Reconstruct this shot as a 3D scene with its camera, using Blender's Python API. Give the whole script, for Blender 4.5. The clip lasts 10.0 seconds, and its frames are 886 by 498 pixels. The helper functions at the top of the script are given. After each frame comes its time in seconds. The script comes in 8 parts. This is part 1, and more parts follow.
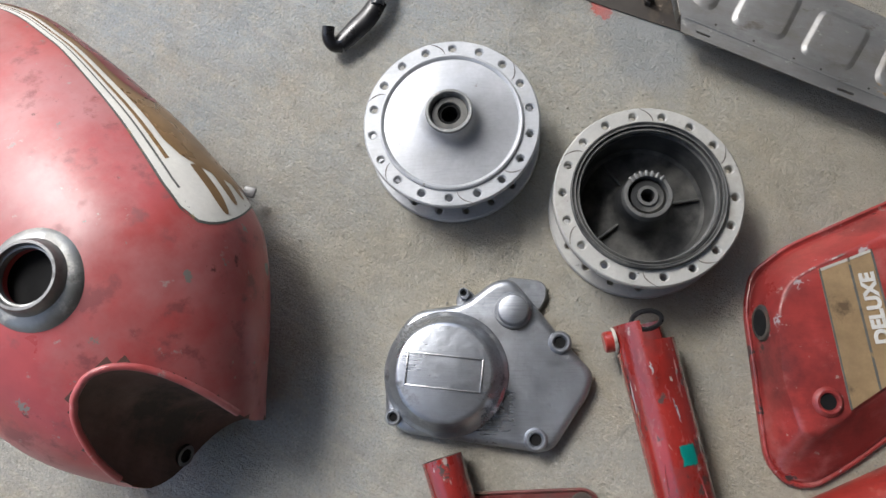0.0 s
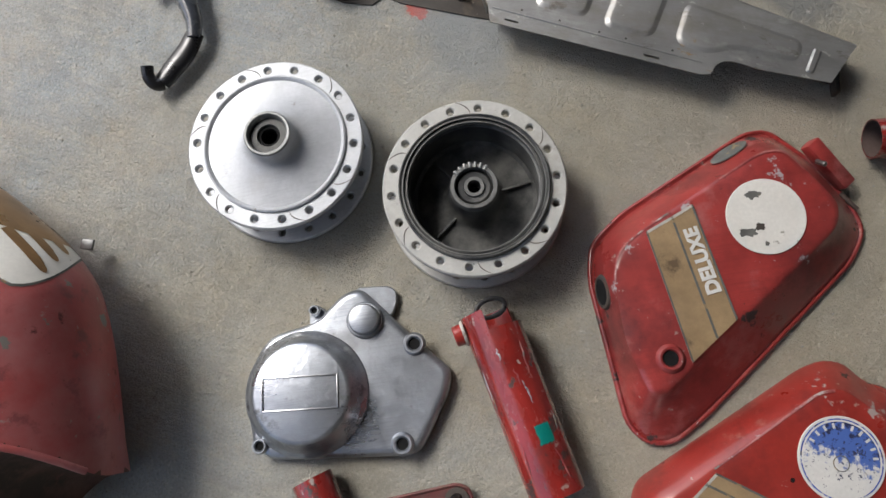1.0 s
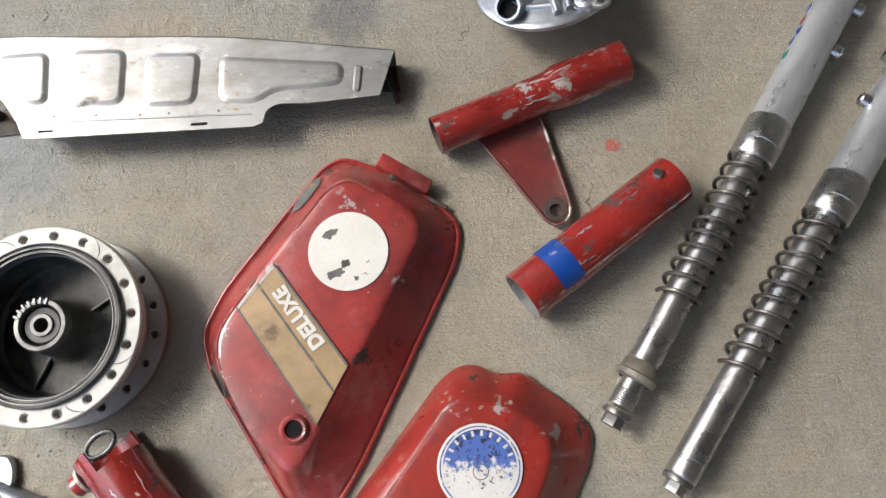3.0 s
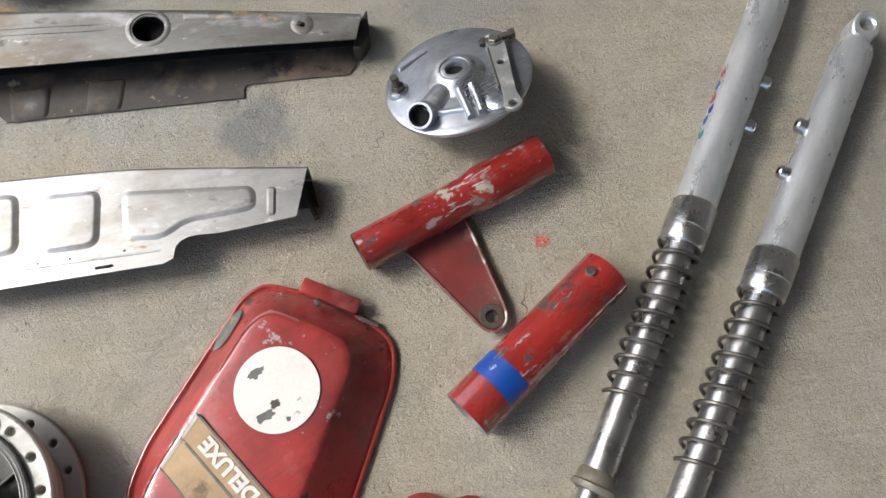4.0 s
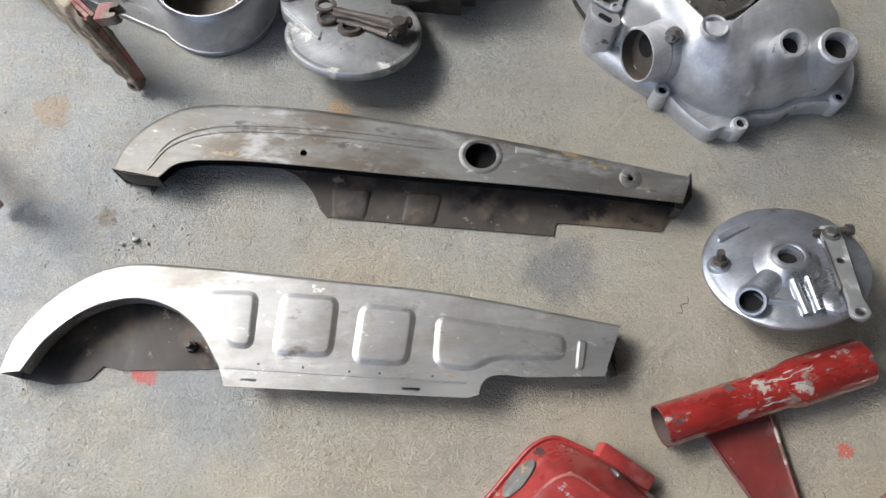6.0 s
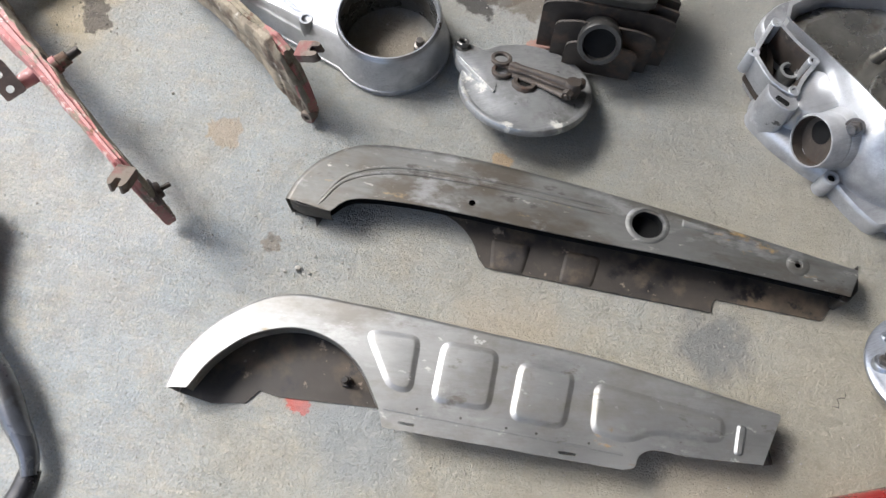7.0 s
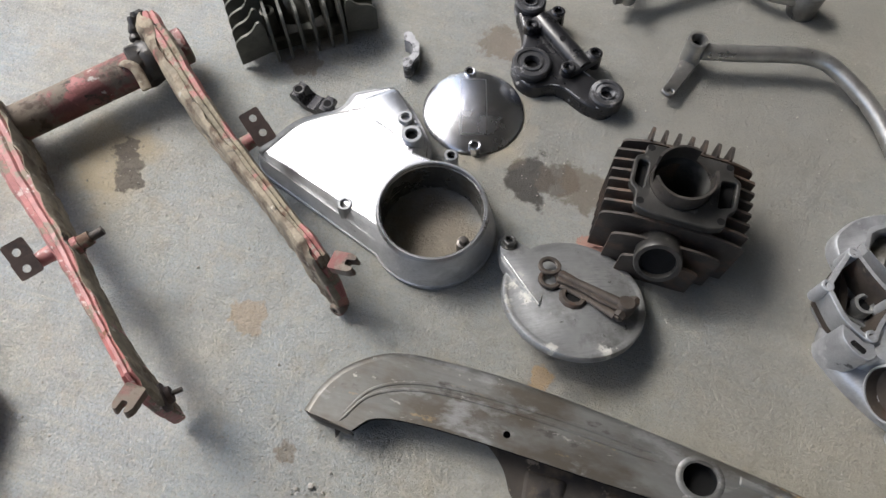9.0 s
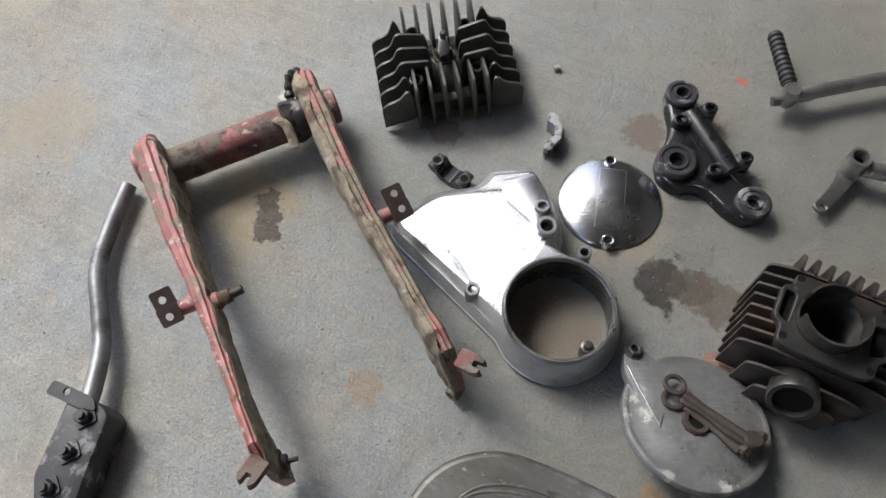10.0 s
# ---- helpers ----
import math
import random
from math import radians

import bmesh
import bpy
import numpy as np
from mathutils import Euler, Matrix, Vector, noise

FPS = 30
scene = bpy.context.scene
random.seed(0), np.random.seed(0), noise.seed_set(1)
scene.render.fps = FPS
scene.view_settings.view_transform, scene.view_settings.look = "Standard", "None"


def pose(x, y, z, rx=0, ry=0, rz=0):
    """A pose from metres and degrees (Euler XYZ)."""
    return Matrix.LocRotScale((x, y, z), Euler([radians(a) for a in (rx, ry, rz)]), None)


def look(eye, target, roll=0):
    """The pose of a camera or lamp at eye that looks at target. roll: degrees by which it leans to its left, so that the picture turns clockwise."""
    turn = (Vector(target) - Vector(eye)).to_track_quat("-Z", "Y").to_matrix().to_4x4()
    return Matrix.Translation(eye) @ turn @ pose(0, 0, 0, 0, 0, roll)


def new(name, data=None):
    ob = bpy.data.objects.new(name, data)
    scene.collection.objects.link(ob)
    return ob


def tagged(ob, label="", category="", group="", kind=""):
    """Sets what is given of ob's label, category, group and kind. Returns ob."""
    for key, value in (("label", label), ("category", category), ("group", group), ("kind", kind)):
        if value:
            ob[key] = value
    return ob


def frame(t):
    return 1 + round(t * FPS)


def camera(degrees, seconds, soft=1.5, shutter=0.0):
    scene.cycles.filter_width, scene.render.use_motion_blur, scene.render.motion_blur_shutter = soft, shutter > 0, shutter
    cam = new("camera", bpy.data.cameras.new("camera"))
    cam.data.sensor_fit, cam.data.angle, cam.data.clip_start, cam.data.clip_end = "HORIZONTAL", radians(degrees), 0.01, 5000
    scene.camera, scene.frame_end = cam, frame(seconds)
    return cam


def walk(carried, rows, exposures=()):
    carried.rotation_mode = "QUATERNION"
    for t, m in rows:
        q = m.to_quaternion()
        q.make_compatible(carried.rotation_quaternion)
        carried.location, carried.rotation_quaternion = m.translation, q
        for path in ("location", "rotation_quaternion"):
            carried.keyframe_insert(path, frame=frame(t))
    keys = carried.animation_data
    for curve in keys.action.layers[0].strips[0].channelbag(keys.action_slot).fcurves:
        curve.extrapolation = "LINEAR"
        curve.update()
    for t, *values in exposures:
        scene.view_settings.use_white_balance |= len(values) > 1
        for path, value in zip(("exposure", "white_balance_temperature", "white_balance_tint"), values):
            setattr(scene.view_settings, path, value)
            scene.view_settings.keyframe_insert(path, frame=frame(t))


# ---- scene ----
cam = camera(64.42, 10.0)
PATH = [
    (0, (-0.0693, -0.0671, 0.6261), (-0.1242, 0.0668, 0.0438), -21.54),
    (0.5, (-0.0203, -0.0696, 0.6265), (-0.0630, 0.0664, 0.0436), -21.49),
    (1, (0.0354, -0.0718, 0.6204), (0.0130, 0.0653, 0.0367), -18.10),
    (1.5, (0.0933, -0.0735, 0.6092), (0.0924, 0.0629, 0.0249), -14.07),
    (2, (0.1670, -0.0770, 0.6037), (0.1864, 0.0507, 0.0178), -11.06),
    (2.5, (0.2393, -0.0917, 0.5986), (0.2781, 0.0237, 0.0111), -6.32),
    (3, (0.2932, -0.0912, 0.5943), (0.3530, 0.0187, 0.0075), -0.94),
    (3.2, (0.3127, -0.0880, 0.5914), (0.3851, 0.0178, 0.0053), 3.07),
    (4.3, (0.3436, -0.0157, 0.5837), (0.4637, 0.1103, 0.0095), 7.22),
    (4.5, (0.3405, 0.0052, 0.5847), (0.4515, 0.1427, 0.0113), 3.25),
    (5, (0.3064, 0.0511, 0.5853), (0.4133, 0.2026, 0.0146), 2.19),
    (5.5, (0.2606, 0.0932, 0.5863), (0.3623, 0.2593, 0.0188), 3.23),
    (5.7, (0.2433, 0.1088, 0.5914), (0.3365, 0.2814, 0.0243), 2.16),
    (6.8, (0.1310, 0.1807, 0.6100), (0.1945, 0.3780, 0.0470), 0.26),
    (7, (0.1148, 0.1939, 0.6138), (0.1755, 0.3990, 0.0532), 0.09),
    (7.5, (0.0840, 0.2237, 0.6137), (0.1340, 0.4471, 0.0591), -0.86),
    (8, (0.0891, 0.2642, 0.6086), (0.1309, 0.4933, 0.0557), -1.88),
    (8.5, (0.1271, 0.3107, 0.6163), (0.1752, 0.5477, 0.0672), -0.84),
    (9, (0.1441, 0.3525, 0.6241), (0.1931, 0.5967, 0.0783), 0.00),
    (9.5, (0.1194, 0.3913, 0.6326), (0.1233, 0.6432, 0.0881), -3.60),
    (10, (0.1117, 0.4305, 0.6569), (0.0915, 0.6858, 0.1143), -6.92),
]
EXPOSURES = [(0, 0.69, 6250, 10), (1, 0.55, 6380, 10), (2, 0.50, 6420, 10), (2.5, 0.98, 6600, 10), (3, 1.18, 6450, 10), (4.5, 1.34, 6350, 10), (5.5, 1.28, 6250, 10), (7, 1.36, 6250, 10), (8, 1.26, 6300, 10), (9, 0.96, 6400, 10), (9.5, 0.75, 6400, 10), (10, 0.62, 6350, 10)]
walk(cam, [(t, look(eye, target, roll)) for t, eye, target, roll in PATH], exposures=EXPOSURES)

# ---- light ----
world = bpy.data.worlds.new("sky")
scene.world = world
world.use_nodes = True
wn, wl = world.node_tree.nodes, world.node_tree.links
sky = wn.new("ShaderNodeTexSky")
sky.sky_type, sky.sun_disc = "NISHITA", False
SUN_ELEVATION, SUN_AZIMUTH = radians(48), radians(-42)
sky.sun_elevation, sky.sun_rotation = SUN_ELEVATION, SUN_AZIMUTH
sky.air_density, sky.dust_density, sky.ozone_density = 1.0, 3.4, 1.0
wl.new(sky.outputs["Color"], wn["Background"].inputs["Color"])
wn["Background"].inputs["Strength"].default_value = 0.15
sun_data = bpy.data.lights.new("sun", "SUN")
sun_data.energy, sun_data.angle, sun_data.color = 2.1, radians(22), (1.0, 0.985, 0.96)
sun = new("sun", sun_data)
sun.matrix_world = look((0, 0, 0), (-math.sin(SUN_AZIMUTH) * math.cos(SUN_ELEVATION), -math.cos(SUN_AZIMUTH) * math.cos(SUN_ELEVATION), -math.sin(SUN_ELEVATION)))

# ---- materials ----
def surface(name, colour, rough=0.5, metal=0.0, vary=0.25, scale=40.0, bump=0.15, bump_scale=400.0, layers=(), coat=0.0, stretch=(1, 1, 1), rough_vary=0.15, brushed=None):
    """A worn surface: a base colour that varies at two scales, and ragged layers (colour, noise scale, threshold, softness, roughness, metal) over it."""
    m = bpy.data.materials.new(name)
    m.use_nodes = True
    n, l = m.node_tree.nodes, m.node_tree.links
    b = n["Principled BSDF"]
    co = n.new("ShaderNodeTexCoord")
    mp = n.new("ShaderNodeMapping")
    mp.inputs["Scale"].default_value = stretch
    l.new(co.outputs["Object"], mp.inputs["Vector"])

    def tex(s, detail=6.0, off=0.0, rg=0.6):
        t = n.new("ShaderNodeTexNoise")
        t.noise_dimensions = "4D"
        t.inputs["Scale"].default_value, t.inputs["Detail"].default_value, t.inputs["Roughness"].default_value, t.inputs["W"].default_value = s, detail, rg, off
        l.new(mp.outputs["Vector"], t.inputs["Vector"])
        return t.outputs["Fac"]

    def ranged(f, lo, hi, a=0.0, z=1.0):
        r = n.new("ShaderNodeMapRange")
        r.inputs[1].default_value, r.inputs[2].default_value, r.inputs[3].default_value, r.inputs[4].default_value = lo, hi, a, z
        l.new(f, r.inputs[0])
        return r.outputs[0]

    def mixed(f, a, z, kind="RGBA"):
        x = n.new("ShaderNodeMix")
        x.data_type = kind
        l.new(f, x.inputs["Factor"])
        i, j = (6, 7) if kind == "RGBA" else (2, 3)
        for k, v in ((i, a), (j, z)):
            if isinstance(v, (tuple, float, int)):
                x.inputs[k].default_value = (*v, 1.0) if isinstance(v, tuple) else v
            else:
                l.new(v, x.inputs[k])
        return x.outputs[2 if kind == "RGBA" else 0]

    dark = tuple(c * (1 - vary) for c in colour)
    light = tuple(min(1.0, c * (1 + vary)) for c in colour)
    c = mixed(ranged(tex(scale, 5.0), 0.32, 0.68), dark, light)
    fine = tex(scale * 9, 3.0, 3.0)
    c = mixed(ranged(fine, 0.3, 0.75, 0.0, 0.35), c, tuple(v * 0.7 for v in colour))
    r = ranged(tex(scale * 0.7, 4.0, 7.0), 0.3, 0.7, max(0.03, rough - rough_vary), min(1.0, rough + rough_vary))
    me = None
    for k, (lc, ls, lo, soft, lr, lm) in enumerate(layers):
        f = ranged(tex(ls, 8.0, 11.0 + 5 * k, 0.65), lo, lo + soft)
        c, r = mixed(f, c, lc), mixed(f, r, lr, "FLOAT")
        me = mixed(f, metal if me is None else me, lm, "FLOAT")
    lines = None
    if brushed:
        # fine rubbing marks: (degrees, scale, how strong), with a second set across them
        turn, size, how = brushed
        for k, ang in enumerate((turn, turn + 74)):
            mq = n.new("ShaderNodeMapping")
            mq.inputs["Rotation"].default_value, mq.inputs["Scale"].default_value = (0, 0, radians(ang)), (1, 34, 34)
            l.new(co.outputs["Object"], mq.inputs["Vector"])
            t = n.new("ShaderNodeTexNoise")
            t.noise_dimensions = "4D"
            t.inputs["Scale"].default_value, t.inputs["Detail"].default_value, t.inputs["Roughness"].default_value, t.inputs["W"].default_value = size, 5.0, 0.7, 31.0 + k
            l.new(mq.outputs["Vector"], t.inputs["Vector"])
            gate = ranged(tex(size * 2.2, 4.0, 41.0 + k), 0.42, 0.62)
            f = n.new("ShaderNodeMath")
            f.operation = "MULTIPLY"
            l.new(ranged(t.outputs["Fac"], 0.46, 0.66, 0.0, how), f.inputs[0])
            l.new(gate, f.inputs[1])
            lines = f.outputs[0]
            c = mixed(lines, c, tuple(v * 0.5 for v in colour))
            r = mixed(lines, r, min(0.9, rough + 0.25), "FLOAT")
    l.new(c, b.inputs["Base Color"])
    l.new(r, b.inputs["Roughness"])
    if me is None:
        b.inputs["Metallic"].default_value = metal
    else:
        l.new(me, b.inputs["Metallic"])
    b.inputs["Coat Weight"].default_value = coat
    b.inputs["Coat Roughness"].default_value = 0.12
    if bump:
        bp = n.new("ShaderNodeBump")
        bp.inputs["Strength"].default_value, bp.inputs["Distance"].default_value = bump, 0.0006
        l.new(tex(bump_scale, 4.0, 20.0), bp.inputs["Height"])
        b2 = n.new("ShaderNodeBump")
        b2.inputs["Strength"].default_value, b2.inputs["Distance"].default_value = bump * 0.8, 0.003
        l.new(tex(bump_scale * 0.08, 3.0, 25.0), b2.inputs["Height"])
        l.new(bp.outputs["Normal"], b2.inputs["Normal"])
        l.new(b2.outputs["Normal"], b.inputs["Normal"])
    return m


def flecked(m, colour, spots, size=70.0, rough=0.6):
    """Flaked wear of one colour, gathered about places (x, y, reach) of the thing that carries the paint."""
    n, l = m.node_tree.nodes, m.node_tree.links
    b = n["Principled BSDF"]
    co = n.new("ShaderNodeTexCoord").outputs["Object"]
    t = n.new("ShaderNodeTexNoise")
    t.inputs["Scale"].default_value, t.inputs["Detail"].default_value, t.inputs["Roughness"].default_value = size, 9.0, 0.7
    l.new(co, t.inputs["Vector"])
    total = None
    for x, y, reach in spots:
        mp = n.new("ShaderNodeMapping")
        mp.vector_type = "TEXTURE"
        mp.inputs["Location"].default_value, mp.inputs["Scale"].default_value = (x, y, 0), (reach, reach, 9.0)
        l.new(co, mp.inputs["Vector"])
        d = n.new("ShaderNodeVectorMath")
        d.operation = "LENGTH"
        l.new(mp.outputs["Vector"], d.inputs[0])
        f = n.new("ShaderNodeMapRange")
        f.inputs[1].default_value, f.inputs[2].default_value, f.inputs[3].default_value, f.inputs[4].default_value = 0.0, 1.0, 0.17, 0.0
        l.new(d.outputs["Value"], f.inputs[0])
        if total is None:
            total = f.outputs[0]
        else:
            top = n.new("ShaderNodeMath")
            top.operation = "MAXIMUM"
            l.new(total, top.inputs[0])
            l.new(f.outputs[0], top.inputs[1])
            total = top.outputs[0]
    add = n.new("ShaderNodeMath")
    add.operation = "ADD"
    l.new(total, add.inputs[0])
    l.new(t.outputs["Fac"], add.inputs[1])
    edge = n.new("ShaderNodeMapRange")
    edge.inputs[1].default_value, edge.inputs[2].default_value = 0.655, 0.685
    l.new(add.outputs[0], edge.inputs[0])
    for socket, value in (("Base Color", (*colour, 1)), ("Roughness", rough)):
        x = n.new("ShaderNodeMix")
        x.data_type = "RGBA" if socket == "Base Color" else "FLOAT"
        i, j, o = (6, 7, 2) if socket == "Base Color" else (2, 3, 0)
        l.new(edge.outputs[0], x.inputs["Factor"])
        l.new(b.inputs[socket].links[0].from_socket, x.inputs[i])
        x.inputs[j].default_value = value
        l.new(x.outputs[o], b.inputs[socket])


GREY_PRIMER, RUST = (0.22, 0.22, 0.2), (0.13, 0.055, 0.025)
red_tank = surface("tank_red_paint", (0.4, 0.072, 0.07), 0.34, vary=0.3, scale=9, bump=0.25, bump_scale=180, rough_vary=0.1,
                   layers=(((0.42, 0.2, 0.2), 6, 0.46, 0.22, 0.42, 0), ((0.25, 0.07, 0.07), 34, 0.55, 0.08, 0.5, 0), ((0.36, 0.27, 0.25), 60, 0.625, 0.04, 0.6, 0), (GREY_PRIMER, 24, 0.645, 0.012, 0.6, 0), ((0.09, 0.022, 0.02), 30, 0.63, 0.04, 0.5, 0)))
red_paint = surface("red_paint", (0.265, 0.034, 0.03), 0.34, vary=0.3, scale=22, bump=0.08, coat=0.5, brushed=(60, 14, 0.3),
                    layers=(((0.105, 0.013, 0.013), 16, 0.5, 0.18, 0.5, 0), ((0.34, 0.12, 0.11), 18, 0.55, 0.14, 0.5, 0), ((0.3, 0.23, 0.2), 80, 0.645, 0.02, 0.6, 0), ((0.045, 0.032, 0.025), 40, 0.66, 0.03, 0.7, 0)))
red_bright = surface("bright_red_paint", (0.26, 0.026, 0.019), 0.33, vary=0.25, scale=26, bump=0.08, coat=0.6,
                     layers=(((0.14, 0.016, 0.013), 22, 0.53, 0.18, 0.5, 0), ((0.33, 0.12, 0.09), 30, 0.6, 0.1, 0.5, 0), ((0.32, 0.22, 0.18), 80, 0.645, 0.02, 0.6, 0), ((0.05, 0.035, 0.03), 45, 0.67, 0.03, 0.7, 0)))
flecked(red_paint, (0.30, 0.27, 0.27), ((0.0535, 0.074, 0.019), (0.072, 0.062, 0.012), (0.030, 0.086, 0.014), (-0.030, 0.058, 0.010), (-0.082, 0.036, 0.012), (-0.101, -0.005, 0.012), (0.085, 0.046, 0.010), (0.055, 0.000, 0.008)))
flecked(red_paint, (0.04, 0.022, 0.02), ((0.002, 0.076, 0.014), (0.112, 0.050, 0.016), (0.118, 0.020, 0.014), (-0.114, -0.02, 0.02), (-0.110, -0.07, 0.014), (-0.090, -0.126, 0.014), (0.05, 0.118, 0.012), (0.0, -0.04, 0.015)), 50.0, 0.7)
flecked(red_bright, (0.30, 0.25, 0.23), ((0.044, 0.108, 0.020), (0.015, 0.100, 0.012), (-0.02, 0.084, 0.010), (0.078, 0.090, 0.016), (0.10, 0.050, 0.012), (0.05, 0.125, 0.012)))
flecked(red_bright, (0.05, 0.03, 0.026), ((0.066, 0.117, 0.014), (0.128, 0.040, 0.018), (0.104, 0.090, 0.012)), 50.0, 0.7)
flecked(red_tank, (0.2, 0.19, 0.17), ((0.065, 0.055, 0.013), (0.06, 0.07, 0.008), (0.05, -0.072, 0.014), (0.055, -0.002, 0.007), (0.03, -0.09, 0.012)), 45.0)
red_tube = surface("glossy_scuffed_red_paint", (0.23, 0.019, 0.015), 0.22, vary=0.3, scale=26, bump=0.08, coat=1.0, stretch=(1, 2, 2),
                   layers=(((0.12, 0.014, 0.012), 20, 0.52, 0.16, 0.5, 0), ((0.35, 0.12, 0.1), 30, 0.6, 0.1, 0.5, 0), ((0.36, 0.29, 0.25), 70, 0.64, 0.02, 0.6, 0), ((0.035, 0.025, 0.022), 34, 0.63, 0.04, 0.7, 0)))
flecked(red_tube, (0.05, 0.026, 0.022), ((0.13, 0.014, 0.03), (0.10, 0.018, 0.022), (0.065, -0.004, 0.012), (0.09, -0.019, 0.018), (0.05, 0.019, 0.016), (0.145, -0.018, 0.016)), 60.0, 0.7)
flecked(red_tube, (0.3, 0.2, 0.17), ((0.005, -0.014, 0.006), (0.12, 0.012, 0.008), (0.152, 0.008, 0.008)), 110.0)
edge_wear = surface("rubbed_red_edge", (0.2, 0.03, 0.03), 0.4, vary=0.3, scale=40, bump=0.1,
                    layers=(((0.3, 0.1, 0.09), 30, 0.48, 0.08, 0.5, 0.1), ((0.34, 0.29, 0.27), 44, 0.58, 0.05, 0.5, 0.2), ((0.12, 0.1, 0.09), 60, 0.6, 0.04, 0.6, 0.1)))
red_scraped = surface("scraped_red_paint", (0.2, 0.016, 0.013), 0.26, vary=0.35, scale=26, bump=0.1, coat=1.0, stretch=(1, 2.5, 2.5),
                      layers=(((0.11, 0.014, 0.012), 18, 0.53, 0.15, 0.5, 0), ((0.36, 0.31, 0.28), 26, 0.60, 0.02, 0.45, 0.3), (GREY_PRIMER, 22, 0.655, 0.02, 0.6, 0.1), ((0.04, 0.03, 0.028), 50, 0.65, 0.03, 0.7, 0)))
flecked(red_scraped, (0.3, 0.27, 0.23), ((0.088, 0.003, 0.024), (0.118, -0.004, 0.024), (0.068, -0.002, 0.012)), 80.0)
flecked(red_scraped, (0.17, 0.15, 0.12), ((0.104, -0.006, 0.028), (0.125, 0.0, 0.018)), 60.0, 0.7)
flecked(red_scraped, (0.05, 0.035, 0.03), ((0.175, 0.0, 0.022), (0.004, 0.0, 0.016), (0.06, 0.016, 0.014)), 70.0, 0.7)
red_old = surface("faded_red_and_mud", (0.34, 0.14, 0.13), 0.55, vary=0.4, scale=40, bump=0.6,
                  layers=(((0.22, 0.18, 0.14), 38, 0.53, 0.05, 0.85, 0), ((0.5, 0.4, 0.37), 90, 0.57, 0.05, 0.6, 0), (RUST, 50, 0.62, 0.05, 0.85, 0), ((0.04, 0.032, 0.028), 60, 0.64, 0.04, 0.8, 0)))
mud_red = surface("mud_over_faded_red", (0.2, 0.172, 0.122), 0.85, vary=0.5, scale=60, bump=1.3,
                  layers=(((0.3, 0.11, 0.1), 26, 0.52, 0.05, 0.6, 0), ((0.09, 0.05, 0.03), 45, 0.55, 0.06, 0.85, 0), ((0.28, 0.245, 0.2), 70, 0.59, 0.05, 0.85, 0), ((0.035, 0.03, 0.025), 40, 0.58, 0.05, 0.8, 0)))
mud_crust = surface("dried_pale_mud", (0.225, 0.19, 0.138), 0.9, vary=0.5, scale=50, bump=1.4,
                    layers=(((0.1, 0.07, 0.048), 30, 0.51, 0.08, 0.9, 0), ((0.23, 0.07, 0.062), 24, 0.6, 0.04, 0.6, 0), ((0.4, 0.37, 0.31), 60, 0.6, 0.05, 0.9, 0), ((0.045, 0.036, 0.03), 44, 0.62, 0.04, 0.85, 0)))
mud_maroon = surface("muddy_maroon_paint", (0.17, 0.06, 0.053), 0.7, vary=0.4, scale=36, bump=0.9,
                     layers=(((0.16, 0.132, 0.105), 15, 0.455, 0.06, 0.9, 0), ((0.07, 0.05, 0.038), 40, 0.52, 0.08, 0.85, 0), ((0.4, 0.36, 0.33), 16, 0.66, 0.02, 0.6, 0), ((0.04, 0.032, 0.028), 50, 0.6, 0.05, 0.8, 0)))
flecked(mud_maroon, (0.27, 0.09, 0.085), ((-0.066, 0.14, 0.02), (-0.02, 0.15, 0.014), (-0.075, 0.13, 0.015)), 45.0)
flecked(mud_maroon, (0.42, 0.38, 0.34), ((-0.054, 0.144, 0.022),), 40.0, 0.85)
mud_steel = surface("muddy_rusted_steel", (0.055, 0.044, 0.035), 0.62, metal=0.2, vary=0.4, scale=40, bump=0.7,
                    layers=(((0.055, 0.03, 0.019), 45, 0.54, 0.1, 0.85, 0), ((0.024, 0.021, 0.019), 30, 0.56, 0.08, 0.7, 0), ((0.13, 0.11, 0.085), 60, 0.635, 0.06, 0.8, 0)))
maroon_paint = surface("dirty_maroon_paint", (0.14, 0.026, 0.023), 0.4, vary=0.35, scale=26, bump=0.12, coat=0.3,
                       layers=(((0.075, 0.03, 0.025), 18, 0.48, 0.14, 0.55, 0), ((0.14, 0.075, 0.055), 14, 0.56, 0.1, 0.7, 0), ((0.22, 0.1, 0.085), 30, 0.6, 0.08, 0.6, 0), ((0.28, 0.22, 0.19), 80, 0.65, 0.02, 0.6, 0), ((0.04, 0.03, 0.025), 40, 0.64, 0.04, 0.7, 0)))
worn_steel = surface("rubbed_bright_steel", (0.4, 0.395, 0.375), 0.36, metal=0.85, vary=0.3, scale=40, bump=0.15, layers=(((0.12, 0.11, 0.1), 30, 0.6, 0.08, 0.5, 0.5), (RUST, 60, 0.69, 0.04, 0.8, 0.1)))
scratch_grey = surface("grey_brown_scratch", (0.12, 0.105, 0.09), 0.7, vary=0.4, scale=90, bump=0.1)
rim_worn = surface("worn_maroon_edge", (0.12, 0.035, 0.03), 0.5, vary=0.4, scale=40, bump=0.3, layers=(((0.4, 0.36, 0.31), 30, 0.52, 0.04, 0.5, 0.3), ((0.1, 0.06, 0.04), 50, 0.56, 0.05, 0.8, 0)))
rust_bracket = surface("rusty_dark_bracket", (0.06, 0.04, 0.033), 0.75, vary=0.4, scale=60, bump=0.4, layers=(((0.03, 0.025, 0.022), 50, 0.55, 0.1, 0.7, 0),))
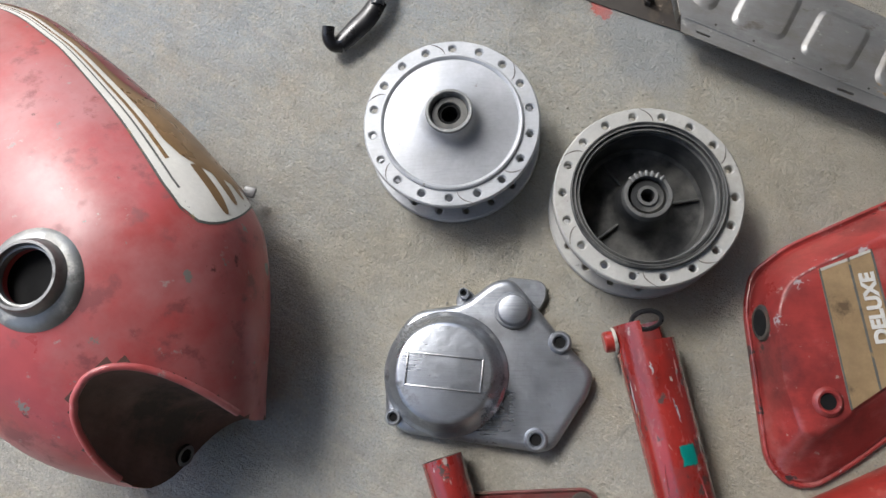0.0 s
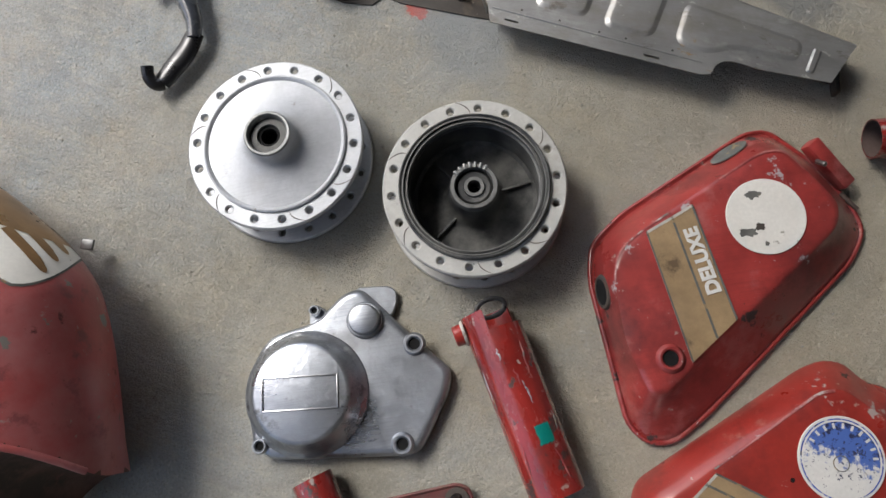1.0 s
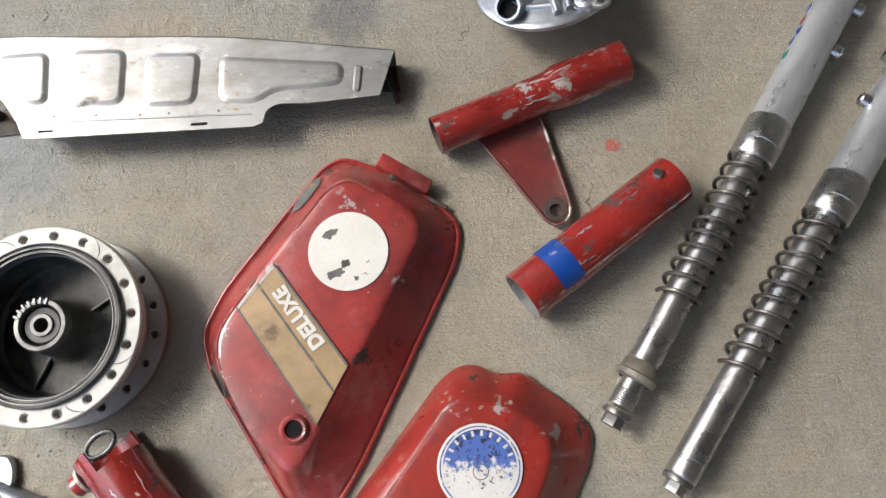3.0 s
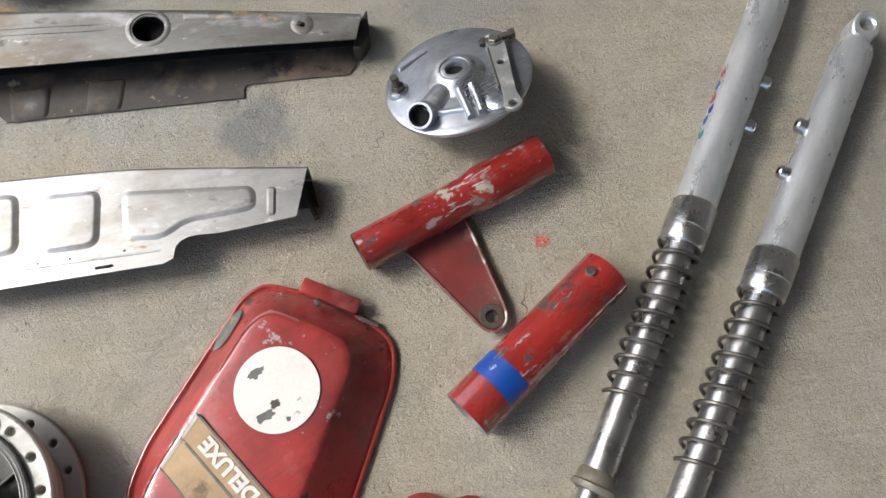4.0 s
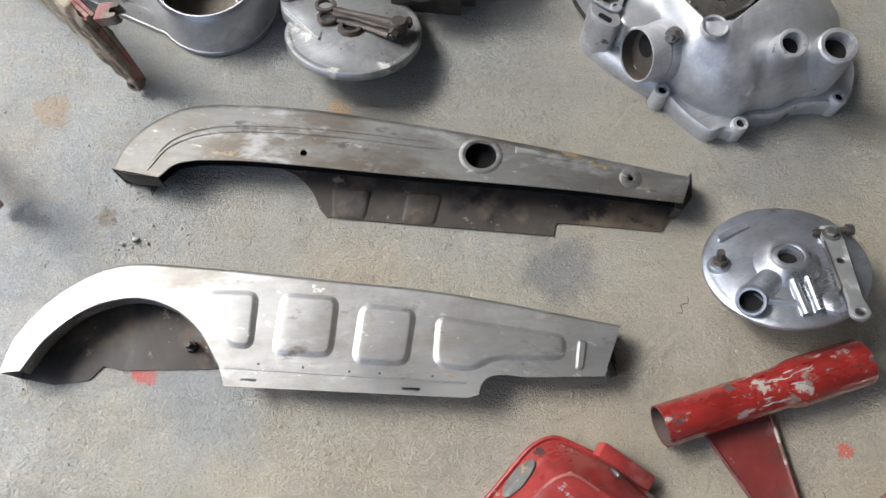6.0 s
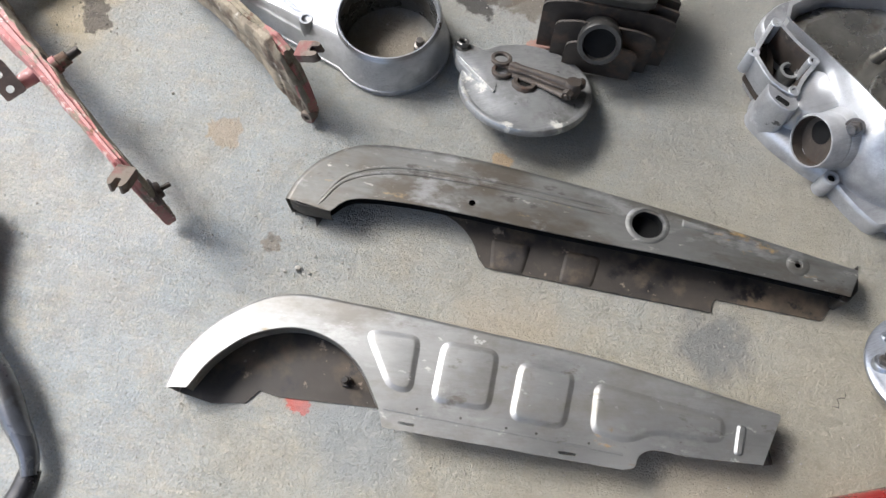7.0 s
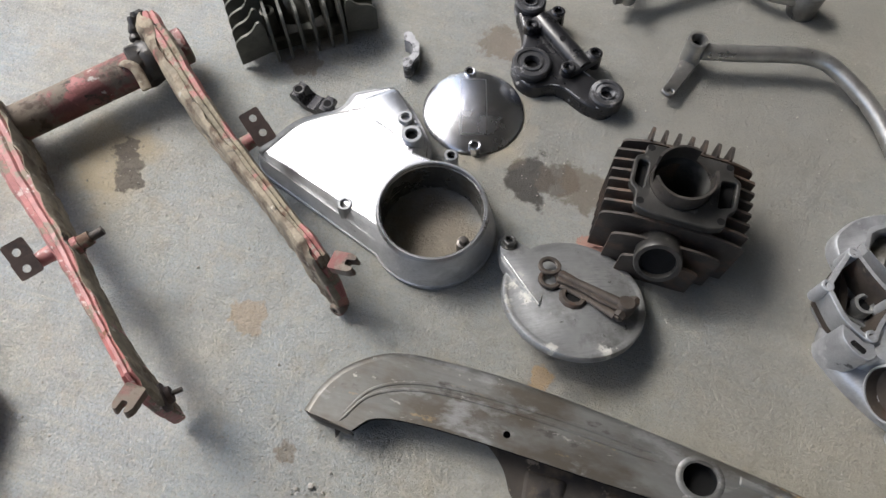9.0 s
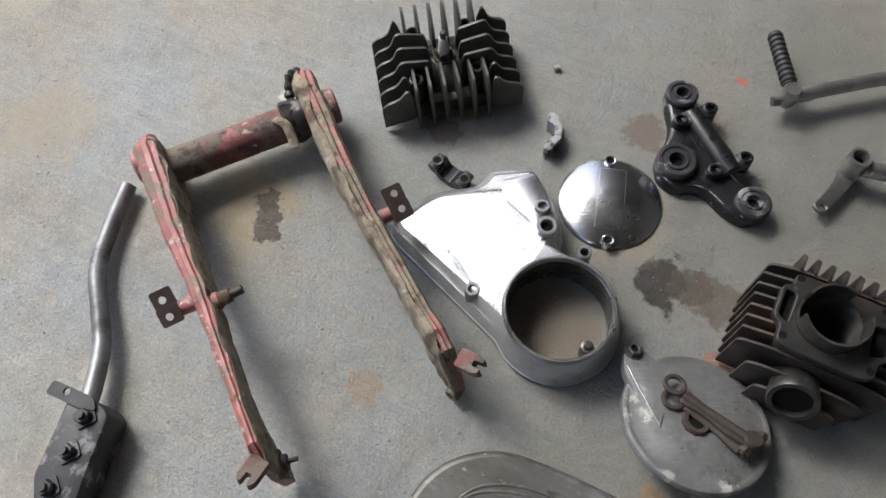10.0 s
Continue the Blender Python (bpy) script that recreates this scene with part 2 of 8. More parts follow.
hub_paint = surface("silver_hub_paint", (0.44, 0.455, 0.47), 0.42, metal=0.3, vary=0.13, scale=35, bump=0.08, brushed=(20, 20, 0.25),
                    layers=(((0.36, 0.36, 0.35), 18, 0.55, 0.15, 0.55, 0.2), ((0.26, 0.25, 0.23), 50, 0.66, 0.03, 0.6, 0.1), ((0.12, 0.11, 0.1), 110, 0.7, 0.02, 0.7, 0)))
hub_white = surface("dull_white_hub_paint", (0.41, 0.405, 0.375), 0.5, metal=0.15, vary=0.12, scale=35, bump=0.1,
                    layers=(((0.29, 0.275, 0.235), 18, 0.53, 0.12, 0.6, 0.1), ((0.2, 0.195, 0.18), 45, 0.62, 0.05, 0.6, 0.1), ((0.08, 0.075, 0.07), 70, 0.66, 0.03, 0.7, 0)))
iron = surface("dark_drum_iron", (0.035, 0.036, 0.036), 0.5, metal=0.4, vary=0.35, scale=30, bump=0.15, layers=(((0.14, 0.138, 0.125), 20, 0.47, 0.2, 0.8, 0.1),))
bright_iron = surface("worn_drum_steel", (0.16, 0.16, 0.152), 0.5, metal=0.6, vary=0.3, scale=40, bump=0.1, layers=(((0.06, 0.058, 0.052), 30, 0.55, 0.1, 0.6, 0.4),))
alu = surface("cast_aluminium", (0.40, 0.41, 0.42), 0.33, metal=0.9, vary=0.22, scale=22, bump=0.3, bump_scale=250,
              layers=(((0.2, 0.2, 0.195), 18, 0.56, 0.14, 0.5, 0.6), ((0.1, 0.1, 0.095), 50, 0.64, 0.05, 0.6, 0.5), ((0.58, 0.58, 0.58), 60, 0.64, 0.06, 0.3, 0.9)))
alu_dull = surface("dull_grey_aluminium", (0.24, 0.245, 0.24), 0.45, metal=0.6, vary=0.3, scale=24, bump=0.5, bump_scale=200,
                   layers=(((0.4, 0.395, 0.37), 55, 0.54, 0.08, 0.7, 0.15), ((0.08, 0.08, 0.075), 24, 0.6, 0.06, 0.6, 0.4)))
plate_grey = surface("corroded_grey_plate", (0.34, 0.345, 0.34), 0.4, metal=0.68, vary=0.3, scale=16, bump=0.4, bump_scale=180, brushed=(30, 14, 0.4),
                     layers=(((0.12, 0.115, 0.105), 14, 0.5, 0.12, 0.5, 0.5), ((0.36, 0.36, 0.345), 40, 0.61, 0.06, 0.6, 0.3), ((0.2, 0.15, 0.1), 22, 0.62, 0.05, 0.7, 0.1)))
flecked(plate_grey, (0.5, 0.49, 0.45), ((-0.052, 0.010, 0.026), (-0.048, -0.025, 0.020), (-0.034, -0.048, 0.016), (-0.040, 0.024, 0.016), (0.010, -0.060, 0.012), (0.052, 0.020, 0.012)), 60.0, 0.75)
flecked(plate_grey, (0.06, 0.06, 0.058), ((0.030, -0.042, 0.016), (-0.010, -0.030, 0.010)), 60.0)
alu_shine = surface("buffed_aluminium", (0.56, 0.56, 0.57), 0.26, metal=0.95, vary=0.14, scale=18, bump=0.2, bump_scale=140, rough_vary=0.1, brushed=(52, 16, 0.22),
                    layers=(((0.3, 0.3, 0.305), 12, 0.53, 0.16, 0.36, 0.9), ((0.17, 0.17, 0.17), 40, 0.63, 0.06, 0.5, 0.7)))
alu_worn = surface("scratched_polished_aluminium", (0.405, 0.428, 0.462), 0.34, metal=0.88, vary=0.2, scale=20, bump=0.4, bump_scale=200, brushed=(35, 22, 0.5),
                   layers=(((0.24, 0.245, 0.255), 13, 0.5, 0.12, 0.42, 0.8), ((0.11, 0.11, 0.11), 36, 0.6, 0.08, 0.5, 0.6), ((0.5, 0.51, 0.52), 36, 0.6, 0.08, 0.5, 0.5)))
alu_scraped = surface("scraped_dull_aluminium", (0.5, 0.51, 0.52), 0.42, metal=0.6, vary=0.2, scale=20, bump=0.4, bump_scale=200, brushed=(35, 22, 0.4),
                      layers=(((0.3, 0.3, 0.305), 13, 0.5, 0.12, 0.42, 0.6), ((0.09, 0.09, 0.09), 30, 0.63, 0.03, 0.5, 0.5), ((0.62, 0.62, 0.62), 36, 0.6, 0.08, 0.5, 0.4)))
cap_chrome = surface("scratched_mirror_chrome", (0.66, 0.67, 0.70), 0.25, metal=1.0, vary=0.1, scale=30, bump=0.05, bump_scale=120, rough_vary=0.06, layers=(((0.33, 0.33, 0.34), 26, 0.62, 0.06, 0.3, 0.9),))
chrome = surface("worn_chrome", (0.46, 0.46, 0.45), 0.3, metal=0.95, vary=0.15, scale=50, bump=0.08, rough_vary=0.1,
                 layers=(((0.22, 0.2, 0.17), 40, 0.58, 0.1, 0.5, 0.6), ((0.1, 0.09, 0.08), 70, 0.68, 0.04, 0.5, 0.5)))
steel = surface("greyed_steel", (0.2, 0.195, 0.185), 0.4, metal=0.85, vary=0.3, scale=60, bump=0.15, layers=((RUST, 60, 0.66, 0.06, 0.8, 0.1),))
oily_steel = surface("oily_dark_steel", (0.11, 0.1, 0.09), 0.38, metal=0.7, vary=0.35, scale=60, bump=0.2, layers=(((0.05, 0.04, 0.033), 45, 0.55, 0.1, 0.5, 0.3),))
leg_silver = surface("silver_leg_paint", (0.66, 0.68, 0.69), 0.34, metal=0.75, vary=0.14, scale=30, bump=0.1, stretch=(1, 3, 3),
                     layers=(((0.4, 0.4, 0.395), 20, 0.58, 0.1, 0.45, 0.4), ((0.66, 0.66, 0.66), 30, 0.62, 0.06, 0.4, 0.6), ((0.07, 0.065, 0.06), 50, 0.68, 0.02, 0.6, 0.1)))
sheet = surface("brushed_sheet_steel", (0.32, 0.32, 0.31), 0.46, metal=0.8, vary=0.14, scale=9, bump=0.2, stretch=(1, 2, 2), brushed=(4, 7, 0.22),
                layers=(((0.21, 0.198, 0.176), 12, 0.47, 0.16, 0.5, 0.7), ((0.46, 0.46, 0.45), 14, 0.57, 0.1, 0.32, 0.85), ((0.13, 0.112, 0.092), 20, 0.6, 0.06, 0.55, 0.5), ((0.26, 0.175, 0.09), 24, 0.64, 0.05, 0.7, 0.2), ((0.5, 0.49, 0.46), 70, 0.63, 0.04, 0.5, 0.5)))
sheet_brown = surface("tarnished_sheet_steel", (0.165, 0.165, 0.155), 0.5, metal=0.7, vary=0.2, scale=10, bump=0.14, stretch=(1, 2.2, 2.2), brushed=(3, 7, 0.3),
                      layers=(((0.105, 0.092, 0.074), 9, 0.47, 0.12, 0.45, 0.7), ((0.255, 0.255, 0.25), 13, 0.55, 0.08, 0.46, 0.7), ((0.34, 0.235, 0.11), 17, 0.61, 0.06, 0.6, 0.3), ((0.06, 0.054, 0.048), 26, 0.6, 0.06, 0.55, 0.4), ((0.32, 0.31, 0.28), 60, 0.62, 0.04, 0.5, 0.5)))
# browner and darker than the tank's outer paint
tunnel_brown = surface("dark_brown_red_coat", (0.115, 0.062, 0.048), 0.6, vary=0.4, scale=30, bump=0.3, layers=(((0.05, 0.036, 0.03), 14, 0.5, 0.12, 0.7, 0), ((0.19, 0.07, 0.055), 20, 0.6, 0.08, 0.6, 0)))
# grease and brown dirt; the dark base also carries shade inside the guards
guard_inside = surface("greasy_shaded_brown_sheet", (0.034, 0.028, 0.022), 0.7, metal=0.0, vary=0.5, scale=14, bump=0.35,
                       layers=(((0.125, 0.092, 0.06), 9, 0.5, 0.12, 0.7, 0.1), ((0.014, 0.013, 0.014), 22, 0.56, 0.05, 0.4, 0.2), ((0.2, 0.16, 0.12), 60, 0.62, 0.04, 0.75, 0)))
grime = surface("oily_black_grime", (0.028, 0.024, 0.02), 0.5, metal=0.1, vary=0.5, scale=20, bump=0.3,
                layers=(((0.1, 0.066, 0.042), 9, 0.53, 0.12, 0.7, 0.1), ((0.014, 0.014, 0.016), 14, 0.56, 0.06, 0.4, 0.2), ((0.28, 0.27, 0.26), 160, 0.71, 0.02, 0.5, 0.3)))
black_paint = surface("worn_black_paint", (0.011, 0.011, 0.0125), 0.3, vary=0.4, scale=50, bump=0.15, coat=0.1, layers=(((0.1, 0.1, 0.105), 60, 0.62, 0.05, 0.5, 0.3), ((0.3, 0.3, 0.31), 110, 0.66, 0.03, 0.5, 0.4)))
black_scuffed = surface("scuffed_black_paint", (0.022, 0.022, 0.024), 0.52, vary=0.4, scale=40, bump=0.3, layers=(((0.22, 0.22, 0.225), 42, 0.535, 0.07, 0.8, 0), ((0.09, 0.08, 0.065), 24, 0.6, 0.1, 0.7, 0)))
stand_black = surface("rubbed_glossy_black_paint", (0.045, 0.05, 0.06), 0.3, vary=0.35, scale=40, bump=0.12, coat=0.9, layers=(((0.2, 0.205, 0.215), 34, 0.6, 0.05, 0.5, 0.4), ((0.02, 0.02, 0.022), 24, 0.56, 0.1, 0.5, 0)))
edge_silver = surface("rubbed_bare_edge", (0.36, 0.36, 0.37), 0.45, metal=0.4, vary=0.3, scale=60, bump=0.1, layers=(((0.03, 0.03, 0.03), 50, 0.52, 0.06, 0.4, 0),))
bar_grey = surface("dull_grey_bar_steel", (0.19, 0.196, 0.204), 0.52, metal=0.55, vary=0.4, scale=30, bump=0.25, layers=(((0.06, 0.06, 0.062), 22, 0.55, 0.1, 0.5, 0.3), ((0.3, 0.3, 0.29), 46, 0.6, 0.06, 0.6, 0.2)))
bar_steel = surface("dull_bar_steel", (0.19, 0.19, 0.188), 0.42, metal=0.6, vary=0.35, scale=35, bump=0.2, layers=(((0.045, 0.043, 0.04), 24, 0.55, 0.1, 0.5, 0.3), ((0.2, 0.17, 0.13), 40, 0.65, 0.05, 0.7, 0.1)))
fin_iron = surface("sooty_cylinder_iron", (0.04, 0.033, 0.028), 0.65, metal=0.2, vary=0.4, scale=45, bump=0.4, layers=(((0.1, 0.066, 0.046), 24, 0.5, 0.12, 0.8, 0.1), ((0.16, 0.13, 0.1), 90, 0.68, 0.04, 0.8, 0.1)))
fin_alu = surface("grey_green_head_metal", (0.085, 0.085, 0.072), 0.55, metal=0.4, vary=0.3, scale=40, bump=0.35, layers=(((0.045, 0.045, 0.04), 26, 0.55, 0.1, 0.7, 0.2), ((0.2, 0.19, 0.16), 60, 0.66, 0.05, 0.8, 0.1)))
rubber = surface("black_rubber", (0.022, 0.022, 0.024), 0.65, vary=0.3, scale=60, bump=0.3)
# near-black and hardly reflective: stands for the shade down in holes
hollow = surface("hollow_shade", (0.01, 0.01, 0.01), 0.85, vary=0.3, scale=60, bump=0.2)
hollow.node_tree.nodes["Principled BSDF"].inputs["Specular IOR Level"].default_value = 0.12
white_label = surface("cracked_white_sticker", (0.6, 0.585, 0.53), 0.45, vary=0.06, scale=40, bump=0.05,
                      layers=(((0.25, 0.24, 0.2), 42, 0.63, 0.015, 0.6, 0), ((0.06, 0.04, 0.035), 60, 0.70, 0.01, 0.7, 0)))
blue_ink = surface("blue_print", (0.035, 0.065, 0.3), 0.45, vary=0.3, scale=120, bump=0.03, layers=(((0.5, 0.5, 0.5), 230, 0.54, 0.04, 0.5, 0), ((0.02, 0.02, 0.05), 150, 0.57, 0.02, 0.6, 0)))
print_blue = surface("speckled_blue_print", (0.58, 0.57, 0.53), 0.45, vary=0.06, scale=40, bump=0.04, layers=(((0.3, 0.29, 0.26), 60, 0.62, 0.01, 0.6, 0),))


def print_over(m, x, y, size, toward):
    """Blue ink that thins out raggedly from one side of a round sticker to the other."""
    n, l = m.node_tree.nodes, m.node_tree.links
    b = n["Principled BSDF"]
    white = b.inputs["Base Color"].links[0].from_socket
    mp = n.new("ShaderNodeMapping")
    mp.vector_type = "TEXTURE"
    mp.inputs["Location"].default_value, mp.inputs["Rotation"].default_value, mp.inputs["Scale"].default_value = (x, y, 0), (0, 0, radians(toward)), (size, size, size)
    co = n.new("ShaderNodeTexCoord")
    l.new(co.outputs["Object"], mp.inputs["Vector"])
    sep = n.new("ShaderNodeSeparateXYZ")
    l.new(mp.outputs["Vector"], sep.inputs[0])

    def grain(scale, detail, w):
        t = n.new("ShaderNodeTexNoise")
        t.noise_dimensions = "4D"
        t.inputs["Scale"].default_value, t.inputs["Detail"].default_value, t.inputs["Roughness"].default_value, t.inputs["W"].default_value = scale, detail, 0.7, w
        l.new(mp.outputs["Vector"], t.inputs["Vector"])
        return t.outputs["Fac"]

    last = white
    for colour, scale, w, weight, lo, hi in (((0.06, 0.115, 0.34), 4.0, 3.0, 0.36, 0.46, 0.54), ((0.02, 0.022, 0.06), 6.0, 9.0, 0.05, 0.56, 0.59)):
        add = n.new("ShaderNodeMath")
        add.operation = "MULTIPLY_ADD"
        l.new(sep.outputs["X"], add.inputs[0])
        add.inputs[1].default_value = weight
        l.new(grain(scale, 8.0, w), add.inputs[2])
        edge = n.new("ShaderNodeMapRange")
        edge.inputs[1].default_value, edge.inputs[2].default_value = lo, hi
        l.new(add.outputs[0], edge.inputs[0])
        mix = n.new("ShaderNodeMix")
        mix.data_type = "RGBA"
        l.new(edge.outputs[0], mix.inputs["Factor"])
        l.new(last, mix.inputs[6])
        mix.inputs[7].default_value = (*colour, 1)
        last = mix.outputs[2]
    l.new(last, b.inputs["Base Color"])


print_over(print_blue, 0.0375, 0.0565, 0.028, 66)
gold_foil = surface("brown_gold_foil", (0.33, 0.23, 0.125), 0.4, metal=0.25, vary=0.25, scale=40, bump=0.05, layers=(((0.12, 0.08, 0.045), 30, 0.6, 0.08, 0.5, 0.2), ((0.38, 0.3, 0.2), 70, 0.67, 0.02, 0.5, 0.1), ((0.06, 0.05, 0.04), 60, 0.7, 0.02, 0.6, 0)))
grey_trim = surface("dark_grey_trim", (0.1, 0.1, 0.09), 0.5, vary=0.3, scale=80, bump=0.05, layers=(((0.28, 0.2, 0.1), 45, 0.6, 0.05, 0.5, 0.2),))
letter_white = surface("faded_white_letters", (0.55, 0.54, 0.5), 0.5, vary=0.1, scale=90, bump=0.03, layers=(((0.3, 0.25, 0.2), 120, 0.68, 0.03, 0.6, 0),))
decal_white = surface("peeling_white_decal", (0.7, 0.69, 0.64), 0.4, vary=0.06, scale=30, bump=0.04, layers=(((0.14, 0.1, 0.07), 70, 0.7, 0.02, 0.6, 0),))
decal_gold = surface("brown_gold_decal", (0.27, 0.16, 0.07), 0.34, metal=0.45, vary=0.3, scale=20, bump=0.05, stretch=(1, 4, 1))
decal_red = surface("dark_red_decal", (0.2, 0.015, 0.02), 0.3, vary=0.15, scale=20, bump=0.03)
blue_tape = surface("blue_sticker", (0.004, 0.045, 0.24), 0.4, vary=0.2, scale=60, bump=0.04, layers=(((0.3, 0.3, 0.33), 60, 0.64, 0.03, 0.5, 0), ((0.2, 0.03, 0.03), 70, 0.67, 0.02, 0.5, 0)))
green_tape = surface("green_sticker", (0.0, 0.17, 0.14), 0.4, vary=0.15, scale=60, bump=0.04)
brass = surface("greasy_yellow_washer", (0.17, 0.15, 0.115), 0.5, metal=0.2, vary=0.35, scale=60, bump=0.2, layers=(((0.08, 0.07, 0.06), 50, 0.56, 0.08, 0.6, 0.1),))
cream = surface("worn_cream_plastic", (0.4, 0.38, 0.33), 0.5, vary=0.2, scale=60, bump=0.1, layers=(((0.2, 0.17, 0.14), 60, 0.6, 0.05, 0.6, 0),))
orange_gasket = surface("dusty_gasket_metal", (0.058, 0.056, 0.052), 0.4, metal=0.5, vary=0.35, scale=60, bump=0.2, layers=(((0.15, 0.145, 0.13), 50, 0.6, 0.06, 0.5, 0.5),))
oil_gold = surface("oiled_grey_casting", (0.2, 0.195, 0.178), 0.3, metal=0.75, vary=0.35, scale=30, bump=0.25, layers=(((0.07, 0.055, 0.035), 24, 0.52, 0.12, 0.4, 0.4),))
plaster = surface("grey_plaster", (0.2, 0.192, 0.175), 0.9, vary=0.12, scale=2, bump=0.3, bump_scale=120)
# kept dark so that metal reflects a dim room
dark_plaster = surface("dark_ceiling_plaster", (0.085, 0.08, 0.072), 0.9, vary=0.2, scale=2, bump=0.3, bump_scale=120)
stone = surface("pale_stone_crumbs", (0.32, 0.3, 0.265), 0.9, vary=0.3, scale=90, bump=0.3)

# ---- building tools ----
from mathutils import geometry


def part(name, bm, material, parent, label="", angle=38):
    """Links a bmesh as one mesh object under a thing, a part or nothing."""
    me = bpy.data.meshes.new(name)
    bmesh.ops.recalc_face_normals(bm, faces=bm.faces)
    bm.to_mesh(me)
    bm.free()
    for p in me.polygons:
        p.use_smooth = True
    me.set_sharp_from_angle(angle=radians(angle))
    me.materials.append(material)
    ob = new(name, me)
    ob.parent = parent
    return tagged(ob, label)


def thing(name, x, y, turn, label, category, group="", z=0.0):
    ob = new(name)
    ob.empty_display_size = 0.02
    ob.matrix_basis = pose(x, y, z, 0, 0, turn)
    return tagged(ob, label, category, group)


def ring(r, n=32, x=0.0, y=0.0, ry=None):
    return [(x + r * math.cos(2 * math.pi * k / n), y + (ry or r) * math.sin(2 * math.pi * k / n)) for k in range(n)]


def rounded(pts, r=0.005, n=5):
    """A polygon with its corners rounded; r: one radius, or one for each corner."""
    out, m = [], len(pts)
    for k, p in enumerate(pts):
        rad = r[k] if isinstance(r, (list, tuple)) else r
        p, a, b = Vector(p), Vector(pts[k - 1]), Vector(pts[(k + 1) % m])
        da, db = (a - p), (b - p)
        cut = min(rad, da.length * 0.45, db.length * 0.45)
        s, e = p + da.normalized() * cut, p + db.normalized() * cut
        for j in range(n + 1):
            t = j / n
            q = s.lerp(p, t).lerp(p.lerp(e, t), t)
            out.append((q.x, q.y))
    return out


def inset(pts, d):
    """The outline moved inwards by d (outwards if negative)."""
    m = len(pts)
    area = sum(pts[k - 1][0] * pts[k][1] - pts[k][0] * pts[k - 1][1] for k in range(m))
    side, out = (1 if area > 0 else -1), []
    for k in range(m):
        a, p, b = Vector(pts[k - 1]), Vector(pts[k]), Vector(pts[(k + 1) % m])
        u, v = (p - a), (b - p)
        u = u.normalized() if u.length > 1e-9 else v.normalized()
        v = v.normalized() if v.length > 1e-9 else u
        na, nb = Vector((-u.y, u.x)), Vector((-v.y, v.x))
        w = na + nb
        w = w.normalized() if w.length > 1e-6 else na
        q = p + w * side * d / max(0.5, w.dot(na))
        out.append((q.x, q.y))
    return out


def add_ring(bm, pts, z):
    return [bm.verts.new((x, y, z(x, y) if callable(z) else z)) for x, y in pts]


def bridge(bm, a, b):
    for k in range(len(a)):
        bm.faces.new((a[k - 1], a[k], b[k], b[k - 1]))


def loft(rings, cap0=True, cap1=True):
    """A skin over rings of 3D points, all of the same count."""
    bm = bmesh.new()
    vs = [[bm.verts.new(p) for p in r] for r in rings]
    for a, b in zip(vs, vs[1:]):
        bridge(bm, a, b)
    if cap0:
        bm.faces.new(vs[0][::-1])
    if cap1:
        bm.faces.new(vs[-1])
    return bm


def stack(outline, levels, cap0=True, cap1=True):
    """A body whose outline is drawn in step by step: levels of (inset, z)."""
    return loft([[(x, y, z(x, y) if callable(z) else z) for x, y in (inset(outline, d) if d else outline)] for d, z in levels], cap0, cap1)


def fill(bm, loops):
    """Closes the area inside the first loop of vertices, and outside the others."""
    vs = [v for lp in loops for v in lp]
    for tri in geometry.tessellate_polygon([[Vector((v.co.x, v.co.y, 0)) for v in lp] for lp in loops]):
        if len(set(tri)) == 3:
            try:
                bm.faces.new([vs[k] for k in tri])
            except ValueError:
                pass


def slab(outline, z0, z1, holes=(), edge=0.0):
    """A flat body with holes through it; edge: the width of a chamfer round its upper rim."""
    bm = bmesh.new()

    def sheet_at(z, d):
        loops = []
        for pts, sign in [(outline, 1)] + [(h, -1) for h in holes]:
            loops.append(add_ring(bm, inset(pts, d * sign) if d else pts, z))
        fill(bm, loops)
        return loops

    low = sheet_at(z0, 0)
    high = sheet_at(z1, edge)
    if edge:
        for k, pts in enumerate([outline, *holes]):
            mid = add_ring(bm, pts, z1 - edge)
            bridge(bm, low[k], mid)
            bridge(bm, mid, high[k])
    else:
        for a, b in zip(low, high):
            bridge(bm, a, b)
    return bm


def lathe(profile, n=64, closed=False):
    """A body turned about z from (radius, z) pairs."""
    bm = bmesh.new()
    rows = []
    for r, z in profile:
        rows.append([bm.verts.new((r * math.cos(2 * math.pi * k / n), r * math.sin(2 * math.pi * k / n), z)) for k in range(n)] if r > 1e-6 else [bm.verts.new((0, 0, z))])
    for a, b in zip(rows, rows[1:] + ([rows[0]] if closed else [])):
        for k in range(n):
            if len(a) == 1 and len(b) > 1:
                bm.faces.new((a[0], b[k], b[k - 1]))
            elif len(b) == 1 and len(a) > 1:
                bm.faces.new((a[k - 1], a[k], b[0]))
            elif len(a) > 1:
                bm.faces.new((a[k - 1], a[k], b[k], b[k - 1]))
    return bm


def moved(bm, m):
    bmesh.ops.transform(bm, matrix=m, verts=bm.verts)
    return bm


def joined(*bms):
    out = bmesh.new()
    for b in bms:
        me = bpy.data.meshes.new("joint")
        b.to_mesh(me)
        b.free()
        out.from_mesh(me)
        bpy.data.meshes.remove(me)
    return out


def along(a, b, flat=None):
    """A pose whose z axis runs from a to b."""
    d = Vector(b) - Vector(a)
    return Matrix.Translation(a) @ d.to_track_quat("Z", "X").to_matrix().to_4x4()


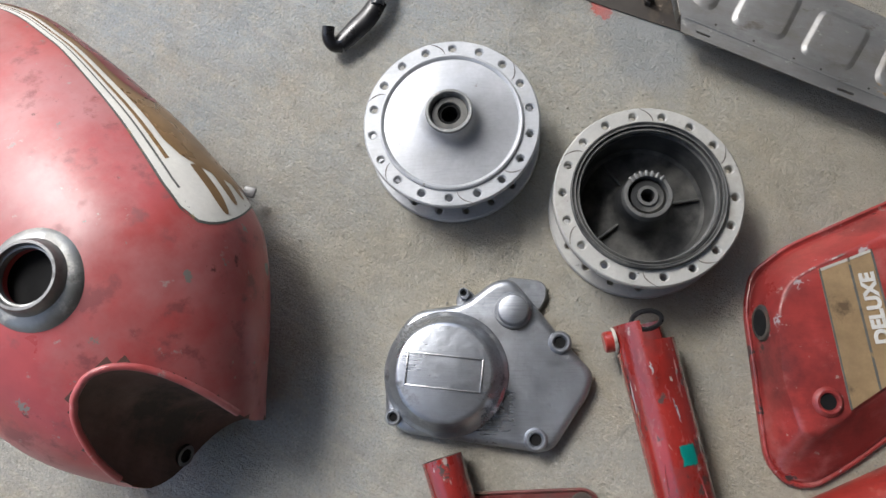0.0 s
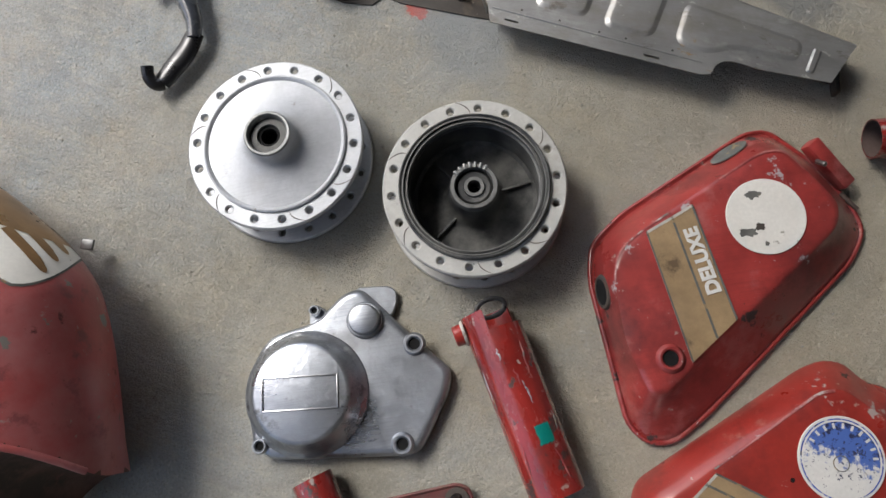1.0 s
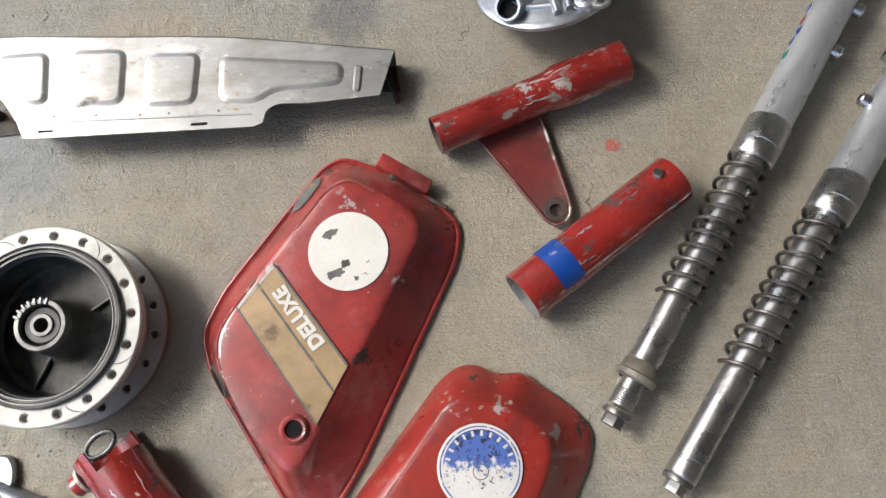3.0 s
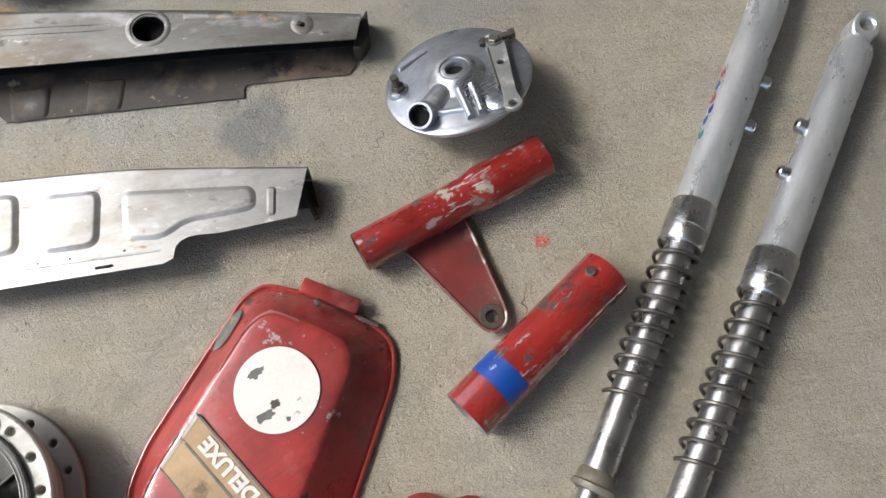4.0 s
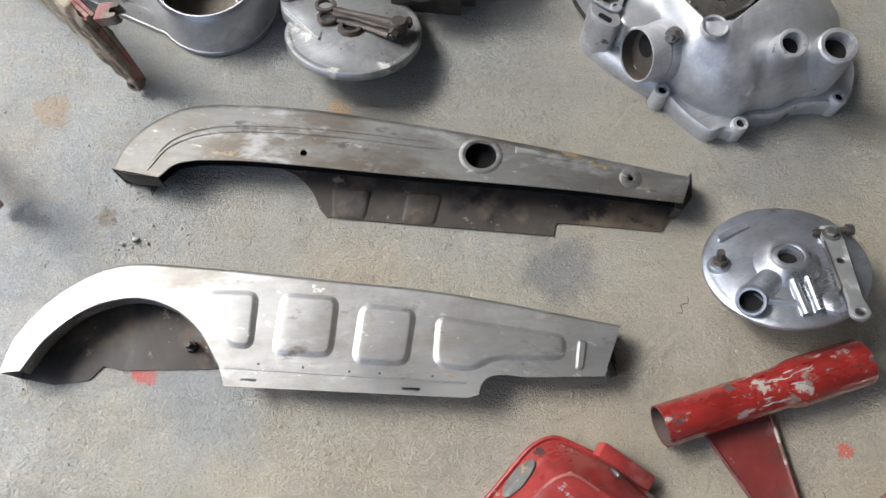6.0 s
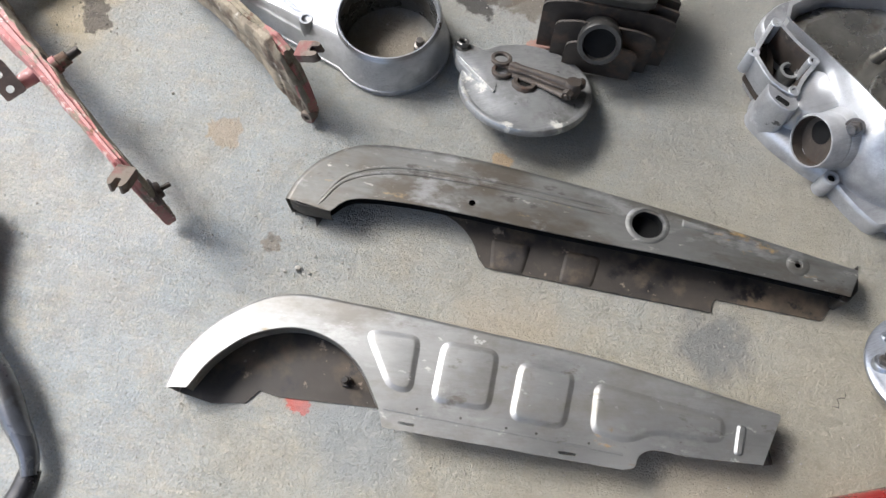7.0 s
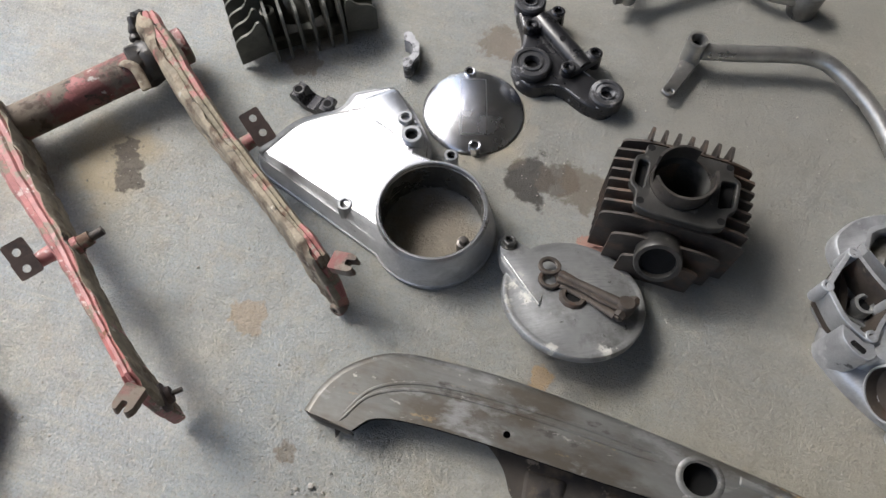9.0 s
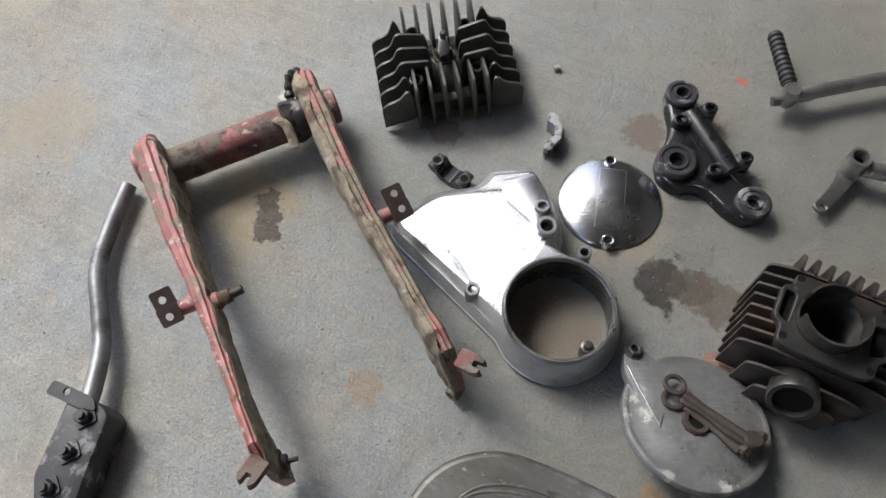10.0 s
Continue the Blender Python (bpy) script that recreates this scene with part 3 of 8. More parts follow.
def smooth_path(pts, steps=6):
    """A rounded line through the points given."""
    pts = [Vector(p) for p in pts]
    ext = [2 * pts[0] - pts[1], *pts, 2 * pts[-1] - pts[-2]]
    out = []
    for k in range(1, len(ext) - 2):
        p0, p1, p2, p3 = ext[k - 1 : k + 3]
        for j in range(steps):
            t = j / steps
            out.append(0.5 * (2 * p1 + (p2 - p0) * t + (2 * p0 - 5 * p1 + 4 * p2 - p3) * t * t + (3 * p1 - p0 - 3 * p2 + p3) * t**3))
    return out + [pts[-1]]


def sweep(path, r, n=14, flat=1.0, caps=True):
    """A rod along a path; r: one radius, or one for each point; flat: its height to its width."""
    path = [Vector(p) for p in path]
    rings, up = [], None
    for k, p in enumerate(path):
        d = (path[min(k + 1, len(path) - 1)] - path[max(k - 1, 0)]).normalized()
        if up is None:
            up = Vector((0, 0, 1)) if abs(d.z) < 0.9 else Vector((1, 0, 0))
        side = d.cross(up).normalized()
        up = side.cross(d).normalized()
        rad = r[k] if isinstance(r, (list, tuple)) else r
        rings.append([p + rad * (math.cos(2 * math.pi * j / n) * side + flat * math.sin(2 * math.pi * j / n) * up) for j in range(n)])
    return loft(rings, caps, caps)


def box(sx, sy, sz, bevel=0.0, m=None):
    bm = bmesh.new()
    bmesh.ops.create_cube(bm, size=1.0, matrix=Matrix.Diagonal((sx, sy, sz, 1)))
    if bevel:
        bmesh.ops.bevel(bm, geom=bm.edges[:], offset=bevel, segments=2, profile=0.5, affect="EDGES")
    return moved(bm, m) if m else bm


def shell(length, r0, r1, wall, cut=None, n=48, steps=30, bulge=None):
    """A thin tube along z with parts cut away; cut(angle in degrees, z): whether there is a gap."""
    bm = bmesh.new()
    rows = []
    for i in range(steps + 1):
        z = length * i / steps
        r = r0 + (r1 - r0) * i / steps if bulge is None else bulge(z)
        rows.append([bm.verts.new((r * math.cos(2 * math.pi * k / n), r * math.sin(2 * math.pi * k / n), z)) for k in range(n)])
    for i in range(steps):
        for k in range(n):
            if cut is None or not cut(360 * (k + 0.5) / n, length * (i + 0.5) / steps):
                bm.faces.new((rows[i][k], rows[i][(k + 1) % n], rows[i + 1][(k + 1) % n], rows[i + 1][k]))
    loose = [v for v in bm.verts if not v.link_faces]
    bmesh.ops.delete(bm, geom=loose, context="VERTS")
    bmesh.ops.recalc_face_normals(bm, faces=bm.faces)
    bmesh.ops.solidify(bm, geom=bm.faces[:], thickness=wall)
    return bm


def hexagon(r, h, z=0.0):
    pts = [(r * math.cos(math.pi * k / 3), r * math.sin(math.pi * k / 3)) for k in range(6)]
    return stack(pts, [(0, z), (0, z + h * 0.8), (r * 0.12, z + h)])


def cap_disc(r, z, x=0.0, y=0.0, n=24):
    """A flat disc that closes a hole; dark colour stands for the shade in it."""
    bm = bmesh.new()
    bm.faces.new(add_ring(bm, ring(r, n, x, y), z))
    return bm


def local(pts, x, y, turn=0.0):
    """World points as seen from a thing's own place and turn."""
    c, s = math.cos(radians(turn)), math.sin(radians(turn))
    return [((px - x) * c + (py - y) * s, -(px - x) * s + (py - y) * c) for px, py in pts]


def polar(pts, cx, cy, n=144):
    """The outline as n points at even angles about a centre inside it; pts: (x, y) or (x, y, z)."""
    out = []
    for k in range(n):
        a = 2 * math.pi * k / n
        dx, dy, best = math.cos(a), math.sin(a), None
        for p, q in zip(pts, pts[1:] + pts[:1]):
            ex, ey = q[0] - p[0], q[1] - p[1]
            den = dx * ey - dy * ex
            if abs(den) > 1e-12:
                u = ((p[0] - cx) * ey - (p[1] - cy) * ex) / den
                v = ((p[0] - cx) * dy - (p[1] - cy) * dx) / den
                if u > 0 and -1e-6 <= v <= 1.000001 and (best is None or u > best[0]):
                    best = (u, v, p, q)
        u, v, p, q = best
        out.append((cx + u * dx, cy + u * dy, p[2] + (q[2] - p[2]) * v if len(p) > 2 else 0.0))
    return out


# ---- the place ----
def floor_material():
    m = bpy.data.materials.new("dusty_concrete")
    m.use_nodes = True
    n, l = m.node_tree.nodes, m.node_tree.links
    b = n["Principled BSDF"]
    co = n.new("ShaderNodeTexCoord").outputs["Object"]

    def tex(s, detail=6.0, w=0.0, rg=0.6, stretch=None):
        t = n.new("ShaderNodeTexNoise")
        t.noise_dimensions = "4D"
        t.inputs["Scale"].default_value, t.inputs["Detail"].default_value, t.inputs["Roughness"].default_value, t.inputs["W"].default_value = s, detail, rg, w
        v = co
        if stretch:
            mp = n.new("ShaderNodeMapping")
            mp.vector_type = "TEXTURE"
            mp.inputs["Scale"].default_value, mp.inputs["Rotation"].default_value = tuple(1.0 / q for q in stretch[0]), (0, 0, radians(stretch[1]))
            l.new(co, mp.inputs["Vector"])
            v = mp.outputs["Vector"]
        l.new(v, t.inputs["Vector"])
        return t.outputs["Fac"]

    def ranged(f, lo, hi, a=0.0, z=1.0):
        r = n.new("ShaderNodeMapRange")
        for k, v in enumerate((lo, hi, a, z)):
            r.inputs[k + 1].default_value = v
        l.new(f, r.inputs[0])
        return r.outputs[0]

    def calc(op, a, z):
        x = n.new("ShaderNodeMath")
        x.operation = op
        for k, v in enumerate((a, z)):
            if isinstance(v, (int, float)):
                x.inputs[k].default_value = v
            else:
                l.new(v, x.inputs[k])
        return x.outputs[0]

    def mixed(f, a, z):
        x = n.new("ShaderNodeMix")
        x.data_type = "RGBA"
        if isinstance(f, float):
            x.inputs["Factor"].default_value = f
        else:
            l.new(f, x.inputs["Factor"])
        for k, v in ((6, a), (7, z)):
            if isinstance(v, tuple):
                x.inputs[k].default_value = (*v, 1)
            else:
                l.new(v, x.inputs[k])
        return x.outputs[2]

    def near(x, y, r, ragged=0.6, s=40.0, soft=0.35, stretch=1.0, turn=0.0):
        """1 inside a ragged patch round (x, y)."""
        mp = n.new("ShaderNodeMapping")
        mp.vector_type = "TEXTURE"
        mp.inputs["Location"].default_value, mp.inputs["Rotation"].default_value, mp.inputs["Scale"].default_value = (x, y, 0), (0, 0, radians(turn)), (r * stretch, r, r)
        l.new(co, mp.inputs["Vector"])
        d = n.new("ShaderNodeVectorMath")
        d.operation = "LENGTH"
        l.new(mp.outputs["Vector"], d.inputs[0])
        e = calc("ADD", d.outputs["Value"], calc("MULTIPLY", calc("SUBTRACT", tex(s, 6.0, x * 9 + y * 5), 0.5), ragged * 3))
        return ranged(e, 1.0 + soft, 1.0 - soft)

    tan, blue = (0.335, 0.308, 0.245), (0.322, 0.356, 0.368)
    c = mixed(ranged(calc("ADD", tex(4.5, 8.0), calc("MULTIPLY", near(0.06, 0.52, 0.42, 0.5, 5.0, 0.8, 1.5, 60), 0.36)), 0.48, 0.78), tan, blue)
    c = mixed(ranged(tex(11, 8.0, 2.0, 0.66), 0.44, 0.66, 0.0, 0.5), c, (0.40, 0.372, 0.315))
    c = mixed(ranged(tex(7, 8.0, 4.0, 0.68), 0.48, 0.66, 0.0, 0.4), c, (0.235, 0.225, 0.205))
    c = mixed(ranged(tex(30, 7.0, 5.0, 0.7), 0.48, 0.68, 0.0, 0.46), c, (0.2, 0.2, 0.17))
    c = mixed(ranged(tex(62, 7.0, 7.0, 0.7), 0.5, 0.64, 0.0, 0.52), c, (0.43, 0.40, 0.335))
    c = mixed(ranged(tex(16, 7.0, 15.0, 0.72), 0.53, 0.68, 0.0, 0.5), c, (0.36, 0.295, 0.2))
    c = mixed(ranged(tex(420, 3.0, 6.0), 0.5, 0.70, 0.0, 0.55), c, (0.15, 0.135, 0.115))
    c = mixed(ranged(tex(300, 4.0, 8.0), 0.54, 0.66, 0.0, 0.5), c, (0.52, 0.495, 0.44))
    c = mixed(ranged(tex(150, 4.0, 18.0, 0.6), 0.645, 0.70, 0.0, 0.5), c, (0.11, 0.10, 0.085))
    c = mixed(ranged(tex(6, 6.0, 9.0, 0.65, ((1, 24, 1), -27)), 0.5, 0.72, 0.0, 0.42), c, (0.44, 0.41, 0.34))
    c = mixed(ranged(tex(5, 7.0, 19.0, 0.68, ((1, 16, 1), -31)), 0.52, 0.68, 0.0, 0.42), c, (0.24, 0.245, 0.245))
    c = mixed(calc("MULTIPLY", near(0.36, 0.03, 0.34, 0.5, 5.0, 0.6, 1.3, 10), 0.5), c, (0.365, 0.32, 0.225))
    c = mixed(calc("MULTIPLY", near(0.0, 0.13, 0.2, 0.6, 7.0, 0.6, 1.5, 0), 0.35), c, (0.31, 0.275, 0.2))
    c = mixed(calc("MULTIPLY", near(0.34, 0.33, 0.14, 0.6, 6.0, 0.6, 1.5, -30), 0.2), c, (0.36, 0.322, 0.235))
    # broad dark patch at the far right: falloff of light put into colour
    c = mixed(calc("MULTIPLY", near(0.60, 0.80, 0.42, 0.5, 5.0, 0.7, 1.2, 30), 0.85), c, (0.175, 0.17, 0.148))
    for x, y, r, col, how in (
        (-0.12, 0.80, 0.045, (0.36, 0.29, 0.18), 0.6), (-0.365, 0.925, 0.055, (0.36, 0.31, 0.23), 0.6),
        (0.022, 0.320, 0.011, (0.5, 0.07, 0.05), 0.75), (0.531, 0.028, 0.006, (0.55, 0.08, 0.05), 0.7), (0.344, 0.605, 0.013, (0.4, 0.14, 0.085), 0.5),
        (0.432, 0.930, 0.007, (0.45, 0.1, 0.06), 0.6), (0.303, 0.692, 0.027, (0.04, 0.036, 0.031), 0.92), (0.330, 0.684, 0.020, (0.085, 0.072, 0.056), 0.8), (0.352, 0.668, 0.024, (0.12, 0.098, 0.072), 0.75),
        # the patch at 0.194, 0.652 puts the shade inside the engine cover into colour
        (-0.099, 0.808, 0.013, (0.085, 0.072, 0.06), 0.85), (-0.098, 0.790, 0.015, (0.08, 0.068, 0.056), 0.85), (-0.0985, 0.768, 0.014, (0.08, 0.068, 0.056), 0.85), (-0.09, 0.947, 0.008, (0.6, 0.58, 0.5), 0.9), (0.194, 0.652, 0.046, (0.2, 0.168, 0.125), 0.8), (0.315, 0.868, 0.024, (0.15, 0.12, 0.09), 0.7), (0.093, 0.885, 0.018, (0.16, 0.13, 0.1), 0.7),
        (0.261, 0.489, 0.012, (0.42, 0.25, 0.08), 0.7), (0.029, 0.470, 0.009, (0.15, 0.11, 0.07), 0.55), (0.008, 0.60, 0.017, (0.3, 0.21, 0.12), 0.5),
        (0.385, 0.262, 0.03, (0.14, 0.15, 0.155), 0.65), (0.06, 0.275, 0.045, (0.22, 0.24, 0.25), 0.6),
        (0.272, 0.768, 0.045, (0.38, 0.32, 0.22), 0.5), (-0.255, 0.62, 0.02, (0.5, 0.46, 0.38), 0.6), (0.26, 0.44, 0.05, (0.17, 0.17, 0.165), 0.5),
        (0.63, 0.27, 0.05, (0.17, 0.175, 0.175), 0.5), (0.20, 0.30, 0.06, (0.33, 0.28, 0.21), 0.5), (0.33, 0.125, 0.06, (0.34, 0.29, 0.22), 0.45),
    ):
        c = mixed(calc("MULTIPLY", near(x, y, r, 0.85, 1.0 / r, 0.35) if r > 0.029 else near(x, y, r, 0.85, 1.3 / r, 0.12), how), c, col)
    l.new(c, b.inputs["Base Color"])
    oil = calc("ADD", near(0.307, 0.688, 0.024, 0.7, 35.0), near(-0.104, 0.784, 0.018, 0.7, 45.0))
    rough = calc("SUBTRACT", ranged(tex(12, 5.0, 12.0), 0.3, 0.7, 0.72, 0.92), calc("MULTIPLY", oil, 0.25))
    l.new(rough, b.inputs["Roughness"])
    b.inputs["Specular IOR Level"].default_value = 0.35
    sandy = ranged(near(0.2, 0.0, 0.5, 0.6, 4.0, 0.7, 1.3, 0), 0.0, 1.0, 0.75, 1.0)
    last = None
    for height, dist, strength in (
        (tex(620, 3.0, 30.0, 0.6), 0.0022, 0.85),
        (tex(270, 3.0, 31.0, 0.6), 0.0028, 0.45),
        (tex(42, 9.0, 32.0, 0.72), 0.006, 0.8),
        (ranged(tex(19, 10.0, 33.0, 0.76), 0.5, 0.58), 0.0016, 0.5),
        (tex(14, 5.0, 50.0, 0.65, ((1, 14, 1), -27)), 0.003, 0.3),
        (tex(9, 5.0, 53.0, 0.65, ((1, 20, 1), -31)), 0.003, 0.3),
    ):
        bp = n.new("ShaderNodeBump")
        bp.inputs["Distance"].default_value = dist
        l.new(calc("MULTIPLY", sandy, strength), bp.inputs["Strength"])
        l.new(height, bp.inputs["Height"])
        if last:
            l.new(last, bp.inputs["Normal"])
        last = bp.outputs["Normal"]
    pits = n.new("ShaderNodeBump")
    pits.inputs["Strength"].default_value, pits.inputs["Distance"].default_value, pits.invert = 0.6, 0.003, True
    l.new(ranged(tex(80, 7.0, 40.0, 0.72), 0.62, 0.68), pits.inputs["Height"])
    l.new(last, pits.inputs["Normal"])
    l.new(pits.outputs["Normal"], b.inputs["Normal"])
    return m


concrete = floor_material()


def flat(x0, x1, y0, y1, z0, z1):
    return box(x1 - x0, y1 - y0, z1 - z0, 0, pose((x0 + x1) / 2, (y0 + y1) / 2, (z0 + z1) / 2))


floor_mesh = bmesh.new()
bmesh.ops.create_grid(floor_mesh, x_segments=8, y_segments=8, size=60)
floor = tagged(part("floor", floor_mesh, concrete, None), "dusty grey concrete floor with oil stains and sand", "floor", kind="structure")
# unseen walls and ceiling, added to block the sky and shape the daylight
for nm, ext in (("wall_east", (2.3, 2.5, -2.8, 2.4, 0, 2.9)), ("wall_south", (-1.25, 2.3, -2.8, -2.6, 0, 2.9)), ("wall_north", (0.45, 2.3, 2.2, 2.4, 0, 2.9))):
    tagged(part(nm, flat(*ext), plaster, None), "unseen plain grey wall that shuts out the sky", "wall", kind="structure")
tagged(part("ceiling", flat(-1.25, 2.5, -2.8, 2.4, 2.9, 3.05), dark_plaster, None), "unseen dark ceiling slab that shuts out the sky", "ceiling", kind="structure")


# short cracks in the concrete
crack_dirt = surface("dirt_in_cracks", (0.075, 0.066, 0.055), 0.9, vary=0.4, scale=80, bump=0.3)


def crack(x, y, turn, size, seed):
    rng = random.Random(seed)
    pts = [Vector((size * (k / 8 - 0.5), rng.uniform(-0.12, 0.12) * size, 0.0)) for k in range(9)]
    bm = sweep(pts, [0.0001 + 0.0005 * math.sin(math.pi * k / 8) * rng.uniform(0.3, 1.4) for k in range(9)], n=6, flat=0.35)
    ob = part("floor_crack", bm, crack_dirt, None)
    ob.matrix_basis = pose(x, y, 0.0, 0, 0, turn)
    tagged(ob, "short dark crack in the concrete floor", "crack", kind="structure")


for k, (x, y, turn, size) in enumerate(((0.470, 0.187, 30, 0.022), (0.488, -0.004, 48, 0.03), (0.468, -0.018, 35, 0.02), (0.52, 0.30, 60, 0.012))):
    crack(x, y, turn, size, 40 + k)

# grit and crumbs, denser where dust has gathered
rng = random.Random(5)
seed_stone = bmesh.new()
bmesh.ops.create_icosphere(seed_stone, subdivisions=1, radius=1.0)
seed_stone.verts.ensure_lookup_table()
stone_points, stone_faces = [v.co.copy() for v in seed_stone.verts], [tuple(v.index for v in f.verts) for f in seed_stone.faces]
seed_stone.free()
SAND_HEAPS = ((0.05, 0.44, 0.05), (-0.12, 0.8, 0.05), (0.29, 0.745, 0.05), (0.2, 0.3, 0.1), (0.38, 0.24, 0.1), (0.3, 0.1, 0.12), (0.6, 0.25, 0.1), (-0.1, 0.05, 0.1), (-0.02, 0.10, 0.06), (0.13, -0.06, 0.06), (0.48, 0.02, 0.07))
points, faces = [], []
for k in range(4200):
    if k < 1900:
        x, y = rng.uniform(-0.55, 0.95), rng.uniform(-0.3, 1.25)
    else:
        cx, cy, sp = rng.choice(SAND_HEAPS)
        x, y = rng.gauss(cx, sp), rng.gauss(cy, sp)
    s = rng.choice((0.0004, 0.0005, 0.0006, 0.0008, 0.001, 0.0014))
    m = pose(x, y, s * 0.4, rng.uniform(0, 90), rng.uniform(0, 90), 0) @ Matrix.Diagonal((s, s * rng.uniform(0.5, 1), s * rng.uniform(0.4, 0.8), 1))
    faces += [tuple(i + len(points) for i in f) for f in stone_faces]
    points += [m @ p for p in stone_points]
grit_mesh = bpy.data.meshes.new("grit")
grit_mesh.from_pydata(points, [], faces)
grit_mesh.materials.append(stone)
tagged(new("grit", grit_mesh), "scattered sand grains and concrete crumbs on the floor", "grit", kind="stuff")
for x, y, s in ((0.047, 0.437, 0.0035), (0.056, 0.43, 0.002), (0.226, 0.962, 0.005), (-0.035, 0.659, 0.0018), (0.065, 0.445, 0.0018), (0.035, 0.438, 0.002)):
    bm = bmesh.new()
    bmesh.ops.create_icosphere(bm, subdivisions=2, radius=s)
    for v in bm.verts:
        v.co *= 0.8 + 0.4 * noise.noise(v.co * 900 + Vector((x * 99, 0, 0)))
    ob = part("pebble", bm, stone, None)
    ob.matrix_basis = pose(x, y, s * 0.55)
    tagged(ob, "small broken crumb lying on the concrete", "pebble", "crumbs on the floor")

# ---- wheel hubs ----
def hub(x, y, turn, open_drum):
    paint = hub_white if open_drum else hub_paint
    t = thing("wheel_hub", x, y, turn, "white-painted wheel hub with a dark open brake drum" if open_drum else "silver-painted wheel hub with its closed side up", "wheel hub", "wheel hubs")
    holes = [ring(0.0031, 12, 0.0705 * math.cos(2 * math.pi * (k + 0.3) / 18), 0.0705 * math.sin(2 * math.pi * (k + 0.3) / 18)) for k in range(18)]
    holes2 = [ring(0.0031, 12, 0.0705 * math.cos(2 * math.pi * (k + 0.8) / 18), 0.0705 * math.sin(2 * math.pi * (k + 0.8) / 18)) for k in range(18)]
    top = 0.051 if open_drum else 0.048
    part("lower_flange", slab(ring(0.0798, 72), 0.001, 0.006, [ring(0.056, 48), *holes2], edge=0.0012), paint, t)
    part("upper_flange", slab(ring(0.0785, 72), top - (0.0085 if open_drum else 0.005), top, [ring(0.0615 if open_drum else 0.055, 64), *holes], edge=0.0012), paint, t)
    part("barrel", lathe([(0.05, 0.0), (0.058, 0.0), (0.063, 0.001), (0.065, 0.007), (0.060, 0.014), (0.0595, 0.034), (0.063, 0.041), (0.0622, top - 0.002), (0.0612, top - 0.002), (0.058, 0.03), (0.058, 0.004), (0.05, 0.002)], 72, closed=True), paint, t)
    if open_drum:
        part("drum_lip", lathe([(0.0645, top - 0.001), (0.0642, top + 0.0035), (0.0632, top + 0.0042), (0.0622, top + 0.0035), (0.062, top - 0.004)], 72), iron, t, "dark iron lip of the drum")
        part("brake_drum", lathe([(0.062, top + 0.003), (0.0605, top + 0.003), (0.0602, top - 0.001), (0.0592, top - 0.001), (0.059, top + 0.0012), (0.058, top + 0.0012), (0.0575, top - 0.004), (0.0553, top - 0.005), (0.055, 0.014), (0.052, 0.011), (0.03, 0.010), (0.0255, 0.013), (0.0225, 0.022), (0.0212, 0.044)], 72), iron, t, "oily dark iron brake drum")
        for r, dz in ((0.0604, 0.0034), (0.0572, 0.0018)):
            part("drum_step", lathe([(r + 0.0006, top + dz - 0.005), (r + 0.0005, top + dz), (r - 0.0003, top + dz), (r - 0.0005, top + dz - 0.005)], 72), bright_iron, t, "worn bright ring inside the drum")
        part("boss", lathe([(0.0212, 0.042), (0.0208, 0.050), (0.0198, 0.0515), (0.0168, 0.0515), (0.0162, 0.050), (0.016, 0.03)], 48), bright_iron, t, "grey iron hub boss")
        for k in range(7):
            a = radians(58 + 14 * k)
            part("boss_notch", box(0.0022, 0.0052, 0.0016, 0.0004, pose(0.0188 * math.cos(a), 0.0188 * math.sin(a), 0.0518, 0, 0, math.degrees(a) - 90)), alu_dull, t, "chipped nick on the boss")
        part("bearing_seal", lathe([(0.016, 0.044), (0.0135, 0.0475), (0.0092, 0.0475), (0.009, 0.046)], 40), iron, t)
        part("spacer", lathe([(0.0092, 0.045), (0.0086, 0.0495), (0.0058, 0.0495), (0.0055, 0.02)], 32), bright_iron, t, "grey steel spacer in the bearing")
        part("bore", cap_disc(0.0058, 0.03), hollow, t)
        for turned in (16, 136, 226):
            a = radians(turned)
            part("rib", box(0.03, 0.0026, 0.006, 0.001, pose(0.037 * math.cos(a), 0.037 * math.sin(a), 0.0115, 0, 0, math.degrees(a))), iron, t)
    else:
        part("face", lathe([(0.0642, top - 0.001), (0.0638, top + 0.0022), (0.0622, top + 0.003), (0.0606, top + 0.0024), (0.0595, top + 0.0008), (0.05, top + 0.0022), (0.038, top + 0.0048), (0.028, top + 0.0078), (0.0235, top + 0.0105), (0.0212, top + 0.015), (0.0204, top + 0.0215)], 80), paint, t)
        part("boss", lathe([(0.0204, top + 0.0213), (0.0202, top + 0.0228), (0.0195, top + 0.0236), (0.0178, top + 0.0236), (0.0165, top + 0.022), (0.0160, top + 0.016), (0.016, top)], 48), alu_dull, t, "bare grey boss rim")
        part("bearing_seal", lathe([(0.0164, top + 0.0165), (0.0155, top + 0.018), (0.0102, top + 0.018), (0.0096, top + 0.0165), (0.0094, top)], 40), iron, t)
        part("spacer", lathe([(0.0094, top + 0.0145), (0.0088, top + 0.0155), (0.0072, top + 0.0155), (0.0068, top)], 32), hollow, t)
        part("bore", cap_disc(0.0094, top + 0.002), hollow, t)
    # scratches across the rim left by the spokes
    for k in (1, 4, 7, 10, 13, 15):
        a = radians(20 * k + 12)
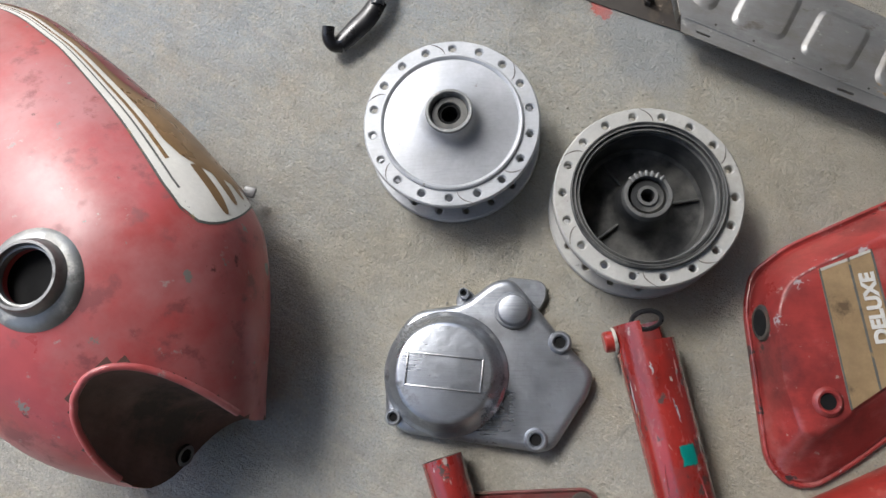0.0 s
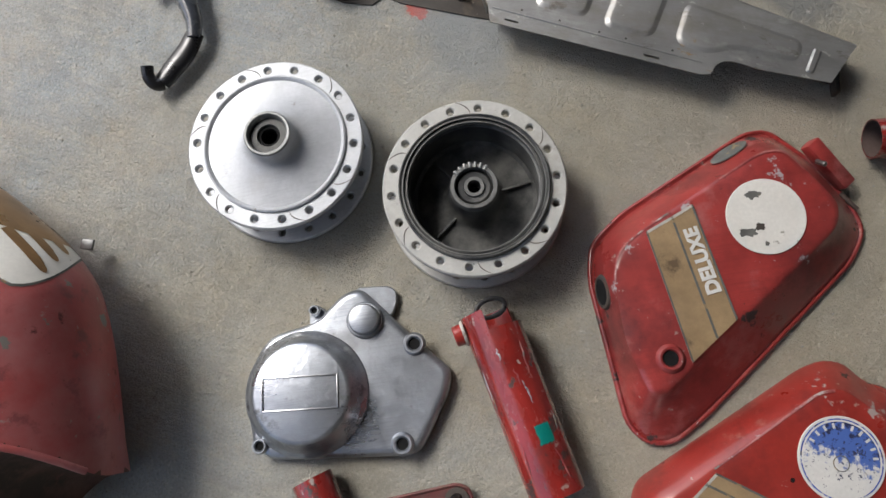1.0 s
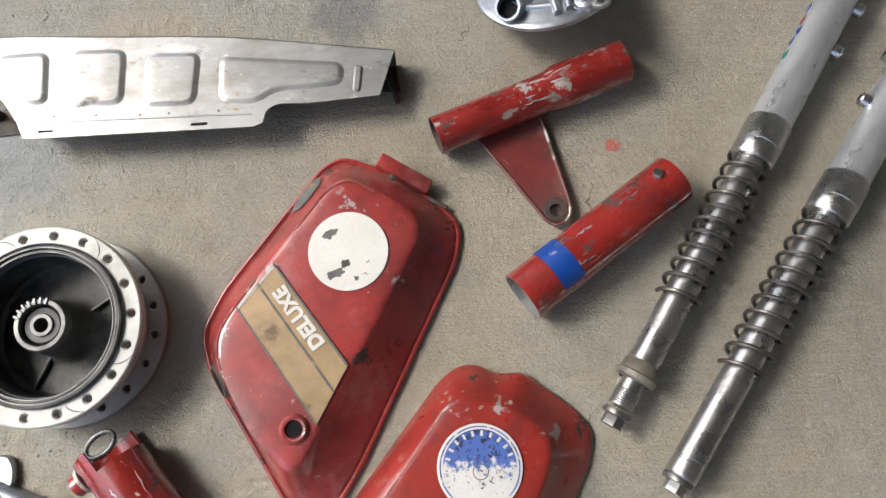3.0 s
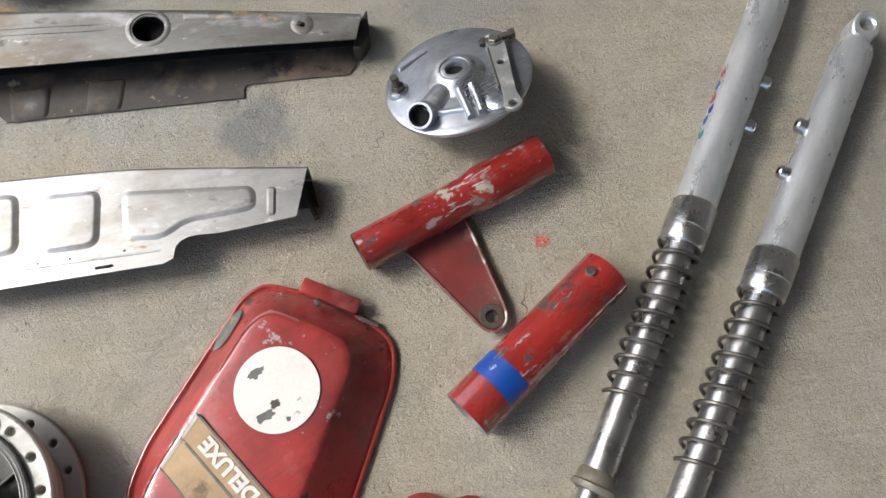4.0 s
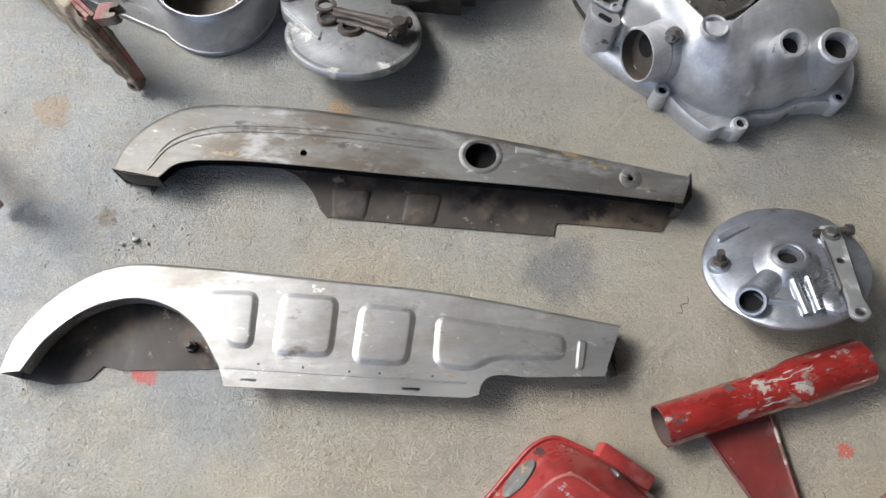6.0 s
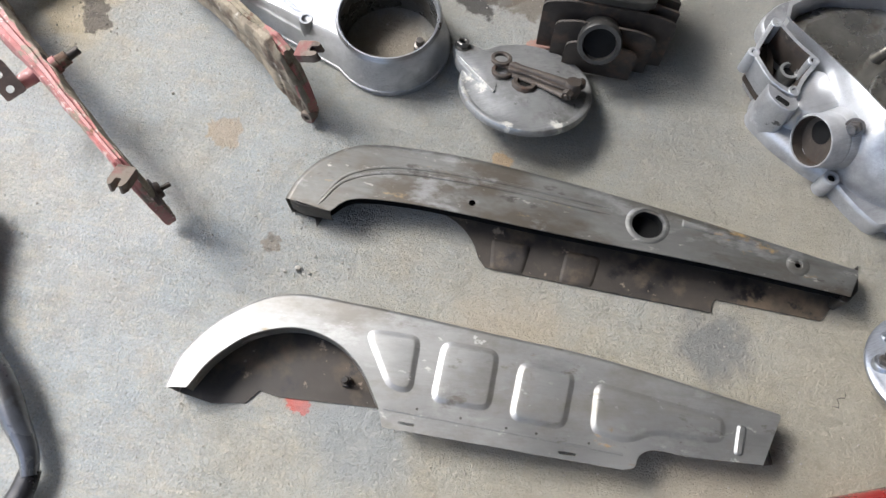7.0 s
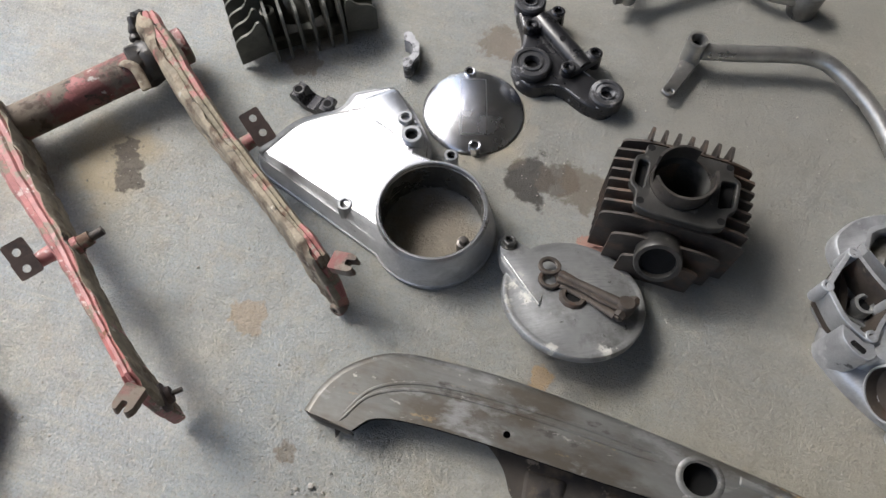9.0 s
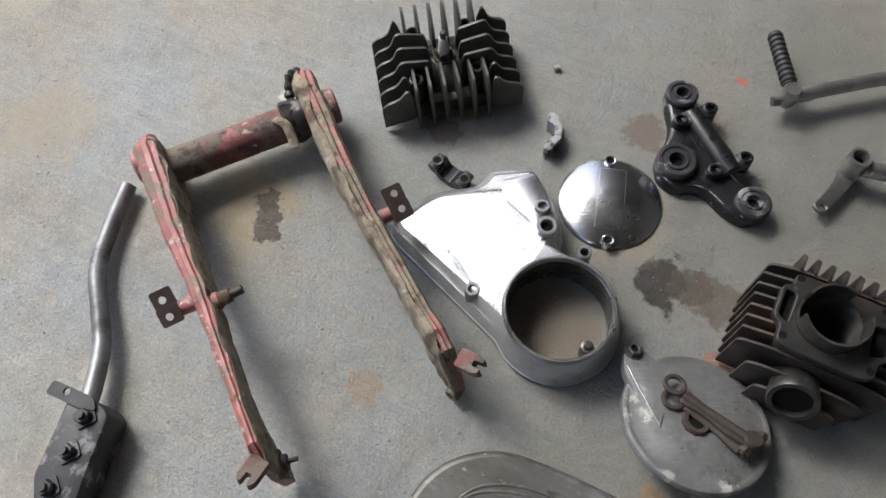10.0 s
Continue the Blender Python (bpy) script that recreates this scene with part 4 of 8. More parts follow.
        line = [((0.0652 + 0.0125 * f) * math.cos(a + 0.16 * f * f), (0.0652 + 0.0125 * f) * math.sin(a + 0.16 * f * f), top) for f in (0, 0.2, 0.4, 0.6, 0.8, 1.0)]
        part("scratch", sweep(line, [0.0001, 0.0004, 0.0005, 0.0005, 0.0004, 0.0002], 6), scratch_grey, t, "curved spoke scratch on the rim")
    return t


hub(-0.1195, 0.1815, 4, False)
hub(0.0475, 0.112, -8, True)


# ---- small engine side cover ----
def stator_cover():
    t = thing("engine_side_cover", -0.085, -0.03, 0, "worn cast aluminium engine side cover with a round dome", "engine cover")
    body = rounded([(-0.066, 0.048), (-0.024, 0.054), (0.004, 0.076), (0.02, 0.078), (0.043, 0.050), (0.062, 0.026), (0.089, -0.004), (0.085, -0.021), (0.055, -0.066), (0.045, -0.070), (-0.073, -0.057), (-0.088, -0.045), (-0.091, -0.005), (-0.083, 0.026)],
                   [0.012, 0.012, 0.014, 0.012, 0.02, 0.01, 0.012, 0.01, 0.008, 0.008, 0.01, 0.02, 0.02, 0.02])
    part("body", stack(body, [(0, 0), (0, 0.009), (0.0008, 0.0115), (0.0025, 0.0138), (0.005, 0.015), (0.0075, 0.0153)]), alu_worn, t)
    part("tab", stack(rounded([(0.012, 0.072), (0.016, 0.080), (0.044, 0.077), (0.05, 0.072), (0.05, 0.062), (0.044, 0.05), (0.03, 0.05)], 0.004), [(0, 0), (0, 0.006), (0.001, 0.0075)]), alu_worn, t)
    dome = lathe([(0.0545, 0.012), (0.0535, 0.0165), (0.0522, 0.0185), (0.0505, 0.0195), (0.0485, 0.0225), (0.0425, 0.0355), (0.0405, 0.0375), (0.038, 0.0382), (0.0, 0.0386)], 80)
    part("dome", moved(dome, pose(-0.0365, -0.0065, 0)), alu_worn, t)
    for sx, sy, cx, cy in ((0.064, 0.0012, 0, 0.0135), (0.064, 0.0012, 0, -0.0135), (0.0012, 0.0282, 0.0315, 0), (0.0012, 0.0282, -0.0315, 0)):
        part("panel_edge", box(sx, sy, 0.0014, 0.0004, pose(-0.0365, -0.0065, 0.0389, 0, 0, -5) @ pose(cx, cy, 0)), alu_shine, t, "bright raised edge of the blank badge panel")
    part("boss", moved(lathe([(0.0165, 0.014), (0.0158, 0.0175), (0.0146, 0.0185), (0.0138, 0.0185), (0.0132, 0.0235), (0.0122, 0.0252), (0.0105, 0.0258), (0.0, 0.0262)], 48), pose(0.0205, 0.0485, 0)), alu_worn, t)
    part("hole_ear", stack(rounded([(-0.0285, 0.0655), (-0.0225, 0.0705), (-0.0165, 0.0660), (-0.010, 0.060), (-0.022, 0.050), (-0.03, 0.052)], 0.004, 3), [(0, 0), (0, 0.0085), (0.001, 0.0100)]), alu_worn, t)
    for x, y, r in ((-0.0225, 0.0635, 0.0040), (-0.081, -0.044, 0.0056), (0.0395, -0.0595, 0.0078), (0.0605, 0.0215, 0.0078)):
        part("bolt_hole", moved(joined(lathe([(r * 1.3, 0.0145), (r * 1.16, 0.0182), (r * 1.02, 0.0192), (r * 0.86, 0.0192), (r * 0.66, 0.0176), (r * 0.62, 0.0155)], 28)), pose(x, y, 0)), alu_worn, t)
        part("hole_bottom", cap_disc(r * 0.66, 0.0160, x, y), hollow, t)
    return t


stator_cover()


# ---- red fork covers ----
def scratches(parent, radius, z, u0, u1, around, count, seed, mats):
    """Ragged scratches along a lying tube; around: degrees to both sides of its upper line."""
    rng = random.Random(seed)
    for k in range(count):
        u, a = rng.uniform(u0, u1), rng.uniform(-around, around)
        size, slope = rng.uniform(0.006, 0.03), rng.uniform(-350, 350)
        path, wide = [], []
        for j in range(9):
            f = j / 8
            g = radians(a + slope * size * f + rng.uniform(-2.2, 2.2))
            r = radius(u + size * f) + 0.0001
            path.append((u + size * f, r * math.sin(g), z + r * math.cos(g)))
            wide.append(0.0001 + rng.uniform(0.3, 1.3) * 0.0008 * math.sin(math.pi * f))
        part("scratch", sweep(path, wide, 6, 0.35), rng.choice(mats), parent)


def fork_cover(x, y, turn, sticker, length, r0, r1):
    """A painted tube lying on its side, its notched end at the thing's own place, running along its x."""
    t = thing("fork_cover", x, y, turn, f"red-painted steel fork cover tube with a {sticker} sticker", "fork cover", "red fork covers")
    lay = pose(0, 0, max(r0, r1), 0, 90, 0)
    notch = sticker == "green"
    # angle 180 of the tube is its upper side, 90 its left, 270 its right
    tube = shell(length, r0, r1, 0.0014, (lambda a, z: z < 0.017 and 52 < a < 190) if notch else (lambda a, z: z < 0.006 and 330 < a < 350), 64, 36)
    part("tube", moved(tube, lay), red_tube, t)
    col = green_tape if sticker == "green" else blue_tape
    zs, z1, a0, a1 = (0.101, 0.1165, 148, 178) if sticker == "green" else (0.028, 0.049, 95, 232)
    bm = bmesh.new()
    rows = []
    for i in range(7):
        z = zs + (z1 - zs) * i / 6
        torn = 1.6 * noise.noise(Vector((i * 0.9, length * 50, 2.0))) if notch else 0.0
        r = r0 + (r1 - r0) * z / length + 0.0003
        rows.append([bm.verts.new((r * math.cos(radians(a0 + torn + (a1 - a0 + torn) * k / 24)), r * math.sin(radians(a0 + torn + (a1 - a0 + torn) * k / 24)), z + (0.0009 * noise.noise(Vector((k * 0.3, 4.0, 1.0))) if notch else 0.0))) for k in range(25)])
    for a, b in zip(rows, rows[1:]):
        for k in range(24):
            bm.faces.new((a[k], a[k + 1], b[k + 1], b[k]))
    scratches(t, lambda u: r0 + (r1 - r0) * u / length, max(r0, r1), 0.03, length - 0.03, 70, 10, 3 if notch else 8, (edge_silver, grey_trim, edge_wear))
    part("sticker", moved(bm, lay), col, t, f"scuffed {sticker} sticker")
    if notch:
        part("clamp_bolt", moved(lathe([(0, -0.001), (0.0088, -0.001), (0.0092, 0.001), (0.0088, 0.0065), (0.0078, 0.0075), (0, 0.0075)], 28), pose(0.011, -r0 - 0.0018, r0 + 0.001, 90, 0, 0)), red_bright, t, "red-painted round bolt head")
        part("washer", moved(lathe([(0.0, 0), (0.0108, 0), (0.0112, 0.0012), (0.0108, 0.0026), (0, 0.0026)], 32), pose(0.011, -r0 + 0.0008, r0 + 0.001, 90, 0, 0)), cream, t, "worn cream plastic washer")
        hoop = [(0.0075 * math.cos(a), 0.0035 + 0.0125 * math.sin(a), r0 + 0.011) for a in (2 * math.pi * k / 28 for k in range(29))]
        part("clamp_ring", sweep(hoop, 0.0020, 8, 0.55), black_paint, t, "black ring in the open end")
    else:
        part("clamp_bolt", moved(hexagon(0.0048, 0.005), pose(length - 0.016, 0.009, 2 * max(r0, r1) - 0.0035, -22, 0, 0)), chrome, t, "zinc hexagon bolt head")
        part("bare_end", moved(lathe([(r0 - 0.0004, 0.0006), (r0 - 0.0018, 0.0), (r0 - 0.0018, 0.05)], 48), lay), alu_dull, t, "bare grey metal inside the open end")
    return t


fork_cover(0.0415, 0.0085, -78, "green", 0.158, 0.0242, 0.0230)
fork_cover(0.3885, -0.0515, 8.4, "blue", 0.164, 0.0225, 0.0222)


def lamp_bracket(x, y, turn, mirror=1):
    """A fork cover with a flat ear for the headlamp; its narrow end at the thing's own place, running along x."""
    t = thing("headlamp_bracket", x, y, turn, "scraped red headlamp bracket with a fork tube and flat ear", "headlamp bracket", "headlamp brackets")

    def bulge(z):
        return 0.0172 + 0.0028 * min(1, max(0, (z - 0.105) / 0.012))

    tube = shell(0.178, 0.017, 0.02, 0.0013, None, 56, 40, bulge)
    part("tube", moved(tube, pose(0, 0, 0.02, 0, 90, 0)), red_scraped, t)
    part("bare_end", moved(lathe([(0.0168, 0.0), (0.0158, 0.0), (0.0156, 0.05)], 44), pose(0, 0, 0.02, 0, 90, 0)), rust_bracket, t, "dark inside of the tube")
    scratches(t, bulge, 0.02, 0.055, 0.135, 38, 9, 5, (edge_silver, edge_silver, grey_trim, cream))
    ear = rounded([(0.033, -0.012), (0.036, -0.022), (0.058, -0.105), (0.066, -0.113), (0.078, -0.111), (0.085, -0.1), (0.094, -0.022), (0.096, -0.010)], [0.004, 0.01, 0.016, 0.01, 0.012, 0.02, 0.012, 0.004])
    ear = [(px, py * mirror) for px, py in ear]
    hole = ring(0.0055, 20, 0.0705, -0.0985 * mirror)

    plate = slab(ear, 0.0075, 0.0092, [hole])
    part("ear", plate, maroon_paint, t)
    rim = [(px, py, 0.0094) for px, py in inset(ear, 0.0012)[6:-6]]
    part("ear_rim", sweep(rim, 0.0015, 8), rim_worn, t, "rolled edge of the ear with its paint worn off")
    part("ear_washer", slab(ring(0.0105, 28, 0.0705, -0.0985 * mirror), 0.0093, 0.0106, [hole], edge=0.0004), mud_steel, t, "rusty bare-metal washer round the ear hole")
    part("ear_foot", box(0.02, 0.012, 0.0074, 0.001, pose(0.0705, -0.088 * mirror, 0.0037)), rust_bracket, t)
    return t


lamp_bracket(0.3955, 0.106, -6.5)
lamp_bracket(-0.1235, -0.106, -71, -1)

# ---- red side covers ----
def words(text, size, depth):
    cu = bpy.data.curves.new("letters", "FONT")
    cu.body, cu.size, cu.extrude, cu.align_x, cu.align_y, cu.offset = text, size, depth, "CENTER", "CENTER", 0.0007
    ob = bpy.data.objects.new("letters", cu)
    scene.collection.objects.link(ob)
    me = bpy.data.meshes.new_from_object(ob.evaluated_get(bpy.context.evaluated_depsgraph_get()))
    bpy.data.objects.remove(ob)
    bm = bmesh.new()
    bm.from_mesh(me)
    bpy.data.meshes.remove(me)
    return bm


def patch(outline, z, thick=0.0004):
    return slab(outline, z, z + thick)


def between(a, b, t):
    return [(p[0] + (q[0] - p[0]) * t, p[1] + (q[1] - p[1]) * t) for p, q in zip(a, b)]


RIM_WORN = ((-0.117, 0.014), (-0.110, 0.046), (-0.078, 0.070), (0.046, 0.1265), (0.068, 0.126), (0.100, 0.090), (0.123, 0.045), (0.128, 0.020), (0.110, -0.006), (-0.042, -0.116), (-0.072, -0.133), (-0.094, -0.131), (-0.109, -0.112))
TOP_WORN = ((-0.100, 0.012), (-0.092, 0.030), (-0.072, 0.043), (0.042, 0.0955), (0.062, 0.095), (0.083, 0.061), (0.095, 0.040), (0.088, 0.021), (-0.060, -0.079), (-0.078, -0.091), (-0.090, -0.088), (-0.101, -0.047))
RIM_BRIGHT = ((-0.121, 0.040), (-0.1125, 0.056), (0.0395, 0.1285), (0.0585, 0.1325), (0.0745, 0.127), (0.086, 0.110), (0.104, 0.104), (0.1255, 0.062), (0.1335, 0.036), (0.1195, 0.015), (-0.042, -0.104), (-0.072, -0.122), (-0.092, -0.119), (-0.107, -0.100))
TOP_BRIGHT = ((-0.105, 0.022), (-0.098, 0.041), (0.0365, 0.109), (0.054, 0.107), (0.0845, 0.076), (0.0965, 0.050), (0.0825, 0.028), (-0.038, -0.060), (-0.076, -0.083), (-0.093, -0.075), (-0.102, -0.047))


def side_cover(x, y, turn, plain):
    t = thing("side_cover", x, y, turn, "worn red side cover with a white round sticker and gold stripe" if plain else "bright red dented side cover with a blue round sticker", "side cover", "side covers")
    paint = red_paint if plain else red_bright
    cx, cy = -0.005, 0.0
    rim, top = ([p[:2] for p in polar(rounded(q, 0.012, 4), cx, cy, 168)] for q in ((RIM_WORN, TOP_WORN) if plain else (RIM_BRIGHT, TOP_BRIGHT)))
    H = 0.037
    rings = [[(px, py, 0.0) for px, py in rim], [(px, py, 0.0040) for px, py in rim]]
    if plain:
        rings += [[(px, py, 0.0055) for px, py in inset(rim, 0.0012)], [(px, py, 0.0056) for px, py in inset(rim, 0.0024)], [(px, py, 0.0042) for px, py in inset(rim, 0.0036)]]
    base, slope = [], []
    for (px, py), (qx, qy) in zip(inset(rim, 0.0042) if plain else inset(rim, 0.0006), top):
        d = Vector((px - qx, py - qy)).normalized()
        upper = max(0.0, min(1.0, (d.x * -0.80 + d.y * 0.6 - 0.2) / 0.6))
        g = 0.08 * upper if plain else 0.0
        base.append((px + (qx - px) * g, py + (qy - py) * g))
        slope.append(1.0 - 0.35 * upper if plain else 1.0 - 0.85 * upper)
    if plain:
        rings.append([(px, py, 0.0040) for px, py in between(inset(rim, 0.0036), base, 0.85)])
    swell = ((0.03, 0.008), (0.1, 0.0135), (0.2, 0.0185), (0.33, 0.0238), (0.47, 0.0285), (0.62, 0.032), (0.78, 0.0347), (0.88, 0.0358), (0.95, 0.0364), (1.0, 0.0368))
    straight = (0.0060, 0.0081, 0.0114, 0.0155, 0.0199, 0.0246, 0.0296, 0.0327, 0.0349, 0.0363)
    for (f, z), low in zip(swell, straight):
        rings.append([(px, py, z + (low - z) * w) for (px, py), w in zip(between(base, top, f), slope)])
    mid = [(cx, cy)] * len(top)
    for f, z in ((0.05, 0.0003), (0.14, 0.0007), (0.4, 0.0011), (0.85, 0.0012)):
        rings.append([(px, py, H + z) for px, py in between(top, mid, f)])
    for k, r in enumerate(rings[6:] if plain else rings[2:]):
        # small dents and waves of an old pressing
        rings[(6 if plain else 2) + k] = [(px, py, pz + 0.0007 * noise.noise(Vector((px * 38, py * 38, 2.0 if plain else 7.0)))) for px, py, pz in r]
    part("shell", loft(rings), paint, t, angle=50)
    for lo, hi in (((20, 40), (58, 84)) if plain else ((30, 62),)):
        strip = [[(px, py, z + 0.0003 + 0.0007 * noise.noise(Vector((px * 38, py * 38, 2.0 if plain else 7.0)))) for px, py in (between(base, top, f))[lo:hi]] for f, z in ((0.975, 0.0358), (1.0, 0.0365))]
        strip.append([(px, py, H + 0.0006 + 0.0007 * noise.noise(Vector((px * 38, py * 38, 2.0 if plain else 7.0)))) for px, py in between(top, mid, 0.015)[lo:hi]])
        bm = bmesh.new()
        rows = [[bm.verts.new(p) for p in r] for r in strip]
        for r0, r1 in zip(rows, rows[1:]):
            for k in range(len(r0) - 1):
                bm.faces.new((r0[k], r0[k + 1], r1[k + 1], r1[k]))
        part("worn_edge", bm, edge_wear, t, "paint rubbed through along the edge")
    zt = H + 0.0020
    stick = (0.0325, 0.039) if plain else (0.0375, 0.0565)
    part("round_sticker", moved(lathe([(0.0, 0.0006), (0.0322, 0.0006), (0.0326, 0.0)], 64), pose(*stick, zt)), white_label, t, "cracked white round sticker")
    if not plain:
        part("sticker_band", slab(ring(0.0306, 64, *stick), zt + 0.0006, zt + 0.0008, [ring(0.0296, 64, *stick)]), blue_ink, t)
        part("sticker_disc", patch(ring(0.0282, 56, *stick), zt + 0.0006, 0.0002), print_blue, t, "flaking blue print over cracked white")
        lean = radians(66)
        for k in range(12):
            a = lean + radians(-88 + 16 * k)
            part("print_bar", box(0.0019, 0.0040, 0.0003, 0, pose(stick[0] + 0.0250 * math.cos(a), stick[1] + 0.0252 * math.sin(a), zt + 0.0009, 0, 0, math.degrees(a) - 90)), letter_white, t)
        part("emblem", slab(ring(0.0062, 32, stick[0] - 0.001, stick[1] - 0.003), zt + 0.0008, zt + 0.0010, [ring(0.0054, 32, stick[0] - 0.001, stick[1] - 0.003)]), grey_trim, t)
        for bx, by in ((0.0018, -0.0012), (-0.0022, -0.0040)):
            part("emblem_mark", box(0.0034, 0.0030, 0.0003, 0, pose(stick[0] + bx, stick[1] + by, zt + 0.0010, 0, 0, 25)), letter_white, t)
        part("pin_hole", cap_disc(0.0018, zt + 0.0004, -0.002, 0.046, n=14), hollow, t)
    if plain:
        for k, (bx, by, r, st, mat) in enumerate(((-0.0064, 0.0197, 0.0042, 2.0, grey_trim), (-0.0071, -0.0081, 0.0042, 1.2, mud_steel), (-0.0173, -0.0115, 0.0045, 1.8, grey_trim), (-0.0047, -0.023, 0.0022, 1.0, grey_trim))):
            out = []
            for j in range(26):
                g = 2 * math.pi * j / 26
                q = r * (0.8 + 0.55 * noise.noise(Vector((2.2 * math.cos(g), 2.2 * math.sin(g), k * 3.7))))
                out.append((stick[0] + bx + q * st * math.cos(g), stick[1] + by + q * math.sin(g)))
            part("torn_spot", patch(out, zt + 0.0006, 0.0002), mat, t, "torn spot in the sticker")
    # the slanting stripe
    a, b, c, d = ((-0.067, 0.042), (-0.024, 0.059), (-0.010, -0.041), (-0.053, -0.070)) if plain else ((-0.095, 0.030), (-0.0575, 0.0585), (0.030, 0.0005), (-0.005, -0.030))

    def along_stripe(u0, u1, v0=0.0, v1=1.0):
        def at(u, v):
            p, q = Vector(a).lerp(Vector(b), u), Vector(d).lerp(Vector(c), u)
            return tuple(p.lerp(q, v))
        return [at(u0, v0), at(u1, v0), at(u1, v1), at(u0, v1)]

    part("gold_stripe", patch(along_stripe(0, 1), zt), gold_foil, t, "brown-gold foil stripe")
    for u0, u1 in ((0.0, 0.03), (0.53, 0.57) if plain else (0.72, 0.76), (0.965, 1.0)):
        part("stripe_line", patch(along_stripe(u0, u1), zt + 0.0004), grey_trim, t)
    part("stripe_head", patch(along_stripe(0, 1, 0, 0.022), zt + 0.0006, 0.0002), cream, t, "worn white end of the stripe")
    if plain:
        lo, hi = Vector(along_stripe(0.8, 0.8, 0.78, 0.78)[0]), Vector(along_stripe(0.8, 0.8, 0.1, 0.1)[0])
        way = math.degrees(math.atan2(hi.y - lo.y, hi.x - lo.x))
        bm = words("DELUXE", 0.0158, 0.0003)
        part("lettering", moved(bm, pose(*((lo + hi) / 2), zt + 0.0008, 0, 0, way)), letter_white, t, "white capital lettering")
    # mounting holes
    hx, hy = (-0.069, -0.064)
    part("hole_rim", moved(lathe([(0.0135, -0.003), (0.0112, 0.0018), (0.009, 0.0036), (0.0072, 0.0032), (0.0060, 0.0008), (0.0058, -0.012)], 36), pose(hx, hy, H + 0.0006)), paint, t)
    # a near-black disc on the closed shell draws the shade of the hole
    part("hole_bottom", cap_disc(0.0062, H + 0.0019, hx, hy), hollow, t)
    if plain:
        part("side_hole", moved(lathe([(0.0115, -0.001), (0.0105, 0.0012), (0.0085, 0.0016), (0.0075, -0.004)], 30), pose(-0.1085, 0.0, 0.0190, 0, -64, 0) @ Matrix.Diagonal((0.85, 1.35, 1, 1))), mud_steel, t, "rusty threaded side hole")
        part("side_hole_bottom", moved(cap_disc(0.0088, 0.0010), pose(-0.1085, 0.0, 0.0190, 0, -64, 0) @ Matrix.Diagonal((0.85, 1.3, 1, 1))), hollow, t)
        part("worn_oval", moved(lathe([(0.0, 0.0006), (0.010, 0.0006), (0.0106, 0.0)], 30), pose(0.0243, 0.1058, 0.0172, 0, 0, 24) @ pose(0, 0, 0, -45, 0, 0) @ Matrix.Diagonal((1.75, 0.75, 1, 1))), grey_trim, t, "dark rubbed oval patch")
        hinge = box(0.05, 0.013, 0.014, 0.002, pose(0.105, 0.081, 0.016, 0, 14, -56))
        part("mount_tab", hinge, paint, t, "folded red mounting tab")
        part("tab_pin", moved(lathe([(0, 0), (0.0022, 0), (0.0024, 0.012), (0.0015, 0.0135), (0, 0.0135)], 14), pose(0.094, 0.083, 0.022, 30, 0, 0)), steel, t)
        part("tab_edge", box(0.02, 0.004, 0.003, 0.001, pose(0.119, 0.047, 0.006, 0, 0, -58)), rust_bracket, t, "rusty dark seam")
    return t


side_cover(0.25, 0.010, 0, True)
side_cover(0.2525, -0.204, -1, False)


